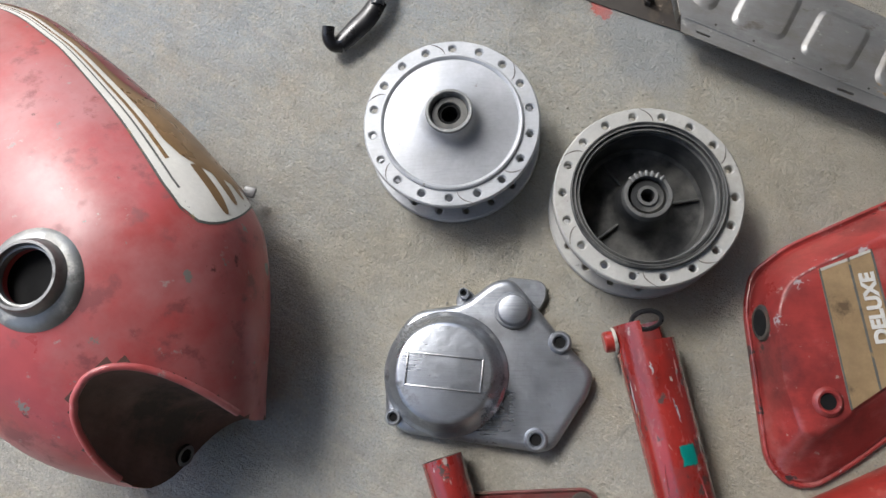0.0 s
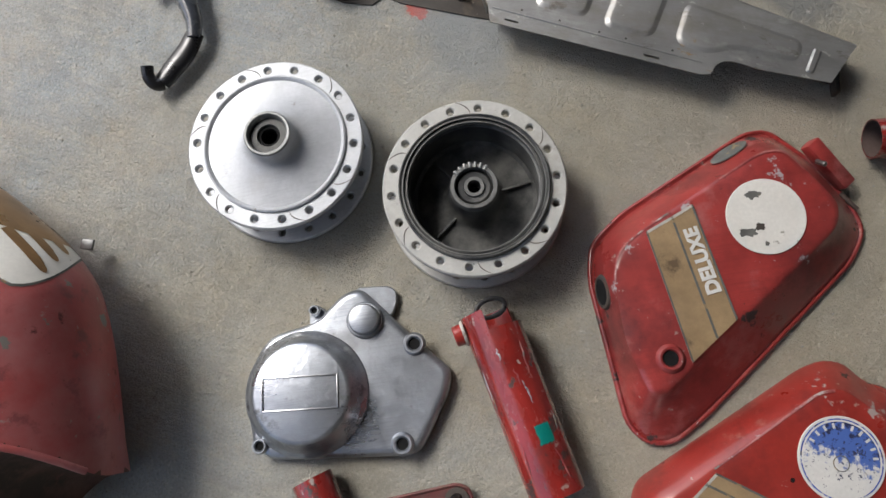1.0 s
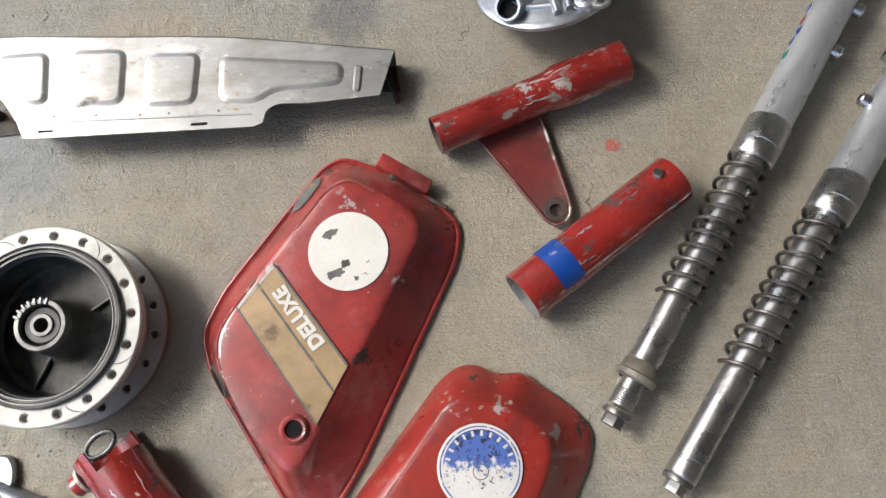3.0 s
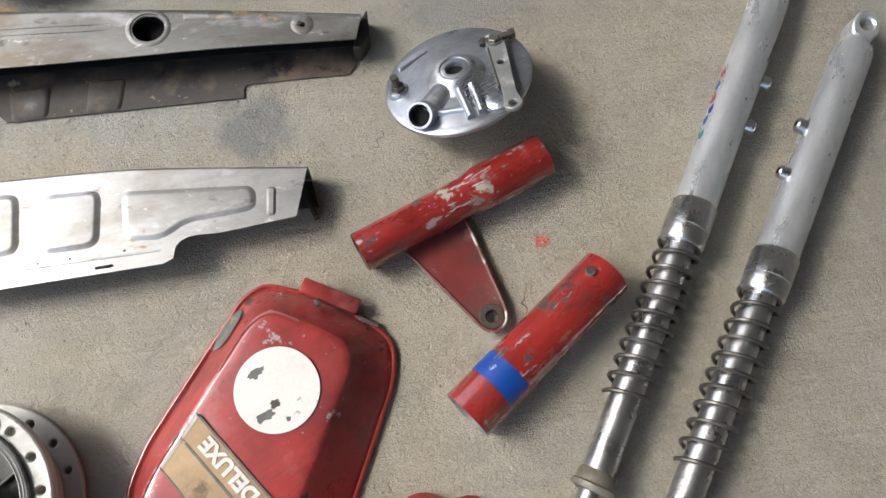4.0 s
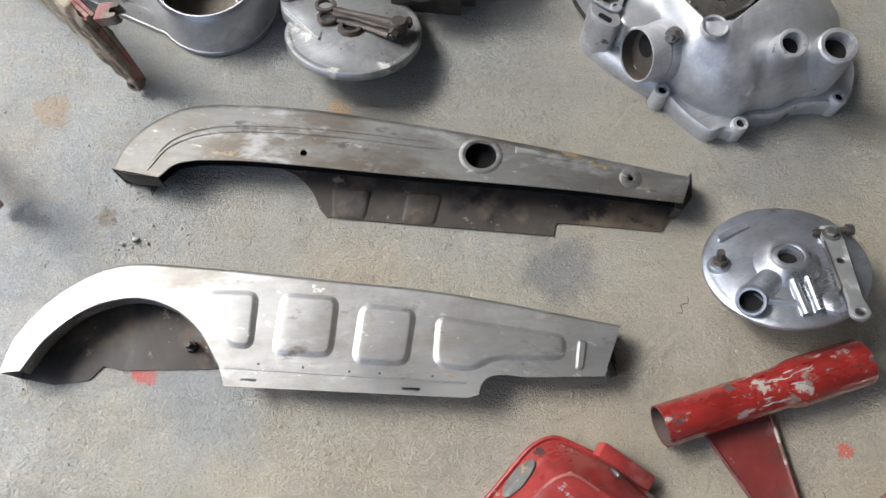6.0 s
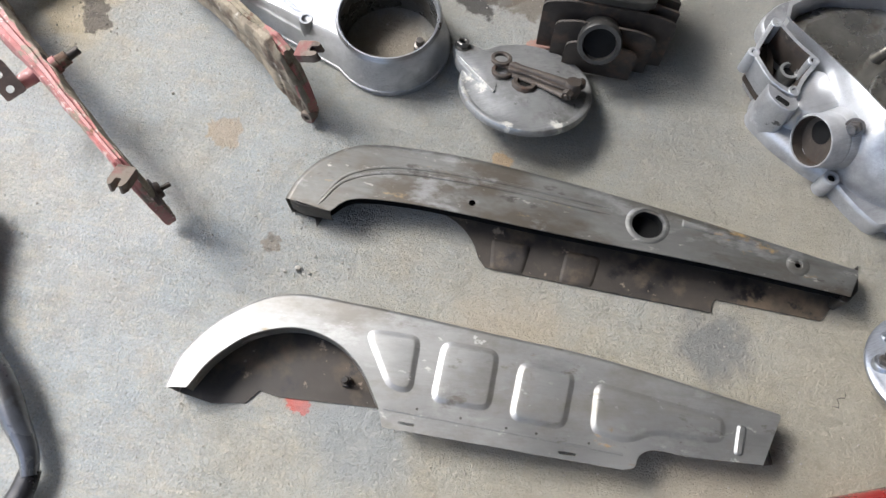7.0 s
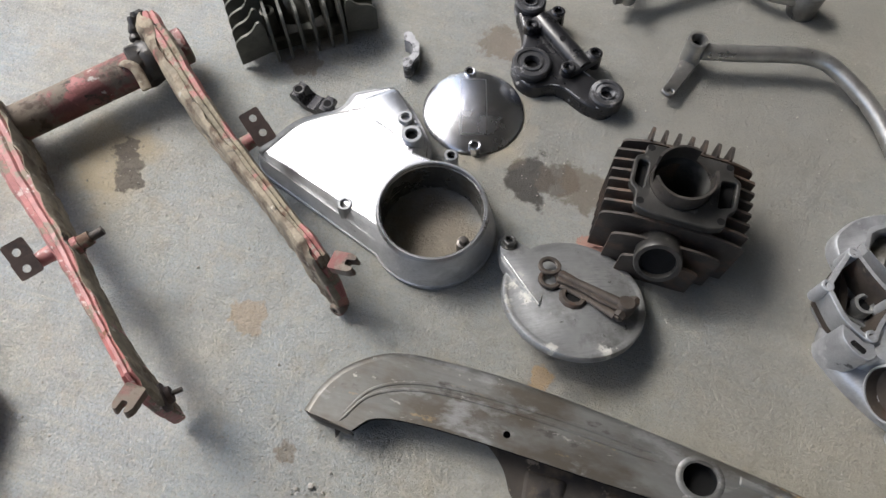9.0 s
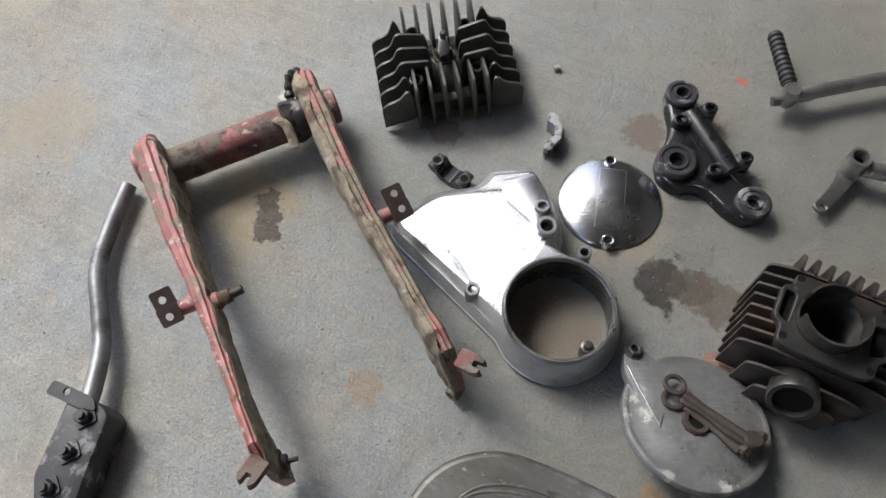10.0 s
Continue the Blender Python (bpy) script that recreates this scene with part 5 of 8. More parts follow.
# ---- front fork legs ----
def fork_leg(x, y, turn, collar):
    t = thing("telescopic_fork", x, y, turn, "silver telescopic fork with exposed coil spring" + (" and greasy collar" if collar else " and chrome tube"), "fork", "front forks")
    Z = 0.0195
    s0, s1 = (0.116, 0.256) if collar else (0.109, 0.263)

    def turned(profile, n=40):
        return moved(lathe(profile, n), pose(0, 0, Z, 0, 90, 0))

    if collar:
        part("stanchion", turned([(0, 0.03), (0.0095, 0.03), (0.0095, 0.04), (0.0128, 0.042), (0.0128, s1 + 0.01)]), chrome, t, "worn chromed tube")
        part("thread", joined(*[turned([(0.0095, z), (0.0108, z + 0.0008), (0.0095, z + 0.0016)], 28) for z in [0.019 + 0.0018 * k for k in range(7)]], turned([(0, 0.016), (0.0098, 0.017), (0.0098, 0.034)])), chrome, t)
        part("collar", turned([(0.0128, 0.040), (0.0165, 0.041), (0.0174, 0.0425), (0.0174, 0.0455), (0.0152, 0.047), (0.0146, 0.055), (0.0128, 0.057)]), brass, t, "greasy yellowed collar")
        part("tip_washer", turned([(0, 0.009), (0.0115, 0.009), (0.012, 0.011), (0.0115, 0.0135), (0, 0.0135)]), steel, t)
        part("tip_bolt", moved(hexagon(0.0088, 0.009), pose(0.0, 0, Z, 0, 90, 0)), steel, t)
    else:
        part("stanchion", turned([(0, 0.012), (0.011, 0.012), (0.0124, 0.0135), (0.0128, 0.016), (0.0128, 0.026), (0.0124, 0.0265), (0.0124, 0.029), (0.0128, 0.0295), (0.0128, s1 + 0.01)]), chrome, t, "worn chromed tube")
        part("tip_washer", turned([(0, 0.008), (0.0125, 0.008), (0.013, 0.010), (0.0125, 0.0125), (0, 0.0125)]), steel, t)
        part("tip_bolt", moved(hexagon(0.0085, 0.009), pose(0.0, 0, Z, 0, 90, 0)), chrome, t, "bright hexagon bolt")
    turns = 10
    coil = []
    for k in range(turns * 18 + 1):
        a = 2 * math.pi * k / 18
        u = k / (turns * 18)
        coil.append((s0 + (s1 - s0) * (u + 0.014 * math.sin(2 * math.pi * u)), 0.0178 * math.cos(a), Z + 0.0178 * math.sin(a)))
    part("spring", sweep(coil, 0.0018, 8), oily_steel, t, "oily grey coil spring")
    part("seal_holder", turned([(0.0135, s1 - 0.001), (0.0172, s1 - 0.001), (0.0188, s1 + 0.001), (0.019, s1 + 0.012), (0.0186, s1 + 0.0125), (0.0186, s1 + 0.0145), (0.0193, s1 + 0.015), (0.0193, s1 + 0.038), (0.0182, s1 + 0.0395)]), chrome, t, "chromed seal holder")
    part("outer_leg", turned([(0.0182, s1 + 0.0385), (0.0178, s1 + 0.042), (0.0178, 0.514), (0.0173, 0.520), (0.0158, 0.5255), (0.0128, 0.529), (0.0108, 0.5298), (0.0108, 0.536), (0, 0.536)]), leg_silver, t, "silver-painted lower leg")
    eye = slab(rounded([(0.532, -0.0092), (0.544, -0.0128), (0.557, -0.0105), (0.5635, 0.0), (0.557, 0.0105), (0.544, 0.0128), (0.532, 0.0092)], 0.003), Z - 0.0105, Z + 0.0105, [ring(0.0066, 24, 0.5475, 0.0)], edge=0.0016)
    part("axle_eye", eye, leg_silver, t)
    side = -1 if collar else 1
    for u in (0.385, 0.432) if collar else (0.375, 0.425):
        part("stud", moved(lathe([(0, 0), (0.0062, 0), (0.0062, 0.007), (0.005, 0.0085), (0, 0.0085)], 20), pose(u, side * 0.0165, Z + 0.003, -90 * side, 0, 0)), alu_shine, t, "bare metal mudguard boss")
        part("stud_hole", moved(cap_disc(0.003, 0.0088, n=14), pose(u, side * 0.0165, Z + 0.003, -90 * side, 0, 0)), hollow, t)
    if collar:
        for u, col, ang in ((0.358, green_tape, 74), (0.374, blue_tape, 80), (0.385, blue_tape, 72), (0.397, red_bright, 78), (0.412, blue_tape, 84), (0.426, red_bright, 80)):
            part("paint_dab", moved(slab(rounded([(-0.005, -0.001), (-0.001, -0.003), (0.006, -0.0015), (0.003, 0.001), (0.001, 0.003), (-0.004, 0.0015)], 0.001), 0, 0.0003), pose(0, 0, Z, 0, 0, 0) @ Matrix.Rotation(radians(-ang), 4, "X") @ pose(u, 0, 0.0178)), col, t, "smear of old paint")
    return t


fork_leg(0.3965, -0.1735, 29.8, True)
fork_leg(0.4115, -0.2395, 27.3, False)


# ---- chain guards ----
def spine(edge, z0, z1, side=1.0, depth=0.0035):
    """The rounded back of a pressed channel: a strip that runs down from an open line of points."""
    n, rows = len(edge), []
    for k, p in enumerate(edge):
        d = (Vector(edge[min(k + 1, n - 1)]) - Vector(edge[max(k - 1, 0)])).normalized()
        o = Vector((-d.y, d.x)) * side
        rows.append([(p[0] + o.x * f * depth, p[1] + o.y * f * depth, z) for f, z in ((-0.6, z1), (0.0, z1 - 0.0002), (0.6, z1 - 0.0014), (0.95, z1 - 0.004), (1.0, z1 - 0.008), (1.0, z0 + 0.004), (0.6, z0 + 0.001), (0.0, z0 + 0.0002))])
    bm = bmesh.new()
    vs = [[bm.verts.new(q) for q in r] for r in rows]
    for a, b in zip(vs, vs[1:]):
        for j in range(len(a) - 1):
            bm.faces.new((a[j], b[j], b[j + 1], a[j + 1]))
    bmesh.ops.recalc_face_normals(bm, faces=bm.faces)
    bmesh.ops.solidify(bm, geom=bm.faces[:], thickness=0.001)
    return bm


def soft_line(pts, steps=5):
    return [(p.x, p.y) for p in smooth_path([(x, y, 0) for x, y in pts], steps)]


def chain_guard_wide():
    X, Y, T = 0.16, 0.285, -22.0
    t = thing("chain_guard", X, Y, T, "bare steel chain guard with pressed panels lying face up", "chain guard", "chain guards")
    back = soft_line(local([(-0.075, 0.355), (-0.055, 0.380), (-0.015, 0.400), (0.035, 0.4035), (0.095, 0.376), (0.2, 0.317), (0.285, 0.268), (0.400, 0.189)], X, Y, T))
    front = local([(0.370, 0.159), (0.312, 0.183)], X, Y, T)
    bow = soft_line(local([(0.312, 0.183), (0.292, 0.194), (0.279, 0.194), (0.271, 0.186)], X, Y, T), 4)
    foot = local([(0.262, 0.187), (0.087, 0.273)], X, Y, T)
    arch = soft_line(local([(0.088, 0.290), (0.082, 0.325), (0.066, 0.354), (0.038, 0.374), (0.0, 0.379), (-0.035, 0.368), (-0.060, 0.350)], X, Y, T), 5)
    face = back + front[:1] + bow + foot + arch
    slots = [rounded(local(q, X, Y, T), 0.001, 2) for q in ([(0.2165, 0.2135), (0.2295, 0.2072), (0.2305, 0.2095), (0.2175, 0.2158)], [(0.100, 0.272), (0.112, 0.266), (0.113, 0.268), (0.101, 0.274)])]
    Z = 0.031
    part("face", slab(face, Z - 0.0012, Z, slots), sheet, t)
    panels = (((0.094, 0.356), (0.137, 0.336), (0.117, 0.293), (0.100, 0.302)), ((0.155, 0.327), (0.197, 0.305), (0.174, 0.261), (0.131, 0.282)), ((0.212, 0.292), (0.252, 0.270), (0.228, 0.230), (0.188, 0.250)))
    for q, soft in zip(panels, ([0.0135, 0.0095, 0.0085, 0.0085], 0.0095, 0.0095)):
        o = rounded(local(q, X, Y, T), soft, 6)
        part("pressed_panel", stack(o, [(-0.0022, Z - 0.0002), (-0.001, Z + 0.0001), (0.0006, Z + 0.0006), (0.0022, Z + 0.0014), (0.0034, Z + 0.0018), (0.0044, Z + 0.0019)], cap0=False), sheet, t)
    o = rounded(local([(0.266, 0.258), (0.356, 0.201), (0.347, 0.184), (0.318, 0.196), (0.296, 0.207), (0.273, 0.205), (0.2475, 0.222)], X, Y, T), [0.0095, 0.0095, 0.0095, 0.014, 0.014, 0.014, 0.0095], 6)
    part("pressed_panel", stack(o, [(-0.0018, Z - 0.0002), (-0.0008, Z + 0.0001), (0.0006, Z + 0.0006), (0.0022, Z + 0.0013), (0.0034, Z + 0.0016), (0.0044, Z + 0.0017)], cap0=False), sheet, t)
    o = rounded(local([(0.364, 0.195), (0.371, 0.190), (0.357, 0.169), (0.350, 0.173)], X, Y, T), 0.004, 4)
    part("pressed_bead", stack(o, [(0, Z - 0.0004), (0.001, Z + 0.0008), (0.0022, Z + 0.0018)], cap0=False), sheet, t)
    part("fold_line", sweep([(*p, Z + 0.0002) for p in local([(0.092, 0.287), (0.18, 0.242), (0.266, 0.198)], X, Y, T)], 0.0009, 6, 0.5), sheet, t)
    part("back_edge", spine(back, 0.0, Z), sheet, t)
    part("arch_lip", spine(arch, 0.016, Z - 0.0003, 1.0, 0.0005), sheet_brown, t, "folded lip of the round opening")
    floor_side = back + local([(0.392, 0.166), (0.32, 0.203), (0.078, 0.297), (0.006, 0.327), (-0.008, 0.337), (-0.022, 0.330), (-0.05, 0.338)], X, Y, T)
    part("back_sheet", slab(floor_side, 0.0005, 0.0016), guard_inside, t, "oily inner side of the guard")
    part("end_fold", box(0.004, 0.034, 0.012, 0.001, pose(*local([(0.387, 0.173)], X, Y, T)[0], 0.007, 0, 0, 12)), grime, t)
    part("inner_bolt", moved(joined(hexagon(0.0052, 0.005), moved(hexagon(0.003, 0.01), pose(0, 0, 0.004))), pose(*local([(0.066, 0.3225)], X, Y, T)[0], 0.0016)), grime, t)
    for x, y in ((0.118, 0.279), (0.15, 0.262), (0.183, 0.244), (0.205, 0.233), (0.243, 0.214)):
        part("dimple", cap_disc(0.0011, Z + 0.0002, *local([(x, y)], X, Y, T)[0], n=10), grime, t)
    return t


def chain_guard_narrow():
    X, Y, T = 0.29, 0.40, -28.0
    t = thing("chain_guard", X, Y, T, "tarnished steel chain guard lying open with a round hole", "chain guard", "chain guards")
    Z = 0.034
    back = soft_line(local([(0.058, 0.492), (0.073, 0.508), (0.098, 0.521), (0.135, 0.5235), (0.18, 0.506), (0.24, 0.474), (0.33, 0.416), (0.43, 0.346), (0.518, 0.281)], X, Y, T))
    front = local([(0.502, 0.265)], X, Y, T) + soft_line(local([(0.502, 0.265), (0.40, 0.325), (0.285, 0.388), (0.2, 0.436), (0.15, 0.462), (0.112, 0.476), (0.090, 0.470)], X, Y, T))[1:]
    face = back + front
    big, h1, h2 = local([(0.3597, 0.3768), (0.2155, 0.4415), (0.4715, 0.304)], X, Y, T)
    part("face", slab(face, Z - 0.0012, Z, [ring(0.0140, 36, *big, ry=0.0130), ring(0.0031, 14, *h1), ring(0.0026, 14, *h2)]), sheet_brown, t)
    # near-black sheet and cup, added for the shade inside the guard
    part("inner_shade", slab(inset(face, 0.0015), Z - 0.0145, Z - 0.0135), hollow, t, "near-black sheet for the shade inside the guard")
    part("hole_well", moved(lathe([(0.0142, -0.0012), (0.0142, -0.030), (0.0, -0.030)], 40), pose(*big, Z) @ Matrix.Diagonal((1, 0.94, 1, 1))), hollow, t, "near-black cup for the shade under the hole")
    rim = moved(lathe([(0.0205, -0.0004), (0.0192, 0.0003), (0.0172, 0.0012), (0.0155, 0.0010), (0.0141, -0.0026)], 48), pose(*big, Z) @ Matrix.Diagonal((1, 0.93, 1, 1)))
    part("hole_rim", rim, sheet_brown, t, "raised rim of the round hole")
    part("hole_dimple", moved(lathe([(0.011, -0.0004), (0.008, 0.001), (0.004, 0.0008), (0.0028, -0.001)], 28), pose(*h2, Z)), sheet_brown, t)
    crease = smooth_path([(*p, Z) for p in local([(0.082, 0.480), (0.112, 0.496), (0.16, 0.489), (0.24, 0.450), (0.332, 0.395)], X, Y, T)], 6)
    for side in (0.0, 0.0062):
        part("pressed_crease", sweep([(p[0] + side * 0.1, p[1] + side, p[2]) for p in crease], [0.0004] + [0.0015] * (len(crease) - 2) + [0.0004], 8, 0.6), sheet_brown, t)
    o = rounded(local([(0.388, 0.366), (0.45, 0.326), (0.453, 0.331), (0.392, 0.3735)], X, Y, T), 0.0022, 3)
    part("pressed_bead", stack(o, [(0, Z - 0.0003), (0.0008, Z + 0.0005), (0.0016, Z + 0.0008)], cap0=False), sheet_brown, t)
    part("back_edge", spine(back, 0.0, Z, 1.0, 0.006), sheet_brown, t)
    floor_side = back[20:] + local([(0.512, 0.270), (0.486, 0.256)], X, Y, T) + soft_line(local([(0.486, 0.256), (0.415, 0.295), (0.402, 0.300), (0.395, 0.291)], X, Y, T), 4)[1:] + local([(0.30, 0.342), (0.213, 0.3895)], X, Y, T) + soft_line(local([(0.210, 0.400), (0.2095, 0.418), (0.203, 0.437), (0.190, 0.454), (0.172, 0.472), (0.160, 0.494)], X, Y, T), 5)
    part("back_sheet", slab(floor_side, 0.0008, 0.002), guard_inside, t, "greasy dark inner side with flaking dirt")
    for q in (((0.29, 0.384), (0.32, 0.368), (0.30, 0.342), (0.272, 0.357)), ((0.228, 0.416), (0.262, 0.398), (0.244, 0.372), (0.216, 0.387))):
        part("pressed_panel", stack(rounded(local(q, X, Y, T), 0.006, 4), [(0, 0.0016), (0.002, 0.0032), (0.004, 0.0036)], cap0=False), guard_inside, t)
    flap = local([(0.058, 0.503), (0.057, 0.493), (0.066, 0.486), (0.074, 0.480), (0.0735, 0.472), (0.081, 0.479), (0.088, 0.481), (0.098, 0.487), (0.092, 0.50), (0.072, 0.508)], X, Y, T)
    part("nose_flap", slab(flap, 0.0035, 0.0050), grime, t, "ragged dark lip under the nose")
    tail = rounded(local([(0.5165, 0.2835), (0.5305, 0.291), (0.5185, 0.269), (0.5035, 0.2615), (0.498, 0.266)], X, Y, T), 0.002, 3)
    part("tail_wall", stack(tail, [(0, 0.0), (0, 0.022), (0.0008, 0.0228)]), grime, t, "black end of the channel")
    # the dark sheet colour here stands for the shade in the nose opening
    part("nose", spine(soft_line(local([(0.058, 0.492), (0.066, 0.484), (0.080, 0.476), (0.090, 0.470)], X, Y, T), 4), 0.012, Z, -1.0, 0.001), guard_inside, t, "nose strip darkened for the shade of its opening")
    return t


chain_guard_wide()
chain_guard_narrow()

# ---- brake plates ----
def tilted(x, y, z, normal):
    """A pose that leans from the upright to the normal given, without turning about it."""
    return Matrix.Translation((x, y, z)) @ Vector((0, 0, 1)).rotation_difference(Vector(normal)).to_matrix().to_4x4()


def brake_plate_front():
    t = thing("brake_plate", 0, 0, 0, "cast aluminium brake backing plate with a steel lever", "brake plate", "brake plates")
    part("disc", lathe([(0.055, 0.0), (0.0635, 0.001), (0.0652, 0.003), (0.0652, 0.006), (0.0635, 0.0075), (0.060, 0.0078), (0.058, 0.0085), (0.045, 0.0115), (0.03, 0.0135), (0.0, 0.0145)], 88), alu_worn, t)
    cx, cy = -0.0016, -0.0038
    part("centre_boss", moved(lathe([(0.030, 0.011), (0.0245, 0.0145), (0.0195, 0.0195), (0.0165, 0.0222), (0.0155, 0.0228), (0.0128, 0.0228), (0.0122, 0.0218), (0.0112, 0.0222), (0.0082, 0.0222), (0.0075, 0.0205), (0.0073, 0.0115)], 48), pose(cx, cy, 0)), alu_worn, t)
    part("centre_hole", cap_disc(0.0076, 0.0168, cx, cy), hollow, t)
    sx, sy = -0.0485, -0.0215
    stub = pose(sx, sy, 0.0135, 30, -34, 0)
    part("cable_stub", moved(lathe([(0.0125, -0.012), (0.0118, 0.009), (0.0112, 0.0102), (0.0092, 0.0102), (0.0088, -0.004)], 36), stub), alu_worn, t, "hollow cast stub for the speedometer cable")
    part("stub_hole", moved(cap_disc(0.009, 0.002), stub), hollow, t)
    part("stub_shoulder", sweep([(sx + 0.003, sy + 0.002, 0.009), (cx - 0.014, cy - 0.005, 0.012)], [0.0125, 0.0105], 18, 0.8), alu_worn, t)
    bx, by = -0.0461, 0.0231
    part("bolt_boss", moved(lathe([(0.0105, 0.005), (0.0095, 0.0115), (0.008, 0.013), (0.0, 0.013)], 28), pose(bx, by, 0)), alu_worn, t)
    part("bolt", moved(joined(hexagon(0.006, 0.005), moved(lathe([(0, 0), (0.0035, 0), (0.0035, 0.010), (0, 0.010)], 12), pose(0, 0, 0.004))), pose(bx, by, 0.0128)), oily_steel, t, "dirty steel stud and nut")
    part("stop_pad", stack(rounded([(-0.033, 0.043), (-0.031, 0.051), (-0.002, 0.0515), (0.0, 0.043)], 0.003, 3), [(0, 0.006), (0, 0.0115), (0.0012, 0.013)]), alu_worn, t)
    for x0, y0, x1, y1 in ((-0.0107, -0.0224, -0.0204, -0.052), (0.0005, -0.0257, -0.010, -0.054)):
        part("rib", sweep([(x0, y0, 0.0145), (x1, y1, 0.0105)], [0.0042, 0.0036], 12, 1.2), alu_worn, t)
    part("cross_rib", sweep([(-0.041, -0.024, 0.0105), (-0.018, -0.041, 0.0105)], 0.0034, 12), alu_worn, t)
    part("cam_boss", moved(lathe([(0.0125, 0.004), (0.0115, 0.0115), (0.0095, 0.013), (0.0, 0.0132)], 32), pose(0.0068, -0.0525, 0)), alu_worn, t)
    a, b = Vector((0.0446, 0.0016, 0)), Vector((0.0103, -0.0700, 0))
    side = Vector((b.y - a.y, a.x - b.x, 0)).normalized()
    d = (b - a).normalized()

    def q(u, v):
        p = a.lerp(b, u) + side * v
        return (p.x, p.y)

    arm = rounded([q(-0.12, 0.007), q(-0.12, -0.007), q(0.1, -0.0085), q(0.85, -0.0055), q(1.06, -0.008), q(1.12, 0), q(1.06, 0.008), q(0.85, 0.0055), q(0.1, 0.0085)], 0.004, 3)
    part("brake_lever", slab(arm, 0.0150, 0.0185, [ring(0.0036, 16, *q(1.02, 0)), ring(0.003, 12, *q(0.38, 0))], edge=0.0007), alu_dull, t, "worn steel brake arm")
    part("arm_post", moved(lathe([(0.0105, 0.006), (0.0095, 0.015)], 24), pose(a.x, a.y, 0)), alu_worn, t)
    part("arm_nut", moved(joined(lathe([(0, 0), (0.0072, 0), (0.0072, 0.0012), (0, 0.0012)], 24), moved(hexagon(0.0052, 0.003), pose(0, 0, 0.001))), pose(*q(0.02, 0), 0.0185)), steel, t)
    part("pinch_bolt", moved(joined(hexagon(0.005, 0.006), moved(lathe([(0, 0), (0.003, 0), (0.003, 0.03), (0, 0.03)], 12), pose(0, 0, -0.026)), moved(hexagon(0.0046, 0.004), pose(0, 0, -0.024))), pose(0.0575, -0.001, 0.0165) @ Matrix.Rotation(radians(-26), 4, "Z") @ Matrix.Rotation(radians(88), 4, "Y")), oily_steel, t, "dark pinch bolt")
    part("arm_edge", box(0.002, 0.05, 0.005, 0.0006, pose(*q(0.42, 0.0072), 0.0165, 0, 0, math.degrees(math.atan2(d.y, d.x)) - 90)), oily_steel, t)
    t.matrix_basis = tilted(0.5515, 0.1795, 0.030, (-0.04, 0.46, 1.0))
    return t


brake_plate_front()


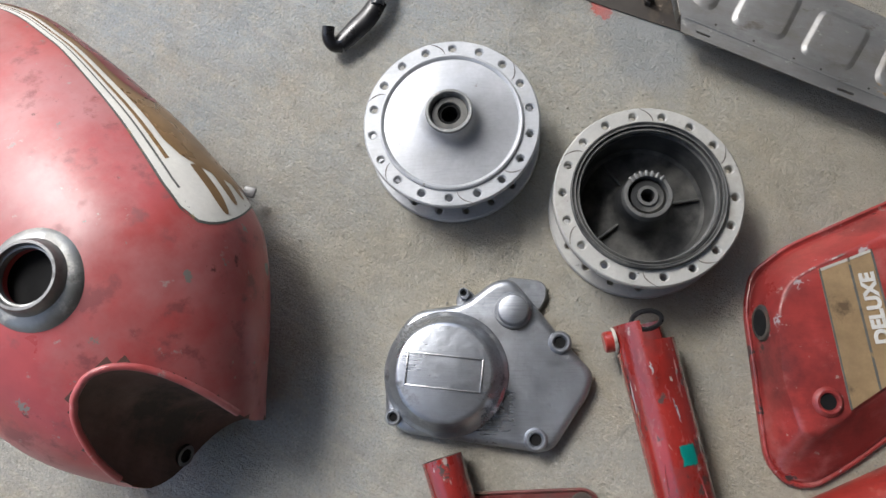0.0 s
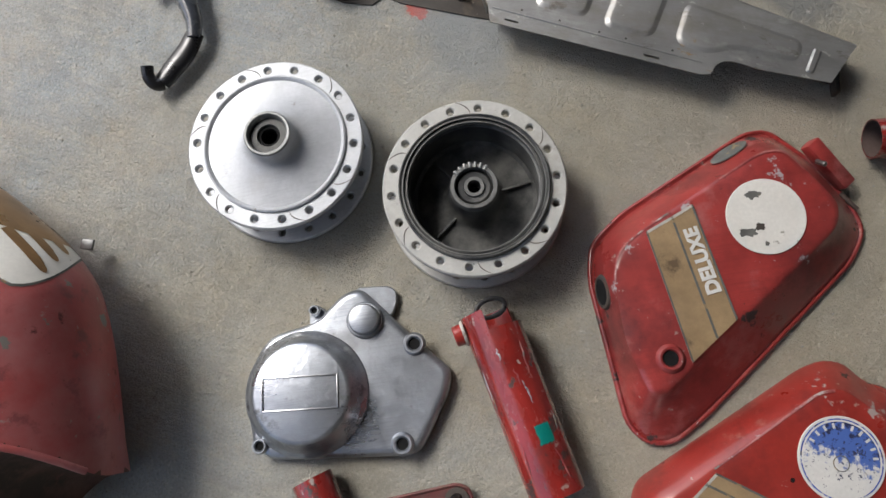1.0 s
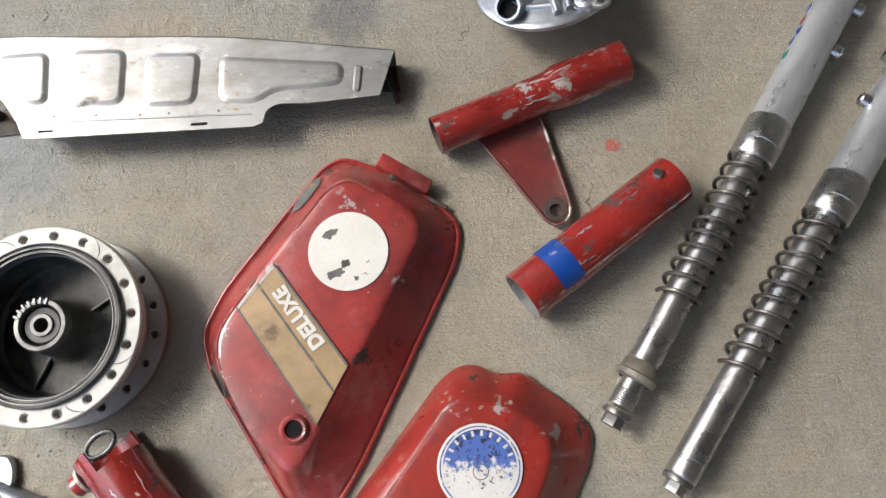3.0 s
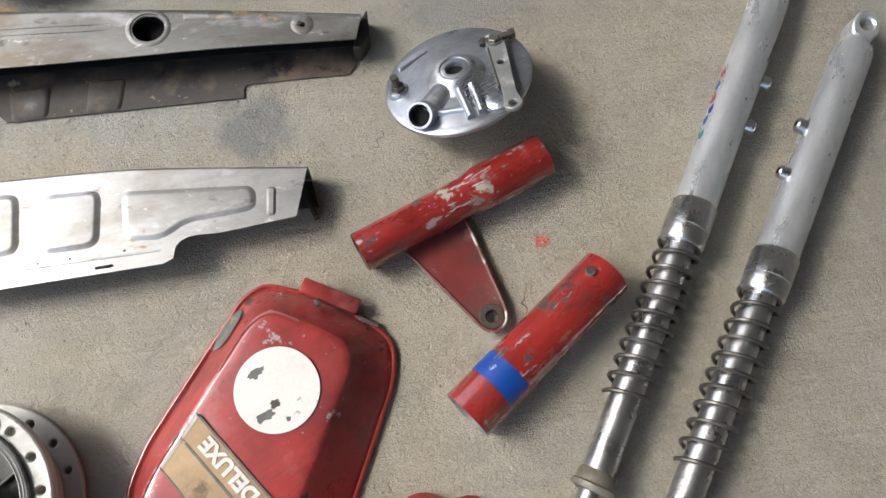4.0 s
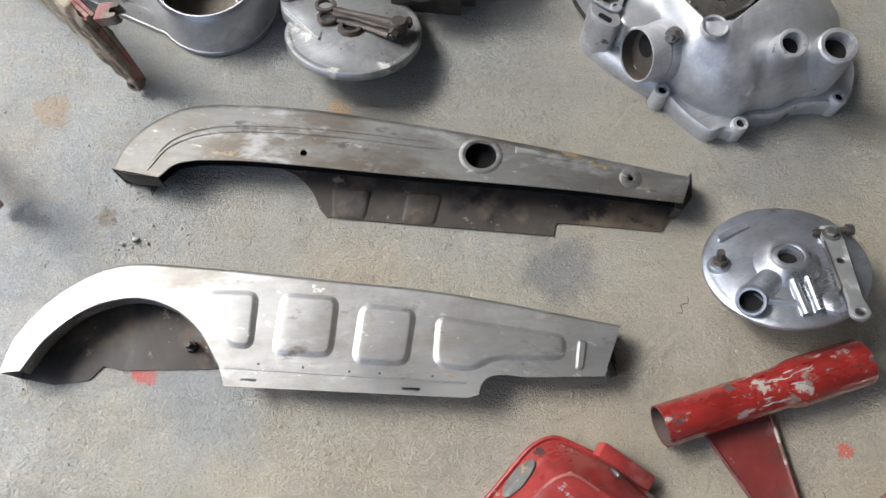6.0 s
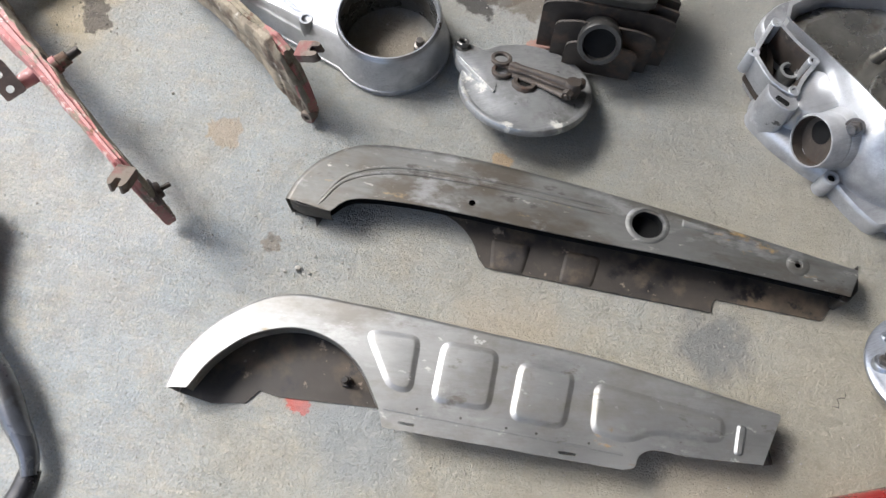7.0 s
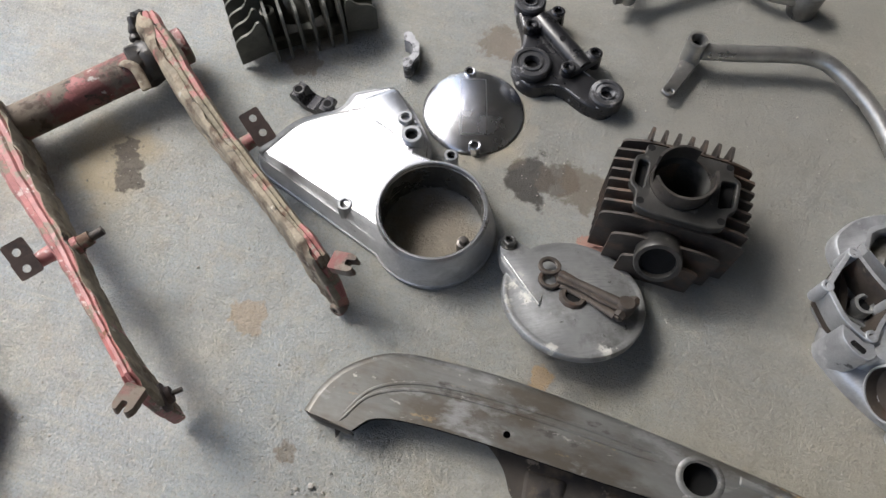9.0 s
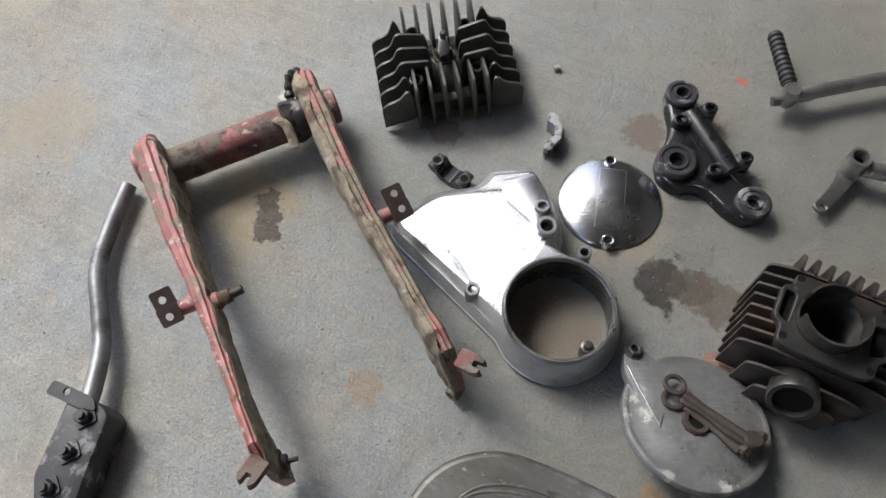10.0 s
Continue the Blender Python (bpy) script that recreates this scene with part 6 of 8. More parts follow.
def brake_plate_rear():
    t = thing("brake_plate", 0, 0, 0, "dull grey corroded brake backing plate with a rusty lever arm", "brake plate", "brake plates")
    part("disc", lathe([(0.05, 0.0), (0.0625, 0.0), (0.0655, 0.002), (0.066, 0.007), (0.0648, 0.0092), (0.0625, 0.0098), (0.0605, 0.0092), (0.0585, 0.0090), (0.048, 0.0118), (0.032, 0.0145), (0.018, 0.0158), (0.0, 0.0162)], 88), plate_grey, t)
    arm = rounded([(-0.0545, 0.062), (-0.0525, 0.0725), (-0.042, 0.0755), (-0.034, 0.068), (-0.022, 0.052), (-0.004, 0.040), (-0.014, 0.018), (-0.036, -0.0105), (-0.048, 0.014), (-0.0575, 0.046)], [0.007, 0.007, 0.007, 0.007, 0.012, 0.01, 0.015, 0.004, 0.02, 0.012], 4)
    part("torque_arm", stack(arm, [(0, 0.004), (0, 0.0128), (0.0010, 0.0142), (0.0025, 0.0146)]), plate_grey, t)
    part("rib", sweep([(-0.0535, 0.050, 0.0148), (-0.046, 0.021, 0.0150), (-0.0372, -0.0085, 0.0150)], 0.0011, 8), plate_grey, t)
    part("arm_bolt", moved(joined(lathe([(0, 0), (0.0085, 0), (0.0085, 0.0016), (0, 0.0016)], 28), slab(ring(0.0068, 6), 0.0016, 0.007, [ring(0.0036, 14)], edge=0.0006)), pose(-0.0445, 0.065, 0.0140)), steel, t, "steel nut with its washer")
    part("nut_hole", cap_disc(0.0037, 0.018, -0.0445, 0.065, n=14), hollow, t)
    cx, cy = -0.005, -0.006
    part("centre_boss", moved(lathe([(0.0135, 0.013), (0.0122, 0.0185), (0.0112, 0.0198), (0.0078, 0.0198), (0.0072, 0.018), (0.007, 0.012)], 10), pose(cx, cy, 0)), mud_steel, t, "rusty bush round the axle hole")
    part("centre_hole", cap_disc(0.0074, 0.0165, cx, cy), hollow, t)
    for (x, y), z in (((-0.0205, 0.015), 0.017), ((-0.0182, 0.0258), 0.023)):
        part("fork_eye", slab(ring(0.0105, 28, x, y), z, z + 0.003, [ring(0.0066, 20, x, y)], edge=0.0006), mud_steel, t)
    p0, p1 = Vector((-0.013, 0.016, 0.0225)), Vector((0.034, -0.0255, 0.0225))
    d = (p1 - p0).normalized()
    n = Vector((-d.y, d.x, 0))
    lever = rounded([tuple((p0 + n * 0.0075).xy), tuple((p0 - n * 0.0075).xy), tuple((p0.lerp(p1, 0.35) - n * 0.0055).xy), tuple((p0.lerp(p1, 0.7) - n * 0.008).xy), tuple((p1 + d * 0.006 - n * 0.008).xy), tuple((p1 + d * 0.006 + n * 0.007).xy), tuple((p0.lerp(p1, 0.35) + n * 0.005).xy)], 0.004, 3)
    part("brake_lever", slab(lever, 0.0205, 0.0245, edge=0.001), mud_steel, t, "brown rusty brake arm")
    part("lever_rib", sweep([p0 + Vector((0, 0, 0.002)), p0.lerp(p1, 0.5) + Vector((0, 0, 0.0025)), p1 + Vector((0, 0, 0.002))], [0.003, 0.0038, 0.005], 10, 0.8), mud_steel, t)
    part("lower_arm", sweep([(-0.012, 0.008, 0.0185), (0.010, -0.014, 0.0185), (0.0245, -0.0315, 0.019)], [0.004, 0.0035, 0.005], 10, 0.6), mud_steel, t)
    part("clamp", moved(lathe([(0, 0), (0.0075, 0), (0.0085, 0.002), (0.0085, 0.011), (0.007, 0.013), (0, 0.013)], 18), pose(0.036, -0.026, 0.0155)), mud_steel, t)
    for x, y in ((0.0445, -0.0225), (0.0262, -0.0345)):
        part("clamp_bolt", moved(joined(hexagon(0.0056, 0.006), moved(lathe([(0, 0), (0.0032, 0), (0.0032, 0.010), (0, 0.010)], 12), pose(0, 0, -0.002))), pose(x, y, 0.019) @ Matrix.Rotation(radians(33), 4, "Z") @ Matrix.Rotation(radians(70), 4, "Y")), mud_steel, t, "rusty pinch bolt")
    part("arm_post", moved(lathe([(0.007, 0.010), (0.007, 0.022)], 20), pose(0.036, -0.026, 0)), oily_steel, t)
    t.matrix_basis = tilted(0.303, 0.5475, 0.019, (0.16, 0.27, 1.0))
    return t


brake_plate_rear()


# ---- left engine cover with a round opening ----
def round_opening_cover():
    X, Y = 0.155, 0.69
    t = thing("engine_cover", X, Y, 0, "polished aluminium engine cover with a large round opening", "engine cover")

    def w(*pts):
        return local(pts, X, Y)

    cx, cy = w((0.194, 0.652))[0]
    arc = [(cx + 0.0575 * math.cos(radians(a)), cy + 0.0575 * math.sin(radians(a))) for a in range(44, -176, -10)]
    left = w((0.139, 0.642), (0.041, 0.749), (0.0365, 0.762), (0.080, 0.792), (0.127, 0.796), (0.140, 0.813), (0.184, 0.813), (0.198, 0.785), (0.210, 0.737))
    body = arc[:1] + arc[1:] + rounded(left, [0.02, 0.01, 0.01, 0.012, 0.01, 0.006, 0.006, 0.01, 0.02], 4)[6:]
    body = body[::-1]
    hole = ring(0.0492, 64, cx, cy)
    Z = 0.047

    def lean(px, py):
        return Z - 0.012 * max(0.0, min(1.0, (py - cy) / 0.17)) - 0.012 * max(0.0, min(1.0, (cx - 0.03 - px) / 0.12))

    rings = [(-0.0035, 0.0), (-0.0035, 0.004), (-0.0042, 0.0045), (-0.0042, 0.0065), (-0.003, 0.0072), (0.001, 0.028), (0.004, lambda a, b: lean(a, b) - 0.006), (0.0065, lambda a, b: lean(a, b) - 0.0015), (0.009, lean)]
    bm = stack(body, rings, cap0=False, cap1=False)
    part("body", bm, alu_scraped, t)
    # flat scratched bands, their grey standing for the shading of tilted facets
    for outline in (((0.047, 0.755), (0.1335, 0.6625), (0.1425, 0.671), (0.0585, 0.7635)), ((0.089, 0.746), (0.086, 0.734), (0.095, 0.712), (0.108, 0.685), (0.121, 0.674), (0.109, 0.699))):
        facet = bmesh.new()
        fill(facet, [add_ring(facet, rounded(w(*outline), 0.002, 3), lambda a, b: lean(a, b) + 0.0004)])
        part("scuffed_band", facet, alu_worn, t, "scratched band, greyed like a facet tilted from the light")
    top = bmesh.new()
    inner_r = 0.0482
    lp = [add_ring(top, inset(body, 0.009), lean), add_ring(top, [(cx + inner_r * math.cos(2 * math.pi * k / 64), cy + inner_r * math.sin(2 * math.pi * k / 64)) for k in range(64)], lean)]
    fill(top, lp)
    part("top_face", top, alu_shine, t, "mirror-bright buffed face")
    part("opening_wall", moved(lathe([(0.0483, Z - 0.004), (0.0488, Z + 0.001), (0.0498, Z + 0.0022), (0.0512, Z + 0.0022), (0.0532, Z - 0.001), (0.0520, Z - 0.0015)], 72), pose(cx, cy, 0)), alu, t)
    part("inner_wall", moved(lathe([(0.0486, Z), (0.0482, 0.02), (0.0495, 0.018), (0.0495, 0.001)], 72), pose(cx, cy, 0)), oil_gold, t, "dusty inside of the opening")
    ramp = rounded(w((0.150, 0.796), (0.186, 0.803), (0.203, 0.735), (0.184, 0.722), (0.176, 0.745), (0.152, 0.775)), 0.006, 4)
    part("recess", stack(ramp, [(0, 0.028), (0, lambda a, b: lean(a, b) + 0.0006), (0.002, lambda a, b: lean(a, b) + 0.0016)]), alu, t)
    for k in range(9):
        u = k / 8
        part("embossed_bar", box(0.003, 0.0032, 0.0008, 0, pose(*w((0.184 + 0.014 * u, 0.795 - 0.046 * u))[0], lean(0, w((0, 0.795 - 0.046 * u))[0][1]) + 0.002, 0, 0, -72)), alu_shine, t, "raised casting mark")
    for (x, y), r, h in (((0.188, 0.760), 0.0075, 0.046), ((0.190, 0.736), 0.0105, 0.05), ((0.2235, 0.7085), 0.0068, 0.044), ((0.115, 0.677), 0.0072, 0.0425)):
        p = w((x, y))[0]
        part("bolt_boss", moved(lathe([(r * 1.15, 0.02), (r, h - 0.001), (r * 0.9, h), (r * 0.62, h), (r * 0.55, h - 0.002), (r * 0.55, h - 0.012)], 28), pose(*p, 0)), alu, t)
        part("boss_hole", cap_disc(r * 0.58, h - 0.006, *p), hollow, t)
    p = w((0.216, 0.6165))[0]
    part("stud", moved(lathe([(0.0062, 0.02), (0.006, 0.040), (0.004, 0.041), (0.0035, 0.047), (0.0, 0.0475)], 20), pose(*p, 0)), oily_steel, t, "small dark stud in the opening")
    return t


round_opening_cover()


CAP = ((0.0, 0.0148), (0.01, 0.0146), (0.025, 0.013), (0.04, 0.0095), (0.0495, 0.0048))


def table_at(table, u):
    for (a, va), (b, vb) in zip(table, table[1:]):
        if u <= b:
            return va + (vb - va) * (u - a) / (b - a)
    return table[-1][1]


def inspection_cap():
    t = thing("inspection_cap", 0.2633, 0.783, 0, "chromed round inspection cap with two screw holes", "engine cap")
    part("cap", lathe([(0.0505, 0.0), (0.0535, 0.0005), (0.0538, 0.0022), (0.0525, 0.0036), (0.0495, 0.0048), (0.04, 0.0095), (0.025, 0.013), (0.01, 0.0146), (0.0, 0.0148)], 88), cap_chrome, t)
    for sx, sy, sz in ((0.0285, 0.071, 0.0012), (0.0262, 0.0688, 0.0022)):
        bm = box(sx, sy, sz, 0, None)
        bmesh.ops.subdivide_edges(bm, edges=bm.edges[:], cuts=14, use_grid_fill=True)
        moved(bm, pose(0, 0, 0.0, 0, 0, -12))
        for v in bm.verts:
            v.co.z += table_at(CAP, v.co.xy.length) + 0.0002
        part("panel" if sz > 0.002 else "panel_edge", bm, cap_chrome if sz > 0.002 else alu_shine, t)
    for x, y in ((0.2695, 0.829), (0.2545, 0.7355)):
        p = local([(x, y)], 0.2633, 0.783)[0]
        part("screw_lug", moved(lathe([(0.0068, 0.0), (0.0065, 0.0105), (0.0055, 0.0115), (0.0038, 0.0112), (0.0034, 0.008)], 24), pose(*p, 0)), cap_chrome, t)
        part("screw_hole", cap_disc(0.0036, 0.0095, *p, n=16), hollow, t)
    return t


inspection_cap()

# ---- finned cylinder ----
def cylinder():
    X, Y, T = 0.4125, 0.611, -29
    t = thing("engine_cylinder", X, Y, T, "sooty finned iron engine cylinder standing bore up", "engine cylinder")
    part("core", slab(rounded([(-0.036, -0.034), (0.036, -0.034), (0.036, 0.034), (-0.036, 0.034)], 0.012), 0.0, 0.078, [ring(0.0275, 48)]), fin_iron, t)
    spans = ((-0.060, 0.035, 0.050), (-0.048, 0.049, 0.064), (-0.036, 0.064, 0.076), (-0.025, 0.064, 0.080), (-0.014, 0.064, 0.081), (-0.003, 0.064, 0.081), (0.008, 0.064, 0.081), (0.019, 0.064, 0.081), (0.030, 0.063, 0.081), (0.041, 0.060, 0.081))
    for k, (fy, hw, h) in enumerate(spans):
        low = 0.004 if k < 3 else 0.0
        out = rounded([(-hw, low), (hw, low), (hw, h * 0.9), (hw * 0.62, h), (-hw * 0.62, h), (-hw, h * 0.9)], [0.002, 0.002, 0.006, 0.02, 0.02, 0.006], 3)
        if abs(fy) < 0.032:
            gap = math.sqrt(max(0.0, 0.0278**2 - fy * fy)) + 0.001
            for sg in (-1, 1):
                half = rounded([(gap * sg, low), (hw * sg, low), (hw * sg, h * 0.9), (hw * 0.62 * sg, h * 0.97), (gap * sg, h * 0.97)], 0.002, 3)
                part("fin", moved(slab(half, -0.0012, 0.0012), pose(0, fy, 0, 90, 0, 0)), fin_iron, t)
        else:
            part("fin", moved(slab(out, -0.0012, 0.0012), pose(0, fy, 0, 90, 0, 0)), fin_iron, t)
    for k in range(7):
        out = rounded([(0.0, 0.0), (0.018, 0.0), (0.018, 0.079), (0.012, 0.086), (0.0, 0.084)], 0.003, 3)
        part("rear_fin", moved(slab(out, -0.0011, 0.0011), pose(-0.036 + 0.012 * k, 0.041, 0.0, 90, 0, 90)), fin_iron, t)
    gasket = rounded([(0.94 * px, 0.94 * py) for px, py in ((-0.050, -0.012), (-0.050, 0.020), (-0.041, 0.024), (-0.042, 0.036), (-0.024, 0.037), (0.024, 0.037), (0.042, 0.036), (0.041, 0.024), (0.050, 0.020), (0.050, -0.012), (0.042, -0.018), (0.042, -0.034), (0.028, -0.038), (-0.028, -0.038), (-0.042, -0.034), (-0.042, -0.018))], 0.005, 4)
    ports = [rounded([(-0.0435, -0.009), (-0.0345, -0.014), (-0.034, 0.015), (-0.0435, 0.016)], 0.003, 3), rounded([(0.0435, -0.009), (0.0305, -0.014), (0.030, 0.015), (0.0435, 0.016)], 0.003, 3)]
    bolts = [(-0.035, -0.026), (0.035, -0.026), (0.035, 0.030), (-0.035, 0.030)]
    part("gasket_face", slab(gasket, 0.078, 0.0865, [ring(0.0272, 48, -0.004, 0.002), *[q[::-1] if k else q for k, q in enumerate(ports)]], edge=0.0008), orange_gasket, t, "greasy machined gasket face")
    for b in bolts:
        part("bolt_hole", cap_disc(0.0034, 0.0868, *b, n=14), hollow, t)
    part("port_floor", slab(inset(gasket, 0.004), 0.0785, 0.0791, [ring(0.0276, 48, -0.004, 0.002)]), hollow, t)
    skirt = shell(0.058, 0.0272, 0.0272, 0.0022, lambda a, z: z > 0.042 and (20 < a < 70 or 160 < a < 205), 72, 26)
    part("bore_skirt", moved(skirt, pose(-0.004, 0.002, 0.047)), oily_steel, t, "thin steel bore skirt with cut-outs")
    # dark wall and floor put the shade down the bore into their colours
    part("bore_wall", moved(lathe([(0.0249, 0.088), (0.0249, 0.004)], 64), pose(-0.004, 0.002, 0)), iron, t)
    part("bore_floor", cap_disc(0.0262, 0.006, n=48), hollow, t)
    port = pose(-0.004, -0.050, 0.048, 62, 0, 0)
    part("exhaust_port", moved(lathe([(0.0185, -0.03), (0.0205, 0.004), (0.0212, 0.008), (0.0212, 0.016), (0.0202, 0.0178), (0.0162, 0.0178), (0.0155, 0.014), (0.015, -0.02)], 48), port), orange_gasket, t, "threaded exhaust port tube")
    part("port_hole", moved(cap_disc(0.0157, 0.0125), port), hollow, t)
    return t


cylinder()


# ---- cylinder head ----
def cylinder_head():
    X, Y, T = 0.0975, 0.957, 8
    t = thing("cylinder_head", X, Y, T, "dusty finned cylinder head with a spark plug", "cylinder head")
    part("base", stack(rounded([(-0.058, -0.045), (0.058, -0.045), (0.058, 0.05), (-0.058, 0.05)], 0.014), [(0, 0.0), (0, 0.014), (0.003, 0.017)]), fin_alu, t)
    part("crown", moved(lathe([(0.04, 0.012), (0.034, 0.020), (0.022, 0.030), (0.015, 0.036), (0.0, 0.037)], 40), pose(0, 0.004, 0)), fin_alu, t)
    for side in (-1, 1):
        for k in range(6):
            y = -0.054 + 0.0185 * k
            inner = 0.043 if k < 2 or k > 4 else 0.016
            out = rounded([(inner, 0.012), (0.078, 0.004), (0.078, 0.036), (0.071, 0.043), (0.058, 0.047), (0.050, 0.058 + 0.002 * k), (inner + 0.003, 0.058), (inner, 0.046)], [0.002, 0.002, 0.007, 0.006, 0.007, 0.006, 0.003, 0.004], 4)
            part("side_fin", moved(slab([(side * px, pz) for px, pz in out], -0.0015, 0.0015), pose(0, y, 0, 90, 0, 0)), fin_alu, t)
    for k in range(6):
        x = -0.0385 + 0.0154 * k
        out = rounded([(-0.064, 0.002), (-0.012, 0.016), (-0.014, 0.052), (-0.054, 0.062), (-0.064, 0.052)], [0.002, 0.004, 0.01, 0.006, 0.006], 4)
        part("front_fin", moved(slab(out, -0.0015, 0.0015), pose(x, 0, 0, 90, 0, 90)), fin_alu, t)
        out = rounded([(0.064, 0.002), (0.018, 0.016), (0.022, 0.056), (0.05, 0.072), (0.064, 0.06)], [0.002, 0.004, 0.01, 0.008, 0.006], 4)
        part("rear_fin", moved(slab(out, -0.0015, 0.0015), pose(x, 0, 0, 90, 0, 90)), fin_alu, t)
    for x, y in ((-0.036, -0.030), (0.032, -0.026), (-0.03, 0.036), (0.03, 0.036)):
        part("bolt_tower", moved(lathe([(0.0085, 0.01), (0.0078, 0.047), (0.006, 0.048), (0.0042, 0.046), (0.004, 0.03)], 24), pose(x, y, 0)), fin_alu, t)
        part("tower_hole", cap_disc(0.0044, 0.040, x, y), hollow, t)
    plug = pose(0, 0.004, 0.036, 8, 0, 0)
    part("plug_seat", moved(lathe([(0.012, 0), (0.012, 0.004), (0.0, 0.004)], 24), plug), mud_steel, t, "rusty spark plug washer")
    part("plug_hex", moved(hexagon(0.0098, 0.009, 0.004), plug), mud_steel, t, "rusty spark plug hexagon")
    part("plug_ceramic", moved(lathe([(0.0065, 0.013), (0.0058, 0.02), (0.005, 0.034), (0.0042, 0.036), (0, 0.036)], 20), plug), letter_white, t, "white spark plug insulator")
    part("plug_tip", moved(lathe([(0.0034, 0.036), (0.0036, 0.044), (0.0024, 0.046), (0, 0.046)], 14), plug), oily_steel, t)
    return t


cylinder_head()


# ---- handlebar clamps and yoke ----
def bar_clamp(x, y, turn, mat, label, lying):
    t = thing("handlebar_clamp", x, y, turn, label, "handlebar clamp", "handlebar clamps")
    prof = [(-0.023, 0.0), (-0.0125, 0.0), (-0.0105, 0.006), (-0.005, 0.0098), (0.005, 0.0098), (0.0105, 0.006), (0.0125, 0.0), (0.023, 0.0), (0.0245, 0.004), (0.023, 0.009), (0.014, 0.0125), (0.008, 0.017), (-0.008, 0.017), (-0.014, 0.0125), (-0.023, 0.009), (-0.0245, 0.004)]
    bm = moved(slab(rounded(prof, 0.002, 3), -0.0095, 0.0095), pose(0, 0, 0, 90, 0, 0))
    flip = pose(0, 0, 0.0095, 90, 0, 0) if lying else pose(0, 0, 0.017, 180, 0, 0)
    part("clamp", moved(bm, flip), mat, t)
    for x0 in (-0.0185, 0.0185):
        part("bolt_seat", moved(lathe([(0.0068, 0.008), (0.0066, 0.0115), (0.0042, 0.0115), (0.004, 0.009)], 22), flip @ pose(x0, 0, 0)), mat, t)
        part("bolt_hole", moved(cap_disc(0.0042, 0.0108 if lying else -0.0003), flip @ pose(x0, 0, 0)), hollow, t)
        if not lying:
            part("hole_edge", moved(lathe([(0.0062, 0.0), (0.006, -0.0006), (0.0043, -0.0006), (0.0042, 0.0)], 20), flip @ pose(x0, 0, 0)), black_scuffed, t)
    return t


bar_clamp(0.099, 0.8245, -42, black_paint, "small black handlebar clamp lying hollow side up", False)
bar_clamp(0.2035, 0.866, 78, edge_silver, "small bare aluminium handlebar clamp on its side", True)


def top_yoke():
    X, Y = 0.36, 0.84
    t = thing("top_yoke", X, Y, 0, "black-painted cast top yoke of a motorcycle fork", "fork yoke")

    def w(*pts):
        return local(pts, X, Y)

    out = rounded(w((0.338, 0.912), (0.358, 0.921), (0.374, 0.905), (0.374, 0.885), (0.368, 0.862), (0.380, 0.832), (0.398, 0.796), (0.420, 0.776), (0.418, 0.749), (0.395, 0.739), (0.374, 0.753), (0.354, 0.784), (0.326, 0.783), (0.309, 0.803), (0.312, 0.830), (0.327, 0.850), (0.334, 0.870), (0.333, 0.896)),
                  [0.014, 0.012, 0.014, 0.012, 0.014, 0.01, 0.012, 0.016, 0.016, 0.014, 0.012, 0.012, 0.018, 0.018, 0.014, 0.012, 0.01, 0.012], 4)
    out = inset(out, 0.0045)
    part("body", stack(out, [(0, 0.0), (0, 0.0085), (0.0012, 0.0105), (0.0014, 0.015), (0.0032, 0.0165), (0.005, 0.017)]), black_paint, t)
    for (x, y), r, h in (((0.355, 0.903), 0.0175, 0.0235), ((0.334, 0.817), 0.021, 0.0255), ((0.402, 0.764), 0.018, 0.0235)):
        p = w((x, y))[0]
        part("socket", moved(lathe([(r, 0.006), (r, h - 0.002), (r - 0.002, h), (r - 0.005, h), (r - 0.006, h - 0.0015), (r - 0.0085, h - 0.0015), (r - 0.0095, h + 0.0002), (r * 0.40, h + 0.0002), (r * 0.36, h - 0.002), (r * 0.36, 0.008)], 48), pose(*p, 0)), black_scuffed, t, "socket rim with rubbed paint")
        part("socket_hole", cap_disc(r * 0.38, h - 0.008, *p), hollow, t)
    edge_line = inset(out, 0.0028)
    for k in range(0, len(edge_line), 9):
        part("rubbed_edge", sweep([(*edge_line[j % len(edge_line)], 0.0164) for j in range(k, k + 6)], 0.0007, 6), edge_silver, t, "paint rubbed off the edge")
    a, b = Vector((*w((0.3605, 0.878))[0], 0.0195)), Vector((*w((0.389, 0.802))[0], 0.0195))
    part("bar_seat", sweep([a, a.lerp(b, 0.2), a.lerp(b, 0.8), b], [0.0105, 0.0115, 0.0115, 0.0105], 18, 0.8), black_paint, t)
    side = Vector((-(b - a).y, (b - a).x, 0)).normalized()
    for u in (0.08, 0.92):
        for s in (-1, 1):
            q = a.lerp(b, u) + side * 0.018 * s
            part("clamp_lug", moved(lathe([(0.0085, 0.008), (0.0078, 0.026), (0.006, 0.0275), (0.004, 0.0272), (0.0036, 0.02)], 24), pose(q.x, q.y, 0)), black_paint, t)
            part("lug_hole", cap_disc(0.004, 0.0235, q.x, q.y), hollow, t)
        q = a.lerp(b, u)
        part("seat_pad", box(0.034, 0.017, 0.010, 0.003, pose(q.x, q.y, 0.0205, 0, 0, math.degrees(math.atan2(side.y, side.x)))), black_scuffed, t)
    p = (a + b) / 2 - side * 0.006
    part("centre_mark", cap_disc(0.0035, 0.0292, p.x + 0.004, p.y, n=16), hollow, t)
    return t


top_yoke()


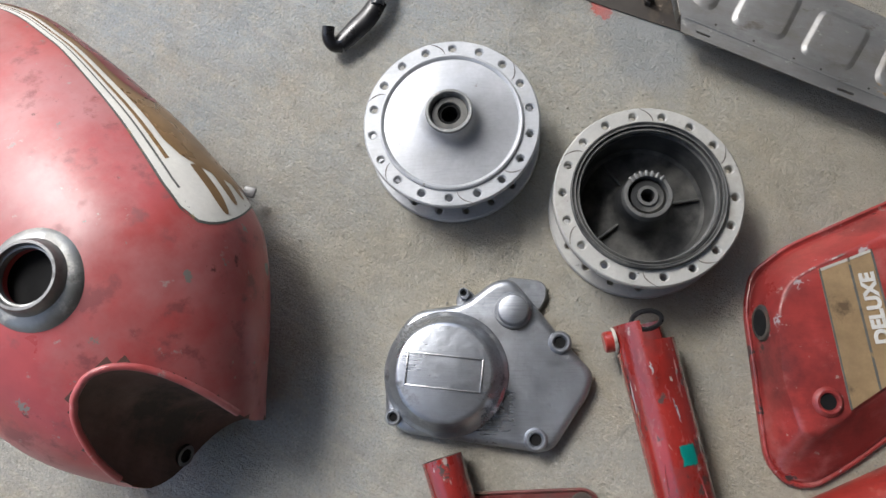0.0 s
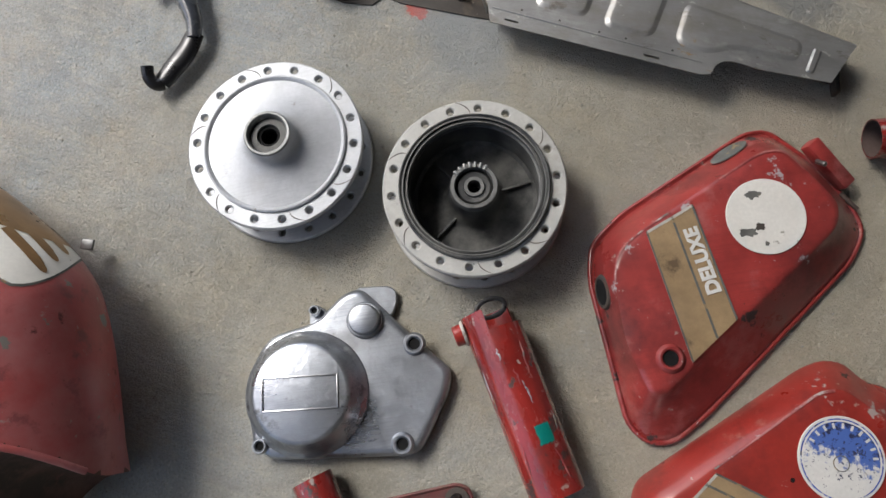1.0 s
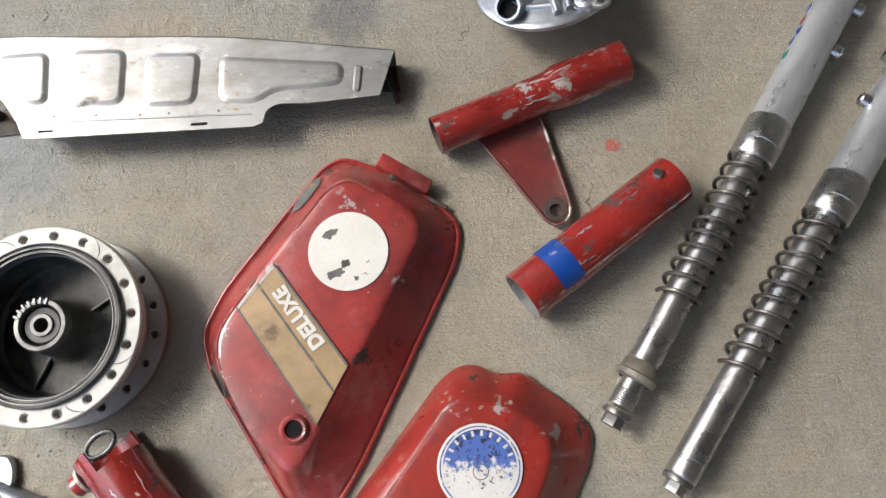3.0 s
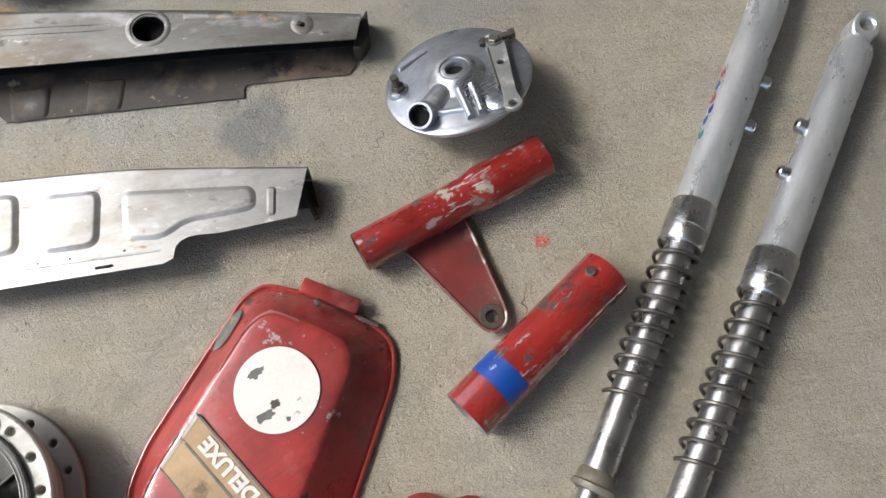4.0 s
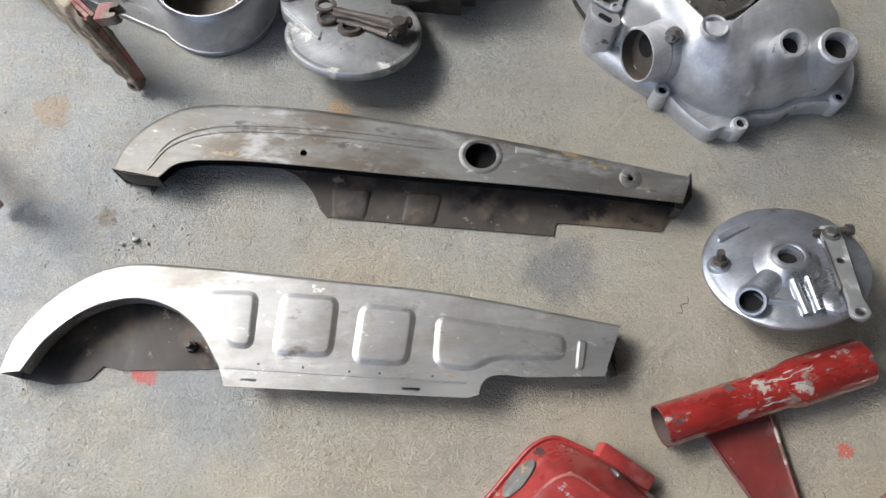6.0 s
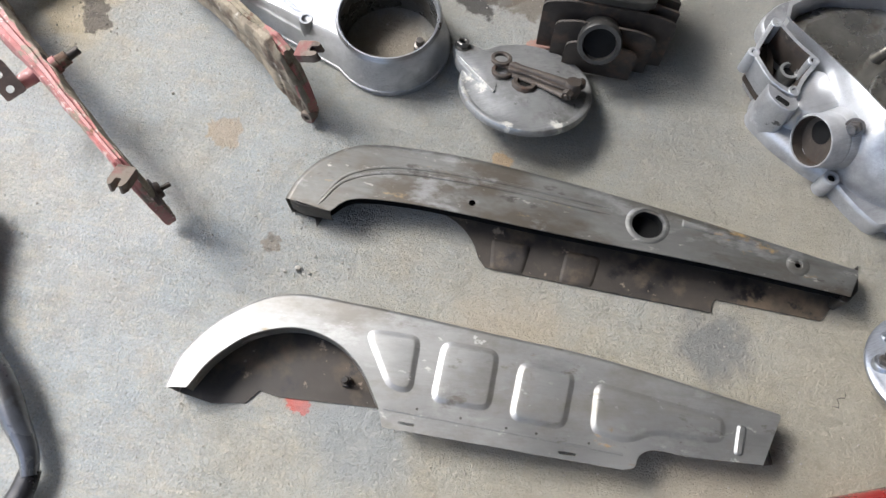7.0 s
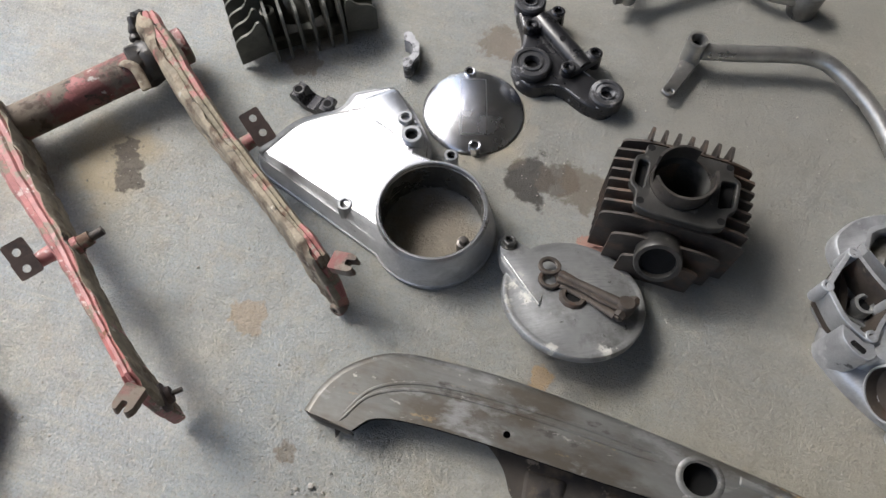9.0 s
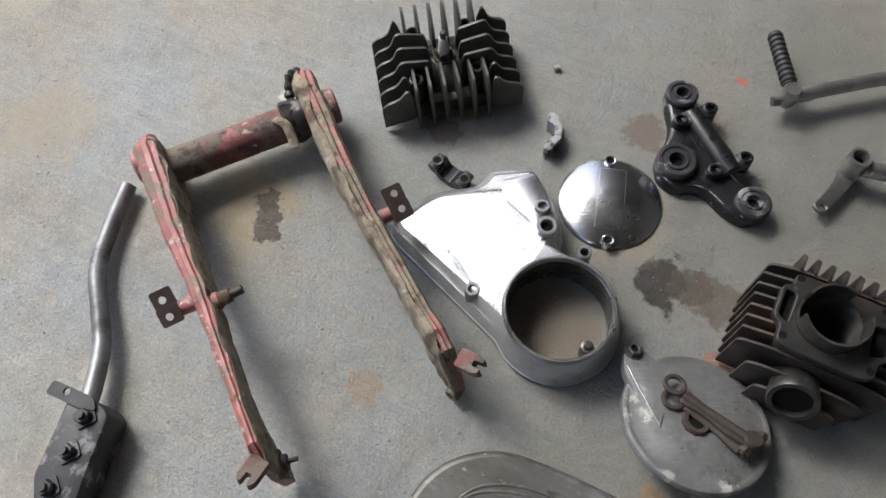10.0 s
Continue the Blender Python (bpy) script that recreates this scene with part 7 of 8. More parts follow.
# ---- pedals ----
def gear_pedal():
    t = thing("brake_pedal", 0.51, 0.80, 0, "bare steel brake pedal rod with a tubular boss", "pedal")
    part("boss", lathe([(0.0112, 0.008), (0.0112, 0.038), (0.0105, 0.0395), (0.0078, 0.0395), (0.0074, 0.037), (0.0074, 0.01)], 36), worn_steel, t)
    part("boss_hole", cap_disc(0.0076, 0.028), hollow, t)
    tongue = rounded([(-0.048, -0.038), (-0.040, -0.050), (-0.028, -0.040), (0.002, -0.014), (-0.012, -0.002), (-0.034, -0.026)], 0.006, 4)
    part("tongue", slab(tongue, 0.010, 0.0145, [ring(0.003, 12, -0.038, -0.042)], edge=0.001), steel, t)
    rod = smooth_path([(0.006, -0.006, 0.026), (0.04, -0.016, 0.026), (0.116, -0.036, 0.026), (0.141, -0.064, 0.024), (0.157, -0.115, 0.02), (0.160, -0.16, 0.014), (0.158, -0.20, 0.01)], 6)
    part("rod", sweep(rod, 0.0088, 16), worn_steel, t, "bent dull steel rod")
    return t


def kick_lever():
    t = thing("kick_lever", 0.466, 0.889, 0, "steel kick-start lever with a ribbed black rubber", "kick lever")
    part("rubber", sweep([(0.001, 0.012 + 0.0017 * k, 0.0285) for k in range(42)], [0.0068 if k % 4 < 2 or k < 2 else 0.0084 for k in range(41)] + [0.007], 18), rubber, t, "ribbed black pedal rubber")
    part("joint", moved(lathe([(0, 0), (0.0085, 0), (0.0094, 0.002), (0.0094, 0.022), (0.0085, 0.024), (0, 0.024)], 26), pose(-0.001, 0.0, 0.014)), worn_steel, t, "worn swivel joint")
    part("joint_bolt", moved(lathe([(0, 0), (0.005, 0), (0.005, 0.008), (0, 0.008)], 18), pose(-0.011, -0.004, 0.022, 0, -90, 0)), steel, t)
    part("joint_arm", sweep([(0.0, 0, 0.024), (0.016, 0.002, 0.024), (0.024, 0.003, 0.024)], [0.0078, 0.0085, 0.0085], 16), worn_steel, t)
    arm = smooth_path([(0.022, 0.003, 0.024), (0.05, 0.008, 0.024), (0.104, 0.016, 0.024), (0.130, 0.011, 0.023), (0.146, -0.014, 0.021), (0.163, -0.030, 0.019), (0.186, -0.040, 0.018)], 6)
    part("arm", sweep(arm, 0.0076, 16), worn_steel, t, "curved steel arm")
    part("spline_boss", moved(lathe([(0.0165, 0.0), (0.0165, 0.03), (0.0155, 0.0315), (0.009, 0.0315), (0.0085, 0.02)], 34), pose(0.197, -0.043, 0)), steel, t)
    return t


gear_pedal()
kick_lever()


# ---- swinging arm ----
def swing_arm():
    t = thing("swinging_arm", -0.06, 0.72, 0, "muddy faded red swinging arm with rusty shock brackets", "swinging arm")

    def w(x, y, z):
        return Vector((x + 0.06, y - 0.72, z))

    def beam(name, stations, mat, slim, mud_side):
        """A pressed box section: (x, y, low, high, half width)."""
        fine = []
        for p0, p1 in zip(stations, stations[1:]):
            for j in range(9):
                fine.append([u + (v - u) * j / 9 for u, v in zip(p0, p1)])
        fine.append(list(stations[-1]))
        for st in fine:
            rough = noise.noise(Vector((st[0] * 45, st[1] * 45, slim)))
            st[4] *= slim * (1 + 0.16 * rough)
            st[3] += 0.0022 * noise.noise(Vector((st[1] * 60, st[0] * 60, 3.0))) + 0.0011 * noise.noise(Vector((st[1] * 190, st[0] * 190, 8.0)))
        stations = fine
        pts = [w(x, y, 0) for x, y, *_ in stations]
        rings = []
        for k, (x, y, lo, hi, hw) in enumerate(stations):
            d = (pts[min(k + 1, len(pts) - 1)] - pts[max(k - 1, 0)]).normalized()
            s = Vector((d.y, -d.x, 0))
            p = pts[k]
            ring_pts = []
            for u, z in ((-1, lo + 0.006), (-0.7, lo), (0.7, lo), (1, lo + 0.006), (1, (lo + hi) / 2 - 0.004), (0.72, (lo + hi) / 2), (1, (lo + hi) / 2 + 0.004), (1, hi - 0.005), (0.72, hi), (0.35, hi - 0.0014), (0.2, hi + 0.0016), (-0.2, hi + 0.0016), (-0.35, hi - 0.0014), (-0.72, hi), (-1, hi - 0.005), (-1, (lo + hi) / 2 + 0.004), (-0.72, (lo + hi) / 2), (-1, (lo + hi) / 2 - 0.004)):
                q = p + s * u * hw
                ring_pts.append((q.x, q.y, z))
            rings.append(ring_pts)
        ob = part(name, loft(rings), mat, t)
        crust = []
        for k, (x, y, lo, hi, hw) in enumerate(stations):
            d = (pts[min(k + 1, len(pts) - 1)] - pts[max(k - 1, 0)]).normalized()
            s = Vector((d.y, -d.x, 0)) * mud_side
            mid = (lo + hi) / 2
            u0 = (0.78 if mud_side < 0 else 0.2) + 0.7 * noise.noise(Vector((x * 38, y * 38, 9.0 + mud_side)))
            grow = 1 + 0.13 * noise.noise(Vector((x * 120, y * 120, 5.0))) + 0.12 * noise.noise(Vector((x * 330, y * 330, 1.0)))
            crust.append([(pts[k].x + s.x * u * hw * grow, pts[k].y + s.y * u * hw * grow, z) for u, z in ((u0, hi + 0.0018), (u0 + 0.06, hi + 0.0024), (max(0.76, u0 + 0.1), hi + 0.0010), (1.07, hi - 0.0045), (1.08, mid + 0.004), (0.80, mid), (1.08, mid - 0.004), (1.06, lo + 0.006), (0.80, lo + 0.006), (0.60, mid), (0.60, hi - 0.004), (u0, hi - 0.002))])
        part("mud_crust", loft(crust), mud_crust, t, "dried mud caked along the arm")
        return ob

    beam("arm", [(-0.2180, 0.858, 0.012, 0.060, 0.011), (-0.2130, 0.843, 0.004, 0.067, 0.0150), (-0.2000, 0.814, 0.004, 0.069, 0.0150), (-0.1700, 0.747, 0.018, 0.074, 0.0125), (-0.1325, 0.676, 0.038, 0.080, 0.0098), (-0.1040, 0.614, 0.050, 0.086, 0.0072), (-0.0780, 0.560, 0.052, 0.095, 0.0060), (-0.0640, 0.532, 0.034, 0.101, 0.0062), (-0.0580, 0.519, 0.014, 0.090, 0.0070), (-0.0548, 0.512, 0.008, 0.060, 0.0064)], red_old, 0.92, -1)
    beam("arm", [(-0.056, 0.931, 0.012, 0.060, 0.0105), (-0.052, 0.914, 0.004, 0.068, 0.0140), (-0.040, 0.886, 0.004, 0.070, 0.0140), (-0.010, 0.808, 0.018, 0.076, 0.0120), (0.021, 0.742, 0.034, 0.080, 0.0105), (0.048, 0.688, 0.042, 0.084, 0.0095), (0.066, 0.650, 0.038, 0.092, 0.009), (0.082, 0.619, 0.016, 0.098, 0.009), (0.0905, 0.602, 0.004, 0.094, 0.0085), (0.096, 0.592, 0.006, 0.060, 0.0075), (0.099, 0.586, 0.010, 0.036, 0.006)], mud_red, 0.9, 1)
    a, b = w(-0.212, 0.828, 0.035), w(-0.045, 0.894, 0.035)
    cross = shell((b - a).length, 0.019, 0.019, 0.002, None, 40, 12)
    part("pivot_tube", moved(cross, along(a, b)), mud_maroon, t, "muddy maroon cross tube")
    collar = lathe([(0.0195, 0), (0.0225, 0.002), (0.0222, 0.008), (0.0212, 0.012), (0.0228, 0.017), (0.0222, 0.023), (0.0230, 0.030), (0.0195, 0.032)], 40)
    for v in collar.verts:
        v.co += Vector((v.co.x, v.co.y, 0)) * 0.22 * noise.noise(v.co * 120)
    part("pivot_collar", moved(collar, along(a.lerp(b, 0.80), b)), grime, t, "greasy black lumpy collar")
    part("hook_tab", sweep(smooth_path([w(-0.086, 0.879, 0.046), w(-0.080, 0.872, 0.056), w(-0.068, 0.861, 0.059), w(-0.060, 0.840, 0.050)], 5), 0.0052, 12, 0.5), mud_crust, t, "mud-caked bent tab on the cross tube")
    for x, y, ang in ((-0.2315, 0.836, 0), (-0.024, 0.904, 0)):
        d = (b - a).normalized()
        sgn = -1 if x < -0.1 else 1
        p = w(x, y, 0.034)
        part("pivot_boss", moved(lathe([(0, 0), (0.019, 0), (0.0195, 0.002), (0.0195, 0.012), (0.0165, 0.014), (0.009, 0.014), (0.0085, 0.010), (0.0, 0.010)], 36), along(p - d * sgn * 0.012, p + d * sgn)), red_old, t)
    for x, y, s in ((-0.134, 0.672, -1), (0.022, 0.742, 1)):
        p = w(x, y, 0.062)
        d = Vector((0.9, 0.43, 0)) * s if s > 0 else Vector((-0.9, -0.43, 0))
        part("bracket_pin", sweep([p, p + d * 0.026], [0.0085, 0.0065], 14), red_old, t)
        for off in (-0.001, 0.015):
            q = p + d * 0.018 + Vector((0.43, -0.9, 0)) * (off - 0.0095)
            plate = slab(rounded([(0.002, -0.009), (0.022, -0.009), (0.022, 0.009), (0.002, 0.009)], 0.0025, 3), -0.001, 0.001, [ring(0.0036, 16, 0.013, 0.001)])
            part("bracket_plate", moved(plate, Matrix.Translation(q + Vector((0, 0, 0.012 - off * 0.3))) @ Matrix.Rotation(math.atan2(d.y, d.x), 4, "Z") @ pose(0, 0, 0, 32 * s, 0, 0)), rust_bracket, t, "rusty holed bracket plate")
    p, q = w(-0.118, 0.664, 0.072), w(-0.093, 0.6745, 0.0745)
    part("stud", sweep([p, p.lerp(q, 0.2), p.lerp(q, 0.22), p.lerp(q, 0.58)], [0.0085, 0.0082, 0.0068, 0.0064], 16), mud_red, t, "muddy stud base")
    part("stud_thread", sweep([p.lerp(q, 0.5), q], 0.0042, 12), mud_steel, t, "dark threaded stud end")
    for x, y, tx, ty in ((-0.056, 0.516, -0.066, 0.498), (0.102, 0.592, 0.124, 0.578)):
        p, q = w(x, y, 0.104), w(tx, ty, 0.113)
        d = (q - p).normalized()
        ang = math.degrees(math.atan2(d.y, d.x))
        fork = slab(rounded([(-0.016, -0.011), (0.008, -0.011), (0.014, -0.008), (0.014, -0.004), (0.003, -0.0035), (0.003, 0.0035), (0.014, 0.004), (0.014, 0.008), (0.008, 0.011), (-0.016, 0.011)], 0.0025, 3), -0.003, 0.003)
        part("axle_slot", moved(fork, Matrix.Translation(p.lerp(q, 0.42)) @ Matrix.Rotation(radians(ang), 4, "Z") @ pose(0, 0, 0, 0, -18, 0) @ Matrix.Diagonal((0.74, 0.74, 1.5, 1))), mud_maroon, t, "rusty open axle slot")
    for x, y, sx in ((-0.056, 0.522, 0.02), (0.093, 0.606, -0.018)):
        p = w(x, y, 0.052)
        part("end_boss", moved(lathe([(0, 0), (0.0125, 0), (0.0125, 0.004), (0.008, 0.005), (0.007, 0.009), (0, 0.009)], 24), along(p, p + Vector((sx, abs(sx) * 0.3, 0)))), rust_bracket, t)
    p = w(-0.050, 0.524, 0.052)
    part("end_tip", moved(lathe([(0, 0), (0.0062, 0), (0.0075, 0.002), (0.0075, 0.009), (0.006, 0.011), (0.0028, 0.011), (0.0026, 0.006), (0, 0.006)], 20), along(w(0.097, 0.591, 0.012), w(0.090, 0.583, 0.014))), mud_maroon, t, "rusty maroon eye at the end of the arm")
    part("end_bolt", sweep([p, p + Vector((0.011, 0.003, 0))], 0.0022, 10), mud_steel, t)
    rag = smooth_path([w(-0.062, 0.936, 0.055), w(-0.069, 0.925, 0.058), w(-0.071, 0.912, 0.052), w(-0.068, 0.896, 0.046), w(-0.063, 0.882, 0.052)], 6)
    part("torn_boot", sweep(rag, [0.0055 + 0.0045 * noise.noise(Vector((k * 0.7, 2.0, 5.0))) for k in range(len(rag))], 9), grime, t, "black torn rubber boot")
    return t


swing_arm()


# ---- side stand and foot rest bar ----
def stand_bar():
    t = thing("foot_rest_bar", -0.23, 0.54, 0, "black foot rest bar with bolted plate and side stand", "foot rest bar")

    def w(x, y, z):
        return Vector((x + 0.23, y - 0.54, z))

    part("bar", sweep(smooth_path([w(-0.252, 0.828, 0.012), w(-0.262, 0.78, 0.013), w(-0.267, 0.73, 0.014), (w(-0.256, 0.685, 0.016)), w(-0.246, 0.645, 0.018), w(-0.245, 0.60, 0.022), w(-0.247, 0.572, 0.030)], 6), 0.0088, 18), bar_grey, t, "bent bare steel bar")
    plate = rounded([(-0.012, 0.062), (0.024, 0.046), (0.034, 0.034), (0.022, -0.012), (0.016, -0.045), (0.004, -0.066), (-0.028, -0.05), (-0.034, -0.02), (-0.02, 0.03)], 0.006, 4)
    plate = [(x * 0.88 - 0.015, y * 0.9 + 0.002) for x, y in plate]
    part("plate", stack(plate, [(0, 0.004), (0, 0.036), (0.0015, 0.039), (0.003, 0.0395)]), black_scuffed, t, "scuffed black bolted plate")
    part("tab", moved(slab(rounded([(-0.032, 0.058), (-0.026, 0.070), (0.014, 0.052), (0.018, 0.04), (0.004, 0.042)], 0.004, 3), 0.04, 0.043, [ring(0.0035, 14, -0.012, 0.0585)]), pose(-0.015, -0.003, 0)), black_scuffed, t)
    for x, y in ((-0.007, 0.032), (-0.016, 0.002), (-0.028, -0.028)):
        part("bolt", moved(joined(stack(rounded([(-0.0095, -0.0085), (0.0095, -0.0085), (0.0095, 0.0085), (-0.0095, 0.0085)], 0.003, 3), [(0, 0), (0, 0.002)]), moved(hexagon(0.0072, 0.006), pose(0, 0, 0.002)), moved(lathe([(0, 0), (0.0035, 0), (0.0035, 0.004), (0, 0.004)], 14), pose(0, 0, 0.008))), pose(x, y, 0.0395, 0, 0, 25)), black_scuffed, t)
    part("pivot", moved(slab(ring(0.017, 32), 0, 0.014, [ring(0.0085, 20)], edge=0.002), pose(-0.018, -0.058, 0.026)), black_scuffed, t)
    part("pivot_hole", cap_disc(0.009, 0.028, -0.018, -0.058), hollow, t)
    leg = smooth_path([w(-0.245, 0.476, 0.026), w(-0.232, 0.448, 0.024), w(-0.213, 0.405, 0.022), w(-0.203, 0.366, 0.020), w(-0.196, 0.338, 0.018), w(-0.197, 0.318, 0.016)], 6)
    part("leg", sweep(leg, [(0.0110 + 0.001 * math.sin(k / 6)) * (1 - 0.32 * max(0.0, (k - 16) / (len(leg) - 17))) for k in range(len(leg))], 18), stand_black, t, "worn black stand leg")
    foot = smooth_path([w(-0.196, 0.324, 0.015), w(-0.206, 0.308, 0.013), w(-0.220, 0.293, 0.012), w(-0.234, 0.279, 0.011)], 5)
    part("foot", sweep(foot, [0.0092 + 0.0016 * math.sin(math.pi * k / (len(foot) - 1)) for k in range(len(foot))], 12, 0.6), black_paint, t, "flattened black stand foot")
    part("toe", sweep(smooth_path([w(-0.232, 0.278, 0.011), w(-0.239, 0.277, 0.014), w(-0.2435, 0.283, 0.018), w(-0.243, 0.293, 0.022)], 4), 0.0062, 10), black_paint, t)
    part("spring_peg", joined(sweep([w(-0.214, 0.398, 0.022), w(-0.238, 0.388, 0.020)], 0.0042, 12), sweep([w(-0.238, 0.388, 0.020), w(-0.246, 0.385, 0.020)], [0.0062, 0.0055], 12)), black_paint, t)
    coil = []
    p0, p1 = w(-0.262, 0.455, 0.016), w(-0.252, 0.425, 0.016)
    m = along(p0, p1)
    for k in range(7 * 14 + 1):
        a = 2 * math.pi * k / 14
        coil.append(m @ Vector((0.0085 * math.cos(a), 0.0085 * math.sin(a), (p1 - p0).length * k / (7 * 14))))
    part("spring", sweep(coil, 0.0012, 6), oily_steel, t, "small return spring")
    part("spring_hook", sweep(smooth_path([coil[-1], w(-0.247, 0.415, 0.02), w(-0.240, 0.40, 0.022), w(-0.236, 0.389, 0.024)], 4), 0.0012, 6), oily_steel, t)
    return t


stand_bar()

# ---- engine case ----
def engine_case():
    X, Y = 0.63, 0.43
    t = thing("engine_case", X, Y, 0, "bare cast aluminium engine case with an open oily chamber", "engine case")

    def w(*pts):
        return [(p[0] - X, p[1] - Y, *p[2:]) for p in pts]

    base = rounded(w((0.547, 0.383), (0.557, 0.342), (0.568, 0.318), (0.584, 0.319), (0.590, 0.311), (0.602, 0.311), (0.612, 0.320), (0.634, 0.310), (0.660, 0.313), (0.684, 0.304), (0.696, 0.295), (0.714, 0.302), (0.734, 0.324), (0.745, 0.365), (0.740, 0.44), (0.718, 0.52), (0.672, 0.57), (0.60, 0.58), (0.562, 0.562), (0.562, 0.525), (0.569, 0.495), (0.568, 0.472), (0.562, 0.453), (0.556, 0.42)),
                   [0.006, 0.012, 0.012, 0.008, 0.006, 0.006, 0.012, 0.014, 0.016, 0.012, 0.01, 0.014, 0.016, 0.03, 0.03, 0.03, 0.03, 0.03, 0.02, 0.02, 0.02, 0.01, 0.01, 0.02], 4)
    part("flange", stack(base, [(0, 0), (0, 0.014), (0.0008, 0.0175), (0.0024, 0.0192), (0.0045, 0.0188), (0.007, 0.0178)]), alu_scraped, t)
    foot = polar(inset(base, 0.0075), 0, 0)
    mouth = w((0.562, 0.535, 0.058), (0.574, 0.486, 0.064), (0.580, 0.44, 0.073), (0.582, 0.394, 0.083), (0.602, 0.384, 0.086), (0.650, 0.398, 0.086), (0.694, 0.435, 0.082), (0.700, 0.48, 0.076), (0.672, 0.53, 0.068), (0.62, 0.556, 0.060), (0.575, 0.552, 0.056))
    rim = polar(mouth, 0, 0)
    # the wall is rounder than the flange it rises from
    radii = [math.hypot(p[0], p[1]) for p in foot]
    even = [sum(radii[(k + j) % 144] for j in range(-13, 14)) / 27 for k in range(144)]
    bulk = [(p[0] * min(1.0, e / r), p[1] * min(1.0, e / r), 0.0) for p, e, r in zip(foot, even, radii)]
    rings = [[(p[0], p[1], 0.0165) for p in foot], [(a[0] * 0.5 + b[0] * 0.5, a[1] * 0.5 + b[1] * 0.5, 0.0172) for a, b in zip(foot, bulk)]]
    for f in (0.02, 0.05, 0.12, 0.24, 0.38, 0.54, 0.72, 0.88, 1.0):
        g = 1 - (1 - f) ** 1.25
        rings.append([(a[0] + (b[0] - a[0]) * f ** 2.1, a[1] + (b[1] - a[1]) * f ** 2.1, 0.0165 + (b[2] - 0.0165) * g) for a, b in zip(bulk, rim)])
    for inner, drop in ((0.965, 0.0004), (0.955, 0.002), (0.95, 0.03)):
        rings.append([(p[0] * inner, p[1] * inner, p[2] - drop) for p in rim])
    part("wall", loft(rings, False, False), alu_scraped, t)
    part("chamber_floor", loft([[(p[0] * 0.955, p[1] * 0.955, p[2] - 0.026) for p in rim], [(p[0] * 0.8, p[1] * 0.8, 0.047) for p in rim], [(p[0] * 0.3, p[1] * 0.3, 0.044) for p in rim]], False, True), oil_gold, t, "oily grey-bronze chamber floor")
    part("rim_recess", moved(lathe([(0.0, -0.006), (0.0085, -0.006), (0.0095, 0.0), (0.0115, 0.0008), (0.0125, -0.004)], 28), pose(*w((0.586, 0.388))[0], 0.0838)), alu_scraped, t)
    shelf = rounded(w((0.585, 0.402), (0.65, 0.408), (0.688, 0.44), (0.672, 0.462), (0.615, 0.452), (0.592, 0.432)), 0.008, 4)
    part("chamber_shelf", stack(shelf, [(0, 0.044), (0, 0.0585), (0.0015, 0.060)]), oil_gold, t, "oily raised casting inside the chamber")
    for x, y, r, h, lean in ((0.628, 0.450, 0.0055, 0.084, 12), (0.634, 0.483, 0.0055, 0.082, 12), (0.590, 0.418, 0.006, 0.068, 0), (0.664, 0.478, 0.010, 0.078, 6)):
        m = pose(*w((x, y))[0], 0, lean, 0, 0)
        part("post", moved(lathe([(r * 1.2, 0.034), (r, h), (r * 0.5, h), (r * 0.45, h - 0.01)], 22), m), oil_gold, t)
        part("post_hole", moved(cap_disc(r * 0.5, h - 0.005, n=14), m), hollow, t)
    # threaded filler neck that lies out over the flange
    axis = Vector((-0.955, 0.06, 0.25)).normalized()
    centre = Vector((*w((0.5315, 0.409))[0], 0.0435))
    neck = Matrix.Translation(centre) @ axis.to_track_quat("Z", "X").to_matrix().to_4x4()
    part("filler_neck", moved(lathe([(0.031, -0.040), (0.0285, -0.026), (0.0272, -0.022), (0.0262, -0.0205), (0.0266, -0.019), (0.0262, -0.0175), (0.0256, -0.016), (0.0252, -0.002), (0.0242, 0.0), (0.0232, 0.0), (0.0228, -0.0015)], 64), neck), alu_scraped, t)
    part("neck_inside", moved(lathe([(0.0229, -0.001), (0.0222, -0.036)], 48), neck), mud_steel, t, "dirty inside of the neck")
    part("neck_bottom", moved(cap_disc(0.0224, -0.013, n=40), neck), mud_steel, t, "dusty inside of the neck")
    part("neck_port", moved(cap_disc(0.011, -0.0125, 0.004, 0.006), neck), hollow, t)
    # angular side compartment with a thin flat rim
    side = rounded(w((0.5135, 0.507), (0.530, 0.521), (0.549, 0.536), (0.556, 0.532), (0.562, 0.505), (0.5705, 0.484), (0.566, 0.476), (0.548, 0.465), (0.536, 0.4535), (0.527, 0.453), (0.515, 0.474)), [0.004, 0.006, 0.004, 0.004, 0.01, 0.004, 0.004, 0.01, 0.004, 0.004, 0.01], 4)
    part("side_chamber", stack(side, [(0.010, 0.004), (0.004, 0.03), (0.001, 0.052), (0, 0.0555), (0.0006, 0.0565), (0.0042, 0.0565)], cap0=False, cap1=False), alu_scraped, t)
    part("side_chamber_inside", stack(side, [(0.0042, 0.0565), (0.0048, 0.055), (0.006, 0.014)], cap0=False, cap1=False), mud_steel, t, "brown dirty inner wall")
    web = rounded(w((0.533, 0.4525), (0.566, 0.477), (0.577, 0.47), (0.574, 0.432), (0.548, 0.430), (0.531, 0.438)), 0.006, 4)
    part("web", stack(web, [(0, 0.0), (0, 0.046), (0.0015, 0.050), (0.004, 0.0515)]), alu_scraped, t)
    part("side_chamber_floor", patch(inset(side, 0.0055), 0.0155, 0.001), mud_steel, t, "brown oily inside")
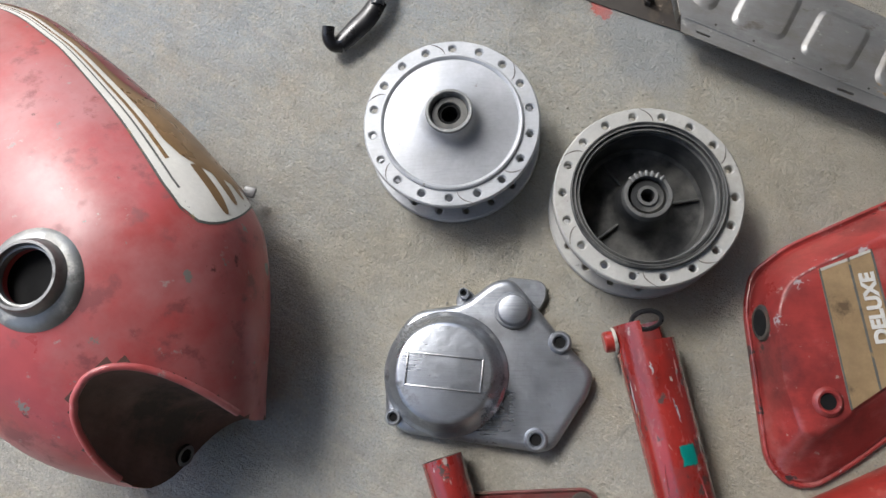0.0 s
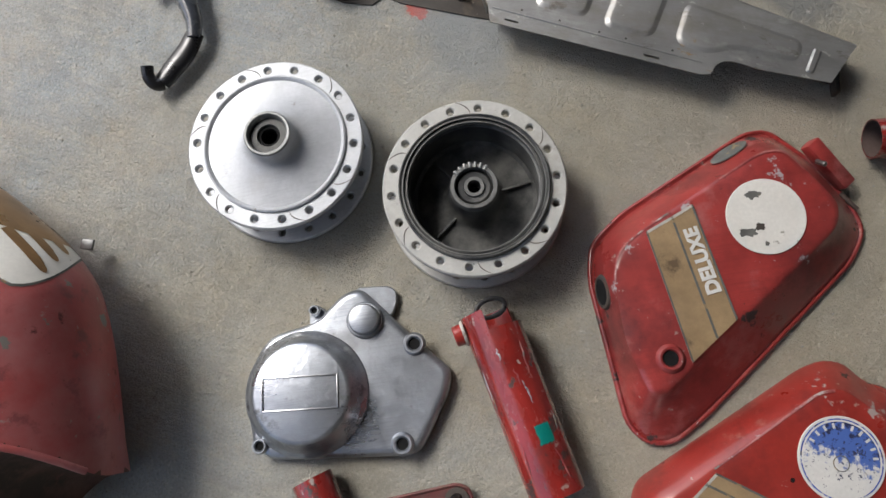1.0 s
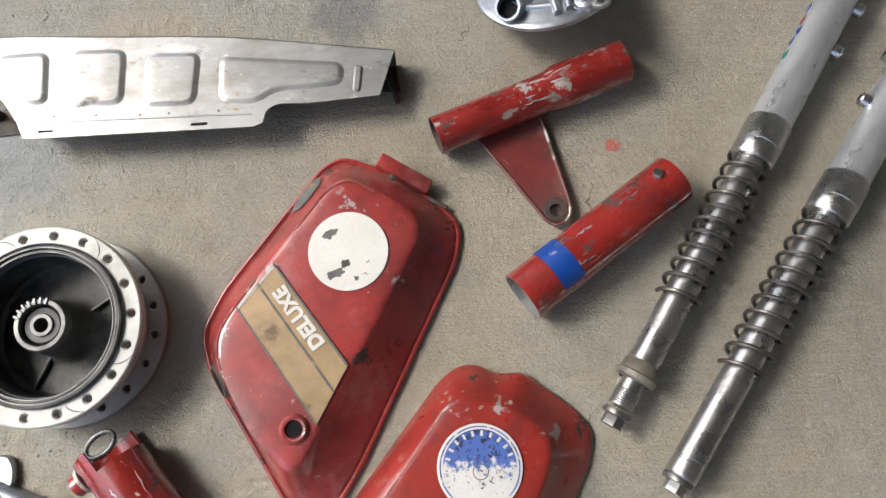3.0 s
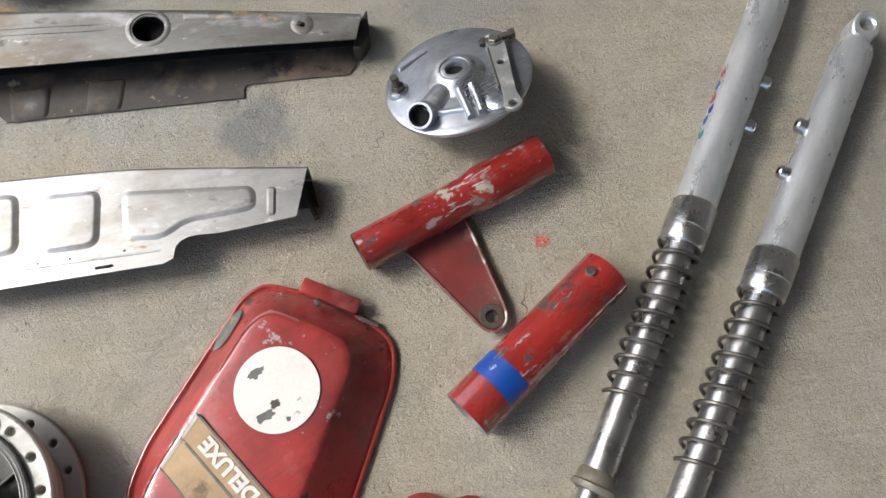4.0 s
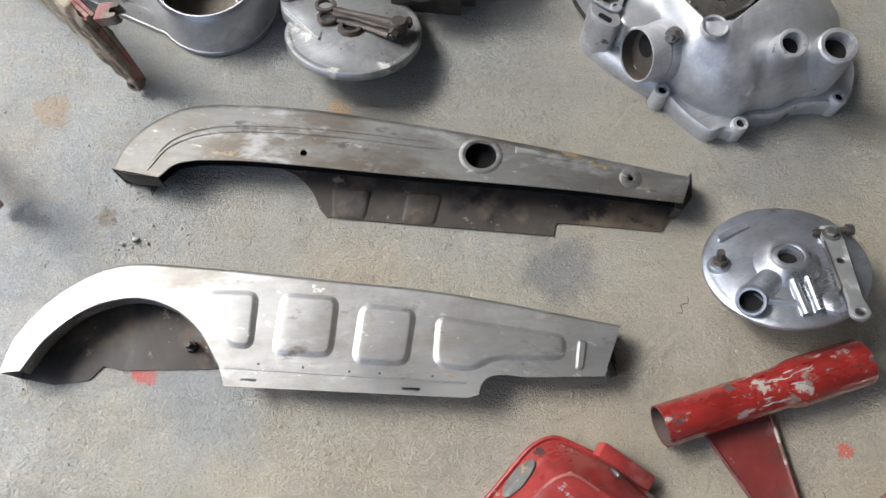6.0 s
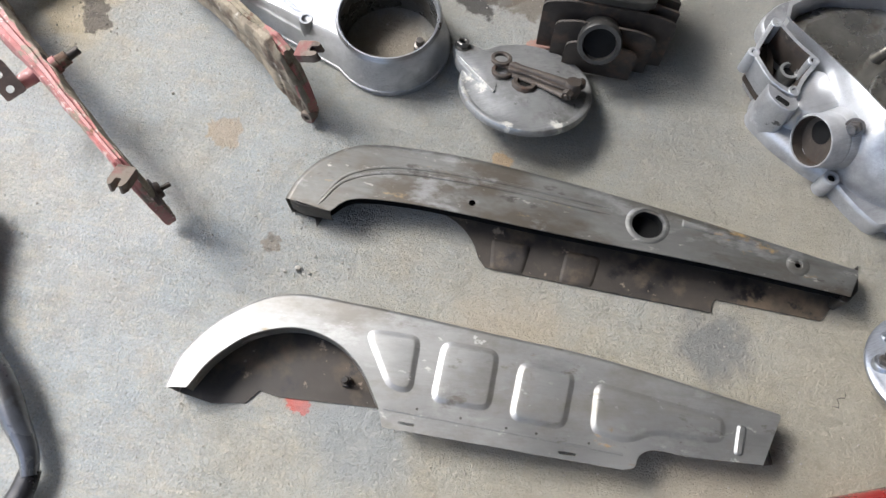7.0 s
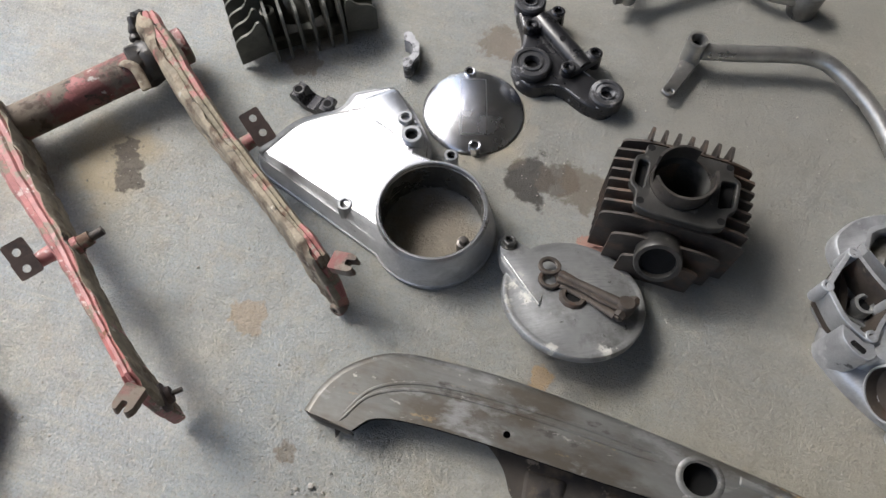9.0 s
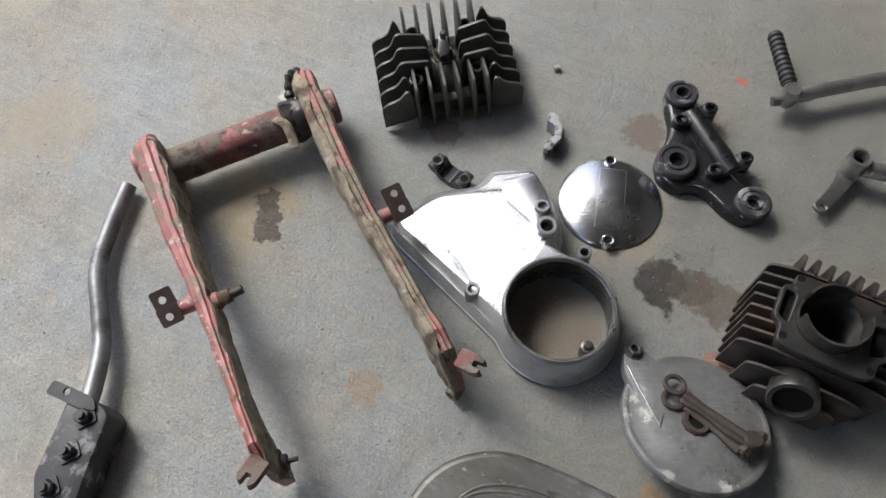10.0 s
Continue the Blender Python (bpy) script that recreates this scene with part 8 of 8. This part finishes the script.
    step = rounded(w((0.522, 0.505), (0.548, 0.526), (0.545, 0.505), (0.530, 0.480), (0.521, 0.480)), 0.004, 3)
    part("inner_step", stack(step, [(0, 0.015), (0, 0.036), (0.0015, 0.037)]), mud_steel, t, "brown dirt on the inner step")
    p = w((0.556, 0.490))[0]
    part("side_bush", moved(lathe([(0.010, 0.015), (0.0095, 0.034), (0.0068, 0.0345), (0.0064, 0.02)], 28), pose(*p, 0)), alu_dull, t)
    part("bush_hole", cap_disc(0.0066, 0.028, *p), hollow, t)
    part("inner_rib", sweep([(*w((0.532, 0.488))[0], 0.030), (*w((0.548, 0.471))[0], 0.030)], 0.0016, 8), alu_dull, t)
    for x, y in ((0.5155, 0.5068), (0.5515, 0.5315), (0.565, 0.4815), (0.5325, 0.4565)):
        p = w((x, y))[0]
        part("rim_lug", moved(lathe([(0.0056, 0.03), (0.0056, 0.0565), (0.005, 0.0572), (0.0028, 0.0572), (0.0026, 0.05)], 18), pose(*p, 0)), alu_scraped, t)
        part("lug_hole", cap_disc(0.0029, 0.0545, *p, n=12), hollow, t)
    pad = rounded(w((0.5145, 0.474), (0.5085, 0.461), (0.5125, 0.446), (0.521, 0.4365), (0.530, 0.439), (0.533, 0.451), (0.526, 0.4525)), 0.005, 4)
    body = rounded(w((0.5165, 0.476), (0.511, 0.452), (0.519, 0.428), (0.534, 0.398), (0.551, 0.375), (0.575, 0.39), (0.576, 0.47), (0.545, 0.50)), 0.012, 4)
    part("lower_body", stack(body, [(0, 0.0), (0, 0.008), (0.002, 0.014), (0.006, 0.018), (0.012, 0.019)]), alu_scraped, t)
    part("slot_pad", stack(pad, [(0.0, 0.0), (0.0, 0.022), (0.0, 0.045), (0, 0.0535), (0.001, 0.0548)]), alu_scraped, t)
    slot = rounded(w((0.5125, 0.4555), (0.517, 0.4575), (0.524, 0.446), (0.5195, 0.443)), 0.0028, 3)
    part("slot", patch(slot, 0.0548, 0.0004), hollow, t)
    for x, y in ((0.5475, 0.3755), (0.5965, 0.316), (0.6965, 0.3035), (0.735, 0.355)):
        p = w((x, y))[0]
        part("flange_lug", moved(lathe([(0.0082, 0), (0.0080, 0.022), (0.007, 0.0238), (0.004, 0.0238), (0.0036, 0.012)], 26), pose(*p, 0)), alu_scraped, t)
        part("flange_hole", cap_disc(0.0039, 0.021, *p), hollow, t)
    for x, y, r, h, rx, ry in ((0.648, 0.363, 0.0125, 0.092, 12, -8), (0.689, 0.339, 0.0165, 0.078, 6, -6)):
        m = pose(*w((x, y))[0], 0, rx, ry, 0)
        part("shaft_boss", moved(lathe([(r * 1.5, 0.01), (r * 1.2, h - 0.02), (r * 1.06, h - 0.008), (r * 1.05, h - 0.0015), (r * 0.96, h), (r * 0.76, h), (r * 0.7, h - 0.003), (r * 0.68, h - 0.03)], 40), m), alu_scraped, t)
        part("boss_hole", moved(cap_disc(r * 0.7, h - 0.012), m), hollow, t)
    bolt = pose(*w((0.560, 0.402))[0], 0.066) @ Vector((-0.72, -0.3, 0.55)).to_track_quat("Z", "X").to_matrix().to_4x4()
    part("drain_bolt", moved(joined(lathe([(0, 0), (0.0085, 0), (0.0085, 0.0016), (0, 0.0016)], 22), moved(hexagon(0.0064, 0.0065), pose(0, 0, 0.0016)), moved(lathe([(0, 0), (0.0034, 0), (0.0034, 0.008), (0, 0.008)], 12), pose(0, 0, 0.008))), bolt), oily_steel, t, "dark hexagon bolt")
    return t


engine_case()


# ---- fuel tank ----
def lerp_table(table, u):
    """The table's value at u, evened out over a few centimetres."""
    return sum(table_at(table, min(table[-1][0], max(table[0][0], u + d * min(1.0, (table[-1][0] - u) / 0.03, (u - table[0][0]) / 0.03)))) for d in SPREAD) / len(SPREAD)


SPREAD = [0.004 * k for k in range(-6, 7)]


TANK_W = ((-0.34, 0.04), (-0.32, 0.085), (-0.26, 0.114), (-0.18, 0.128), (-0.08, 0.1375), (0.0, 0.136), (0.03, 0.130), (0.062, 0.117), (0.09, 0.098), (0.117, 0.076), (0.145, 0.05), (0.158, 0.03), (0.163, 0.012))
TANK_TOP = ((-0.34, 0.05), (-0.32, 0.088), (-0.26, 0.125), (-0.18, 0.150), (-0.08, 0.170), (0.0, 0.176), (0.03, 0.172), (0.062, 0.160), (0.09, 0.145), (0.117, 0.126), (0.145, 0.104), (0.158, 0.09), (0.163, 0.078))


def nose_shift(u):
    """The front lobes sit a little to the right of the filler's line."""
    return 0.015 * min(1.0, max(0.0, (u - 0.04) / 0.09))


def tank_point(u, a, lift=0.0):
    """A point of the tank's skin at the length u; a: degrees round the section, 0 on the left, 90 on top, 180 on the right."""
    wd, top, mid = lerp_table(TANK_W, u) + lift, lerp_table(TANK_TOP, u) + lift, 0.068
    c, s = math.cos(radians(a)), math.sin(radians(a))
    p = 2.0 / 2.3
    n = wd * math.copysign(abs(c) ** p, c) - nose_shift(u)
    if s >= 0:
        return Vector((u, n, mid + (top - mid) * abs(s) ** p))
    return Vector((u, (n + nose_shift(u)) * (1 - 0.25 * abs(s)) - nose_shift(u), mid - (mid - 0.0) * abs(s) ** 0.8))


FILLER = (-0.005, -0.0042, 0.1755)


def fuel_tank():
    t = thing("fuel_tank", -0.391, 0.015, -45, "dull scratched red fuel tank with an open filler neck", "fuel tank")
    us = [-0.34 + 0.503 * k / 74 for k in range(75)]
    body = loft([[tank_point(u, 360 * j / 96) for j in range(96)] for u in us])
    bmesh.ops.recalc_face_normals(body, faces=body.faces)
    # the steering cut-out: a raked elliptical bore that opens to the front
    bore = pose(0.157, -0.028, 0.07, 0, -19, 0) @ Matrix.Diagonal((0.056, 0.049, 1, 1))
    cut = moved(lathe([(0, -0.12), (1, -0.12), (1, 0.2), (0, 0.2)], 72), bore)
    cut = joined(cut, moved(lathe([(0, -0.02), (0.0212, -0.02), (0.0212, 0.02), (0, 0.02)], 48), pose(*FILLER)))
    bmesh.ops.recalc_face_normals(cut, faces=cut.faces)
    obs = []
    for nm, bm in (("tank_raw", body), ("tank_cut", cut)):
        me = bpy.data.meshes.new(nm)
        bm.to_mesh(me)
        bm.free()
        obs.append(new(nm, me))
    mod = obs[0].modifiers.new("cut", "BOOLEAN")
    mod.operation, mod.object, mod.solver = "DIFFERENCE", obs[1], "EXACT"
    me = bpy.data.meshes.new_from_object(obs[0].evaluated_get(bpy.context.evaluated_depsgraph_get()))
    for ob in obs:
        bpy.data.objects.remove(ob)
    bm = bmesh.new()
    bm.from_mesh(me)
    inside, back = bm.copy(), bore.inverted()

    def in_bore(f):
        q = back @ f.calc_center_median()
        return abs(math.hypot(q.x, q.y) - 1) < 0.03

    for mesh, keep in ((bm, False), (inside, True)):
        bmesh.ops.delete(mesh, geom=[f for f in mesh.faces if in_bore(f) != keep], context="FACES")
    part("shell", bm, red_tank, t, angle=42)
    part("steering_cut_out", inside, tunnel_brown, t, "dull brown inside of the steering cut-out")
    # rolled lip along the upper edge of the cut-out
    lip = []
    for k in range(62, 290, 4):
        for h in range(150, -40, -1):
            q = bore @ Vector((math.cos(radians(k)), math.sin(radians(k)), h / 1000))
            if -0.3 < q.x < 0.158:
                wd, top = lerp_table(TANK_W, q.x), lerp_table(TANK_TOP, q.x)
                if q.z > 0.02 and (abs(q.y + nose_shift(q.x)) / wd) ** 2.3 + (max(0.0, q.z - 0.068) / (top - 0.068)) ** 2.3 < 1:
                    lip.append(q)
                    break
    part("cut_out_lip", sweep(smooth_path(lip, 2), 0.0028, 10), red_tank, t, "rolled lip of the steering cut-out")
    part("neck_flange", moved(lathe([(0.0385, -0.0060), (0.036, -0.0022), (0.033, 0.0002), (0.0295, 0.0014), (0.0262, 0.0018)], 56), pose(*FILLER)), alu_dull, t, "bare grey ring round the filler")
    part("filler_neck", moved(lathe([(0.0288, 0.0), (0.0268, 0.0035), (0.0256, 0.005), (0.0253, 0.0085), (0.0244, 0.0098), (0.0224, 0.0098), (0.0217, 0.008), (0.0212, -0.03)], 56), pose(*FILLER)), bar_steel, t, "dull metal filler neck")
    part("filler_lip", moved(lathe([(0.0224, 0.0096), (0.0212, 0.0062), (0.0199, 0.0058), (0.0196, 0.002)], 48), pose(*FILLER)), alu_dull, t)
    # near-black disc puts the shade of the open neck into colour
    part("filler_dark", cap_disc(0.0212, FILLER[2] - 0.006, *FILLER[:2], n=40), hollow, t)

    def skin_patch(u0, u1, a0, a1, lift, nu=60, na=16, tip=0.0, tail=0.0, slant=0.0):
        bm = bmesh.new()
        rows = []
        for i in range(nu + 1):
            row = []
            for j in range(na + 1):
                v = j / na
                e = 1 - math.sqrt(max(0.0, 1 - (2 * v - 1) ** 2))
                lo, hi = u0 + tail * e, u1 - tip * e - slant * v
                u = lo + (hi - lo) * i / nu
                a = a0 + (a1 - a0) * v
                row.append(bm.verts.new(tank_point(u, a - 11 * max(0.0, (a + 14) / 58) * min(1.0, max(0.0, -u - 0.01) / 0.18), lift)))
            rows.append(row)
        for a, b in zip(rows, rows[1:]):
            for j in range(na):
                bm.faces.new((a[j], a[j + 1], b[j + 1], b[j]))
        return bm

    part("decal_edge", skin_patch(-0.33, 0.0515, 45, -15, 0.0003, tip=0.036, slant=0.04), grey_trim, t)
    part("decal", skin_patch(-0.33, 0.05, 44, -14, 0.0006, tip=0.036, slant=0.04), decal_white, t, "peeling white tank decal")
    part("decal_line", skin_patch(-0.33, 0.0, 40.5, 39.5, 0.0008, na=2), grey_trim, t, "dark pinstripe")
    part("decal_line", skin_patch(-0.33, -0.03, 37.5, 35.5, 0.0008, na=2), decal_gold, t, "brown-gold pinstripe")
    part("decal_stripe", skin_patch(-0.33, -0.016, 32, -11, 0.0009, tip=0.034, slant=-0.03), decal_gold, t, "brown-gold decal stripe")
    part("decal_field", skin_patch(-0.33, -0.105, 26, 3, 0.0012, tip=0.045), decal_red, t, "dark red decal field")
    for k in range(4):
        part("decal_flame", skin_patch(-0.02 - 0.003 * k, 0.031 - 0.008 * k, 28 - 9 * k, 23 - 9 * k, 0.0010, 16, 6, tip=0.014), decal_gold, t)
    part("front_tab", box(0.012, 0.01, 0.003, 0.001, pose(-0.02, 0.137, 0.02, 0, 0, 30)), bar_steel, t)
    spot = bore @ Vector((math.cos(radians(212)), math.sin(radians(212)), -0.03))
    inward = (bore @ Vector((0, 0, -0.03)) - spot).normalized()
    part("tunnel_dark", moved(cap_disc(0.0062, 0.0012), along(spot, spot + inward)), hollow, t)
    part("tunnel_hole", moved(lathe([(0.0095, 0), (0.009, 0.003), (0.006, 0.003), (0.0055, 0)], 24), along(spot, spot + inward)), bar_steel, t)
    return t


fuel_tank()

# ---- pieces that belong to a part of their thing ----
PIECE_OF = {
    "torn_spot": "round_sticker", "sticker_band": "round_sticker", "sticker_disc": "round_sticker", "print_bar": "round_sticker", "emblem": "round_sticker", "emblem_mark": "round_sticker", "pin_hole": "shell",
    "stripe_line": "gold_stripe", "stripe_head": "gold_stripe", "stripe_panel": "gold_stripe", "lettering": "gold_stripe",
    "worn_edge": "shell", "worn_oval": "shell", "hole_bottom": "hole_rim", "side_hole_bottom": "side_hole", "tab_pin": "mount_tab", "tab_edge": "mount_tab",
    "scratch": "tube", "sticker": "tube", "ear_rim": "ear", "ear_washer": "ear", "ear_foot": "ear", "stud_hole": "stud",
    "decal_stripe": "decal", "decal_field": "decal", "decal_flame": "decal", "decal_line": "decal", "decal_edge": "decal", "cut_out_lip": "shell", "tunnel_hole": "shell",
    "filler_lip": "filler_neck", "filler_dark": "filler_neck", "neck_flange": "filler_neck",
    "centre_hole": "centre_boss", "stub_hole": "cable_stub", "arm_nut": "brake_lever", "arm_edge": "brake_lever", "pinch_bolt": "brake_lever", "lever_rib": "brake_lever",
    "fork_eye": "brake_lever", "clamp_bolt": "clamp", "nut_hole": "arm_bolt", "boss_hole": "bolt_boss", "screw_hole": "screw_lug",
    "rubbed_edge": "body", "socket_hole": "socket", "lug_hole": "clamp_lug", "tower_hole": "bolt_tower", "port_hole": "exhaust_port", "port_floor": "gasket_face",
    "plug_hex": "plug_seat", "plug_ceramic": "plug_seat", "plug_tip": "plug_seat", "bolt_hole": "clamp", "bolt_seat": "clamp", "hole_edge": "clamp",
    "post_hole": "post", "neck_bottom": "filler_neck", "neck_inside": "filler_neck", "neck_port": "filler_neck", "bush_hole": "side_bush",
    "side_chamber_floor": "side_chamber", "inner_step": "side_chamber", "inner_rib": "side_chamber", "rim_lug": "side_chamber", "slot": "slot_pad",
    "flange_lug": "flange", "stud_thread": "stud", "pivot_hole": "pivot", "spring_hook": "spring", "panel_edge": "cap",
    "hole_dimple": "face", "hole_well": "face", "pressed_bead": "face", "pressed_panel": "back_sheet", "inner_shade": "face",
}


def middle(ob):
    pts = [Vector(c) for c in ob.bound_box]
    return sum(pts, Vector()) / 8


for whole in [ob for ob in scene.objects if ob.type == "EMPTY" and ob.parent is None]:
    pieces = list(whole.children)
    for ob in pieces:
        owner = PIECE_OF.get(ob.name.split(".")[0])
        near_by = [p for p in pieces if p.name.split(".")[0] == owner and p is not ob]
        if near_by:
            ob.parent = min(near_by, key=lambda p: (middle(p) - middle(ob)).length)
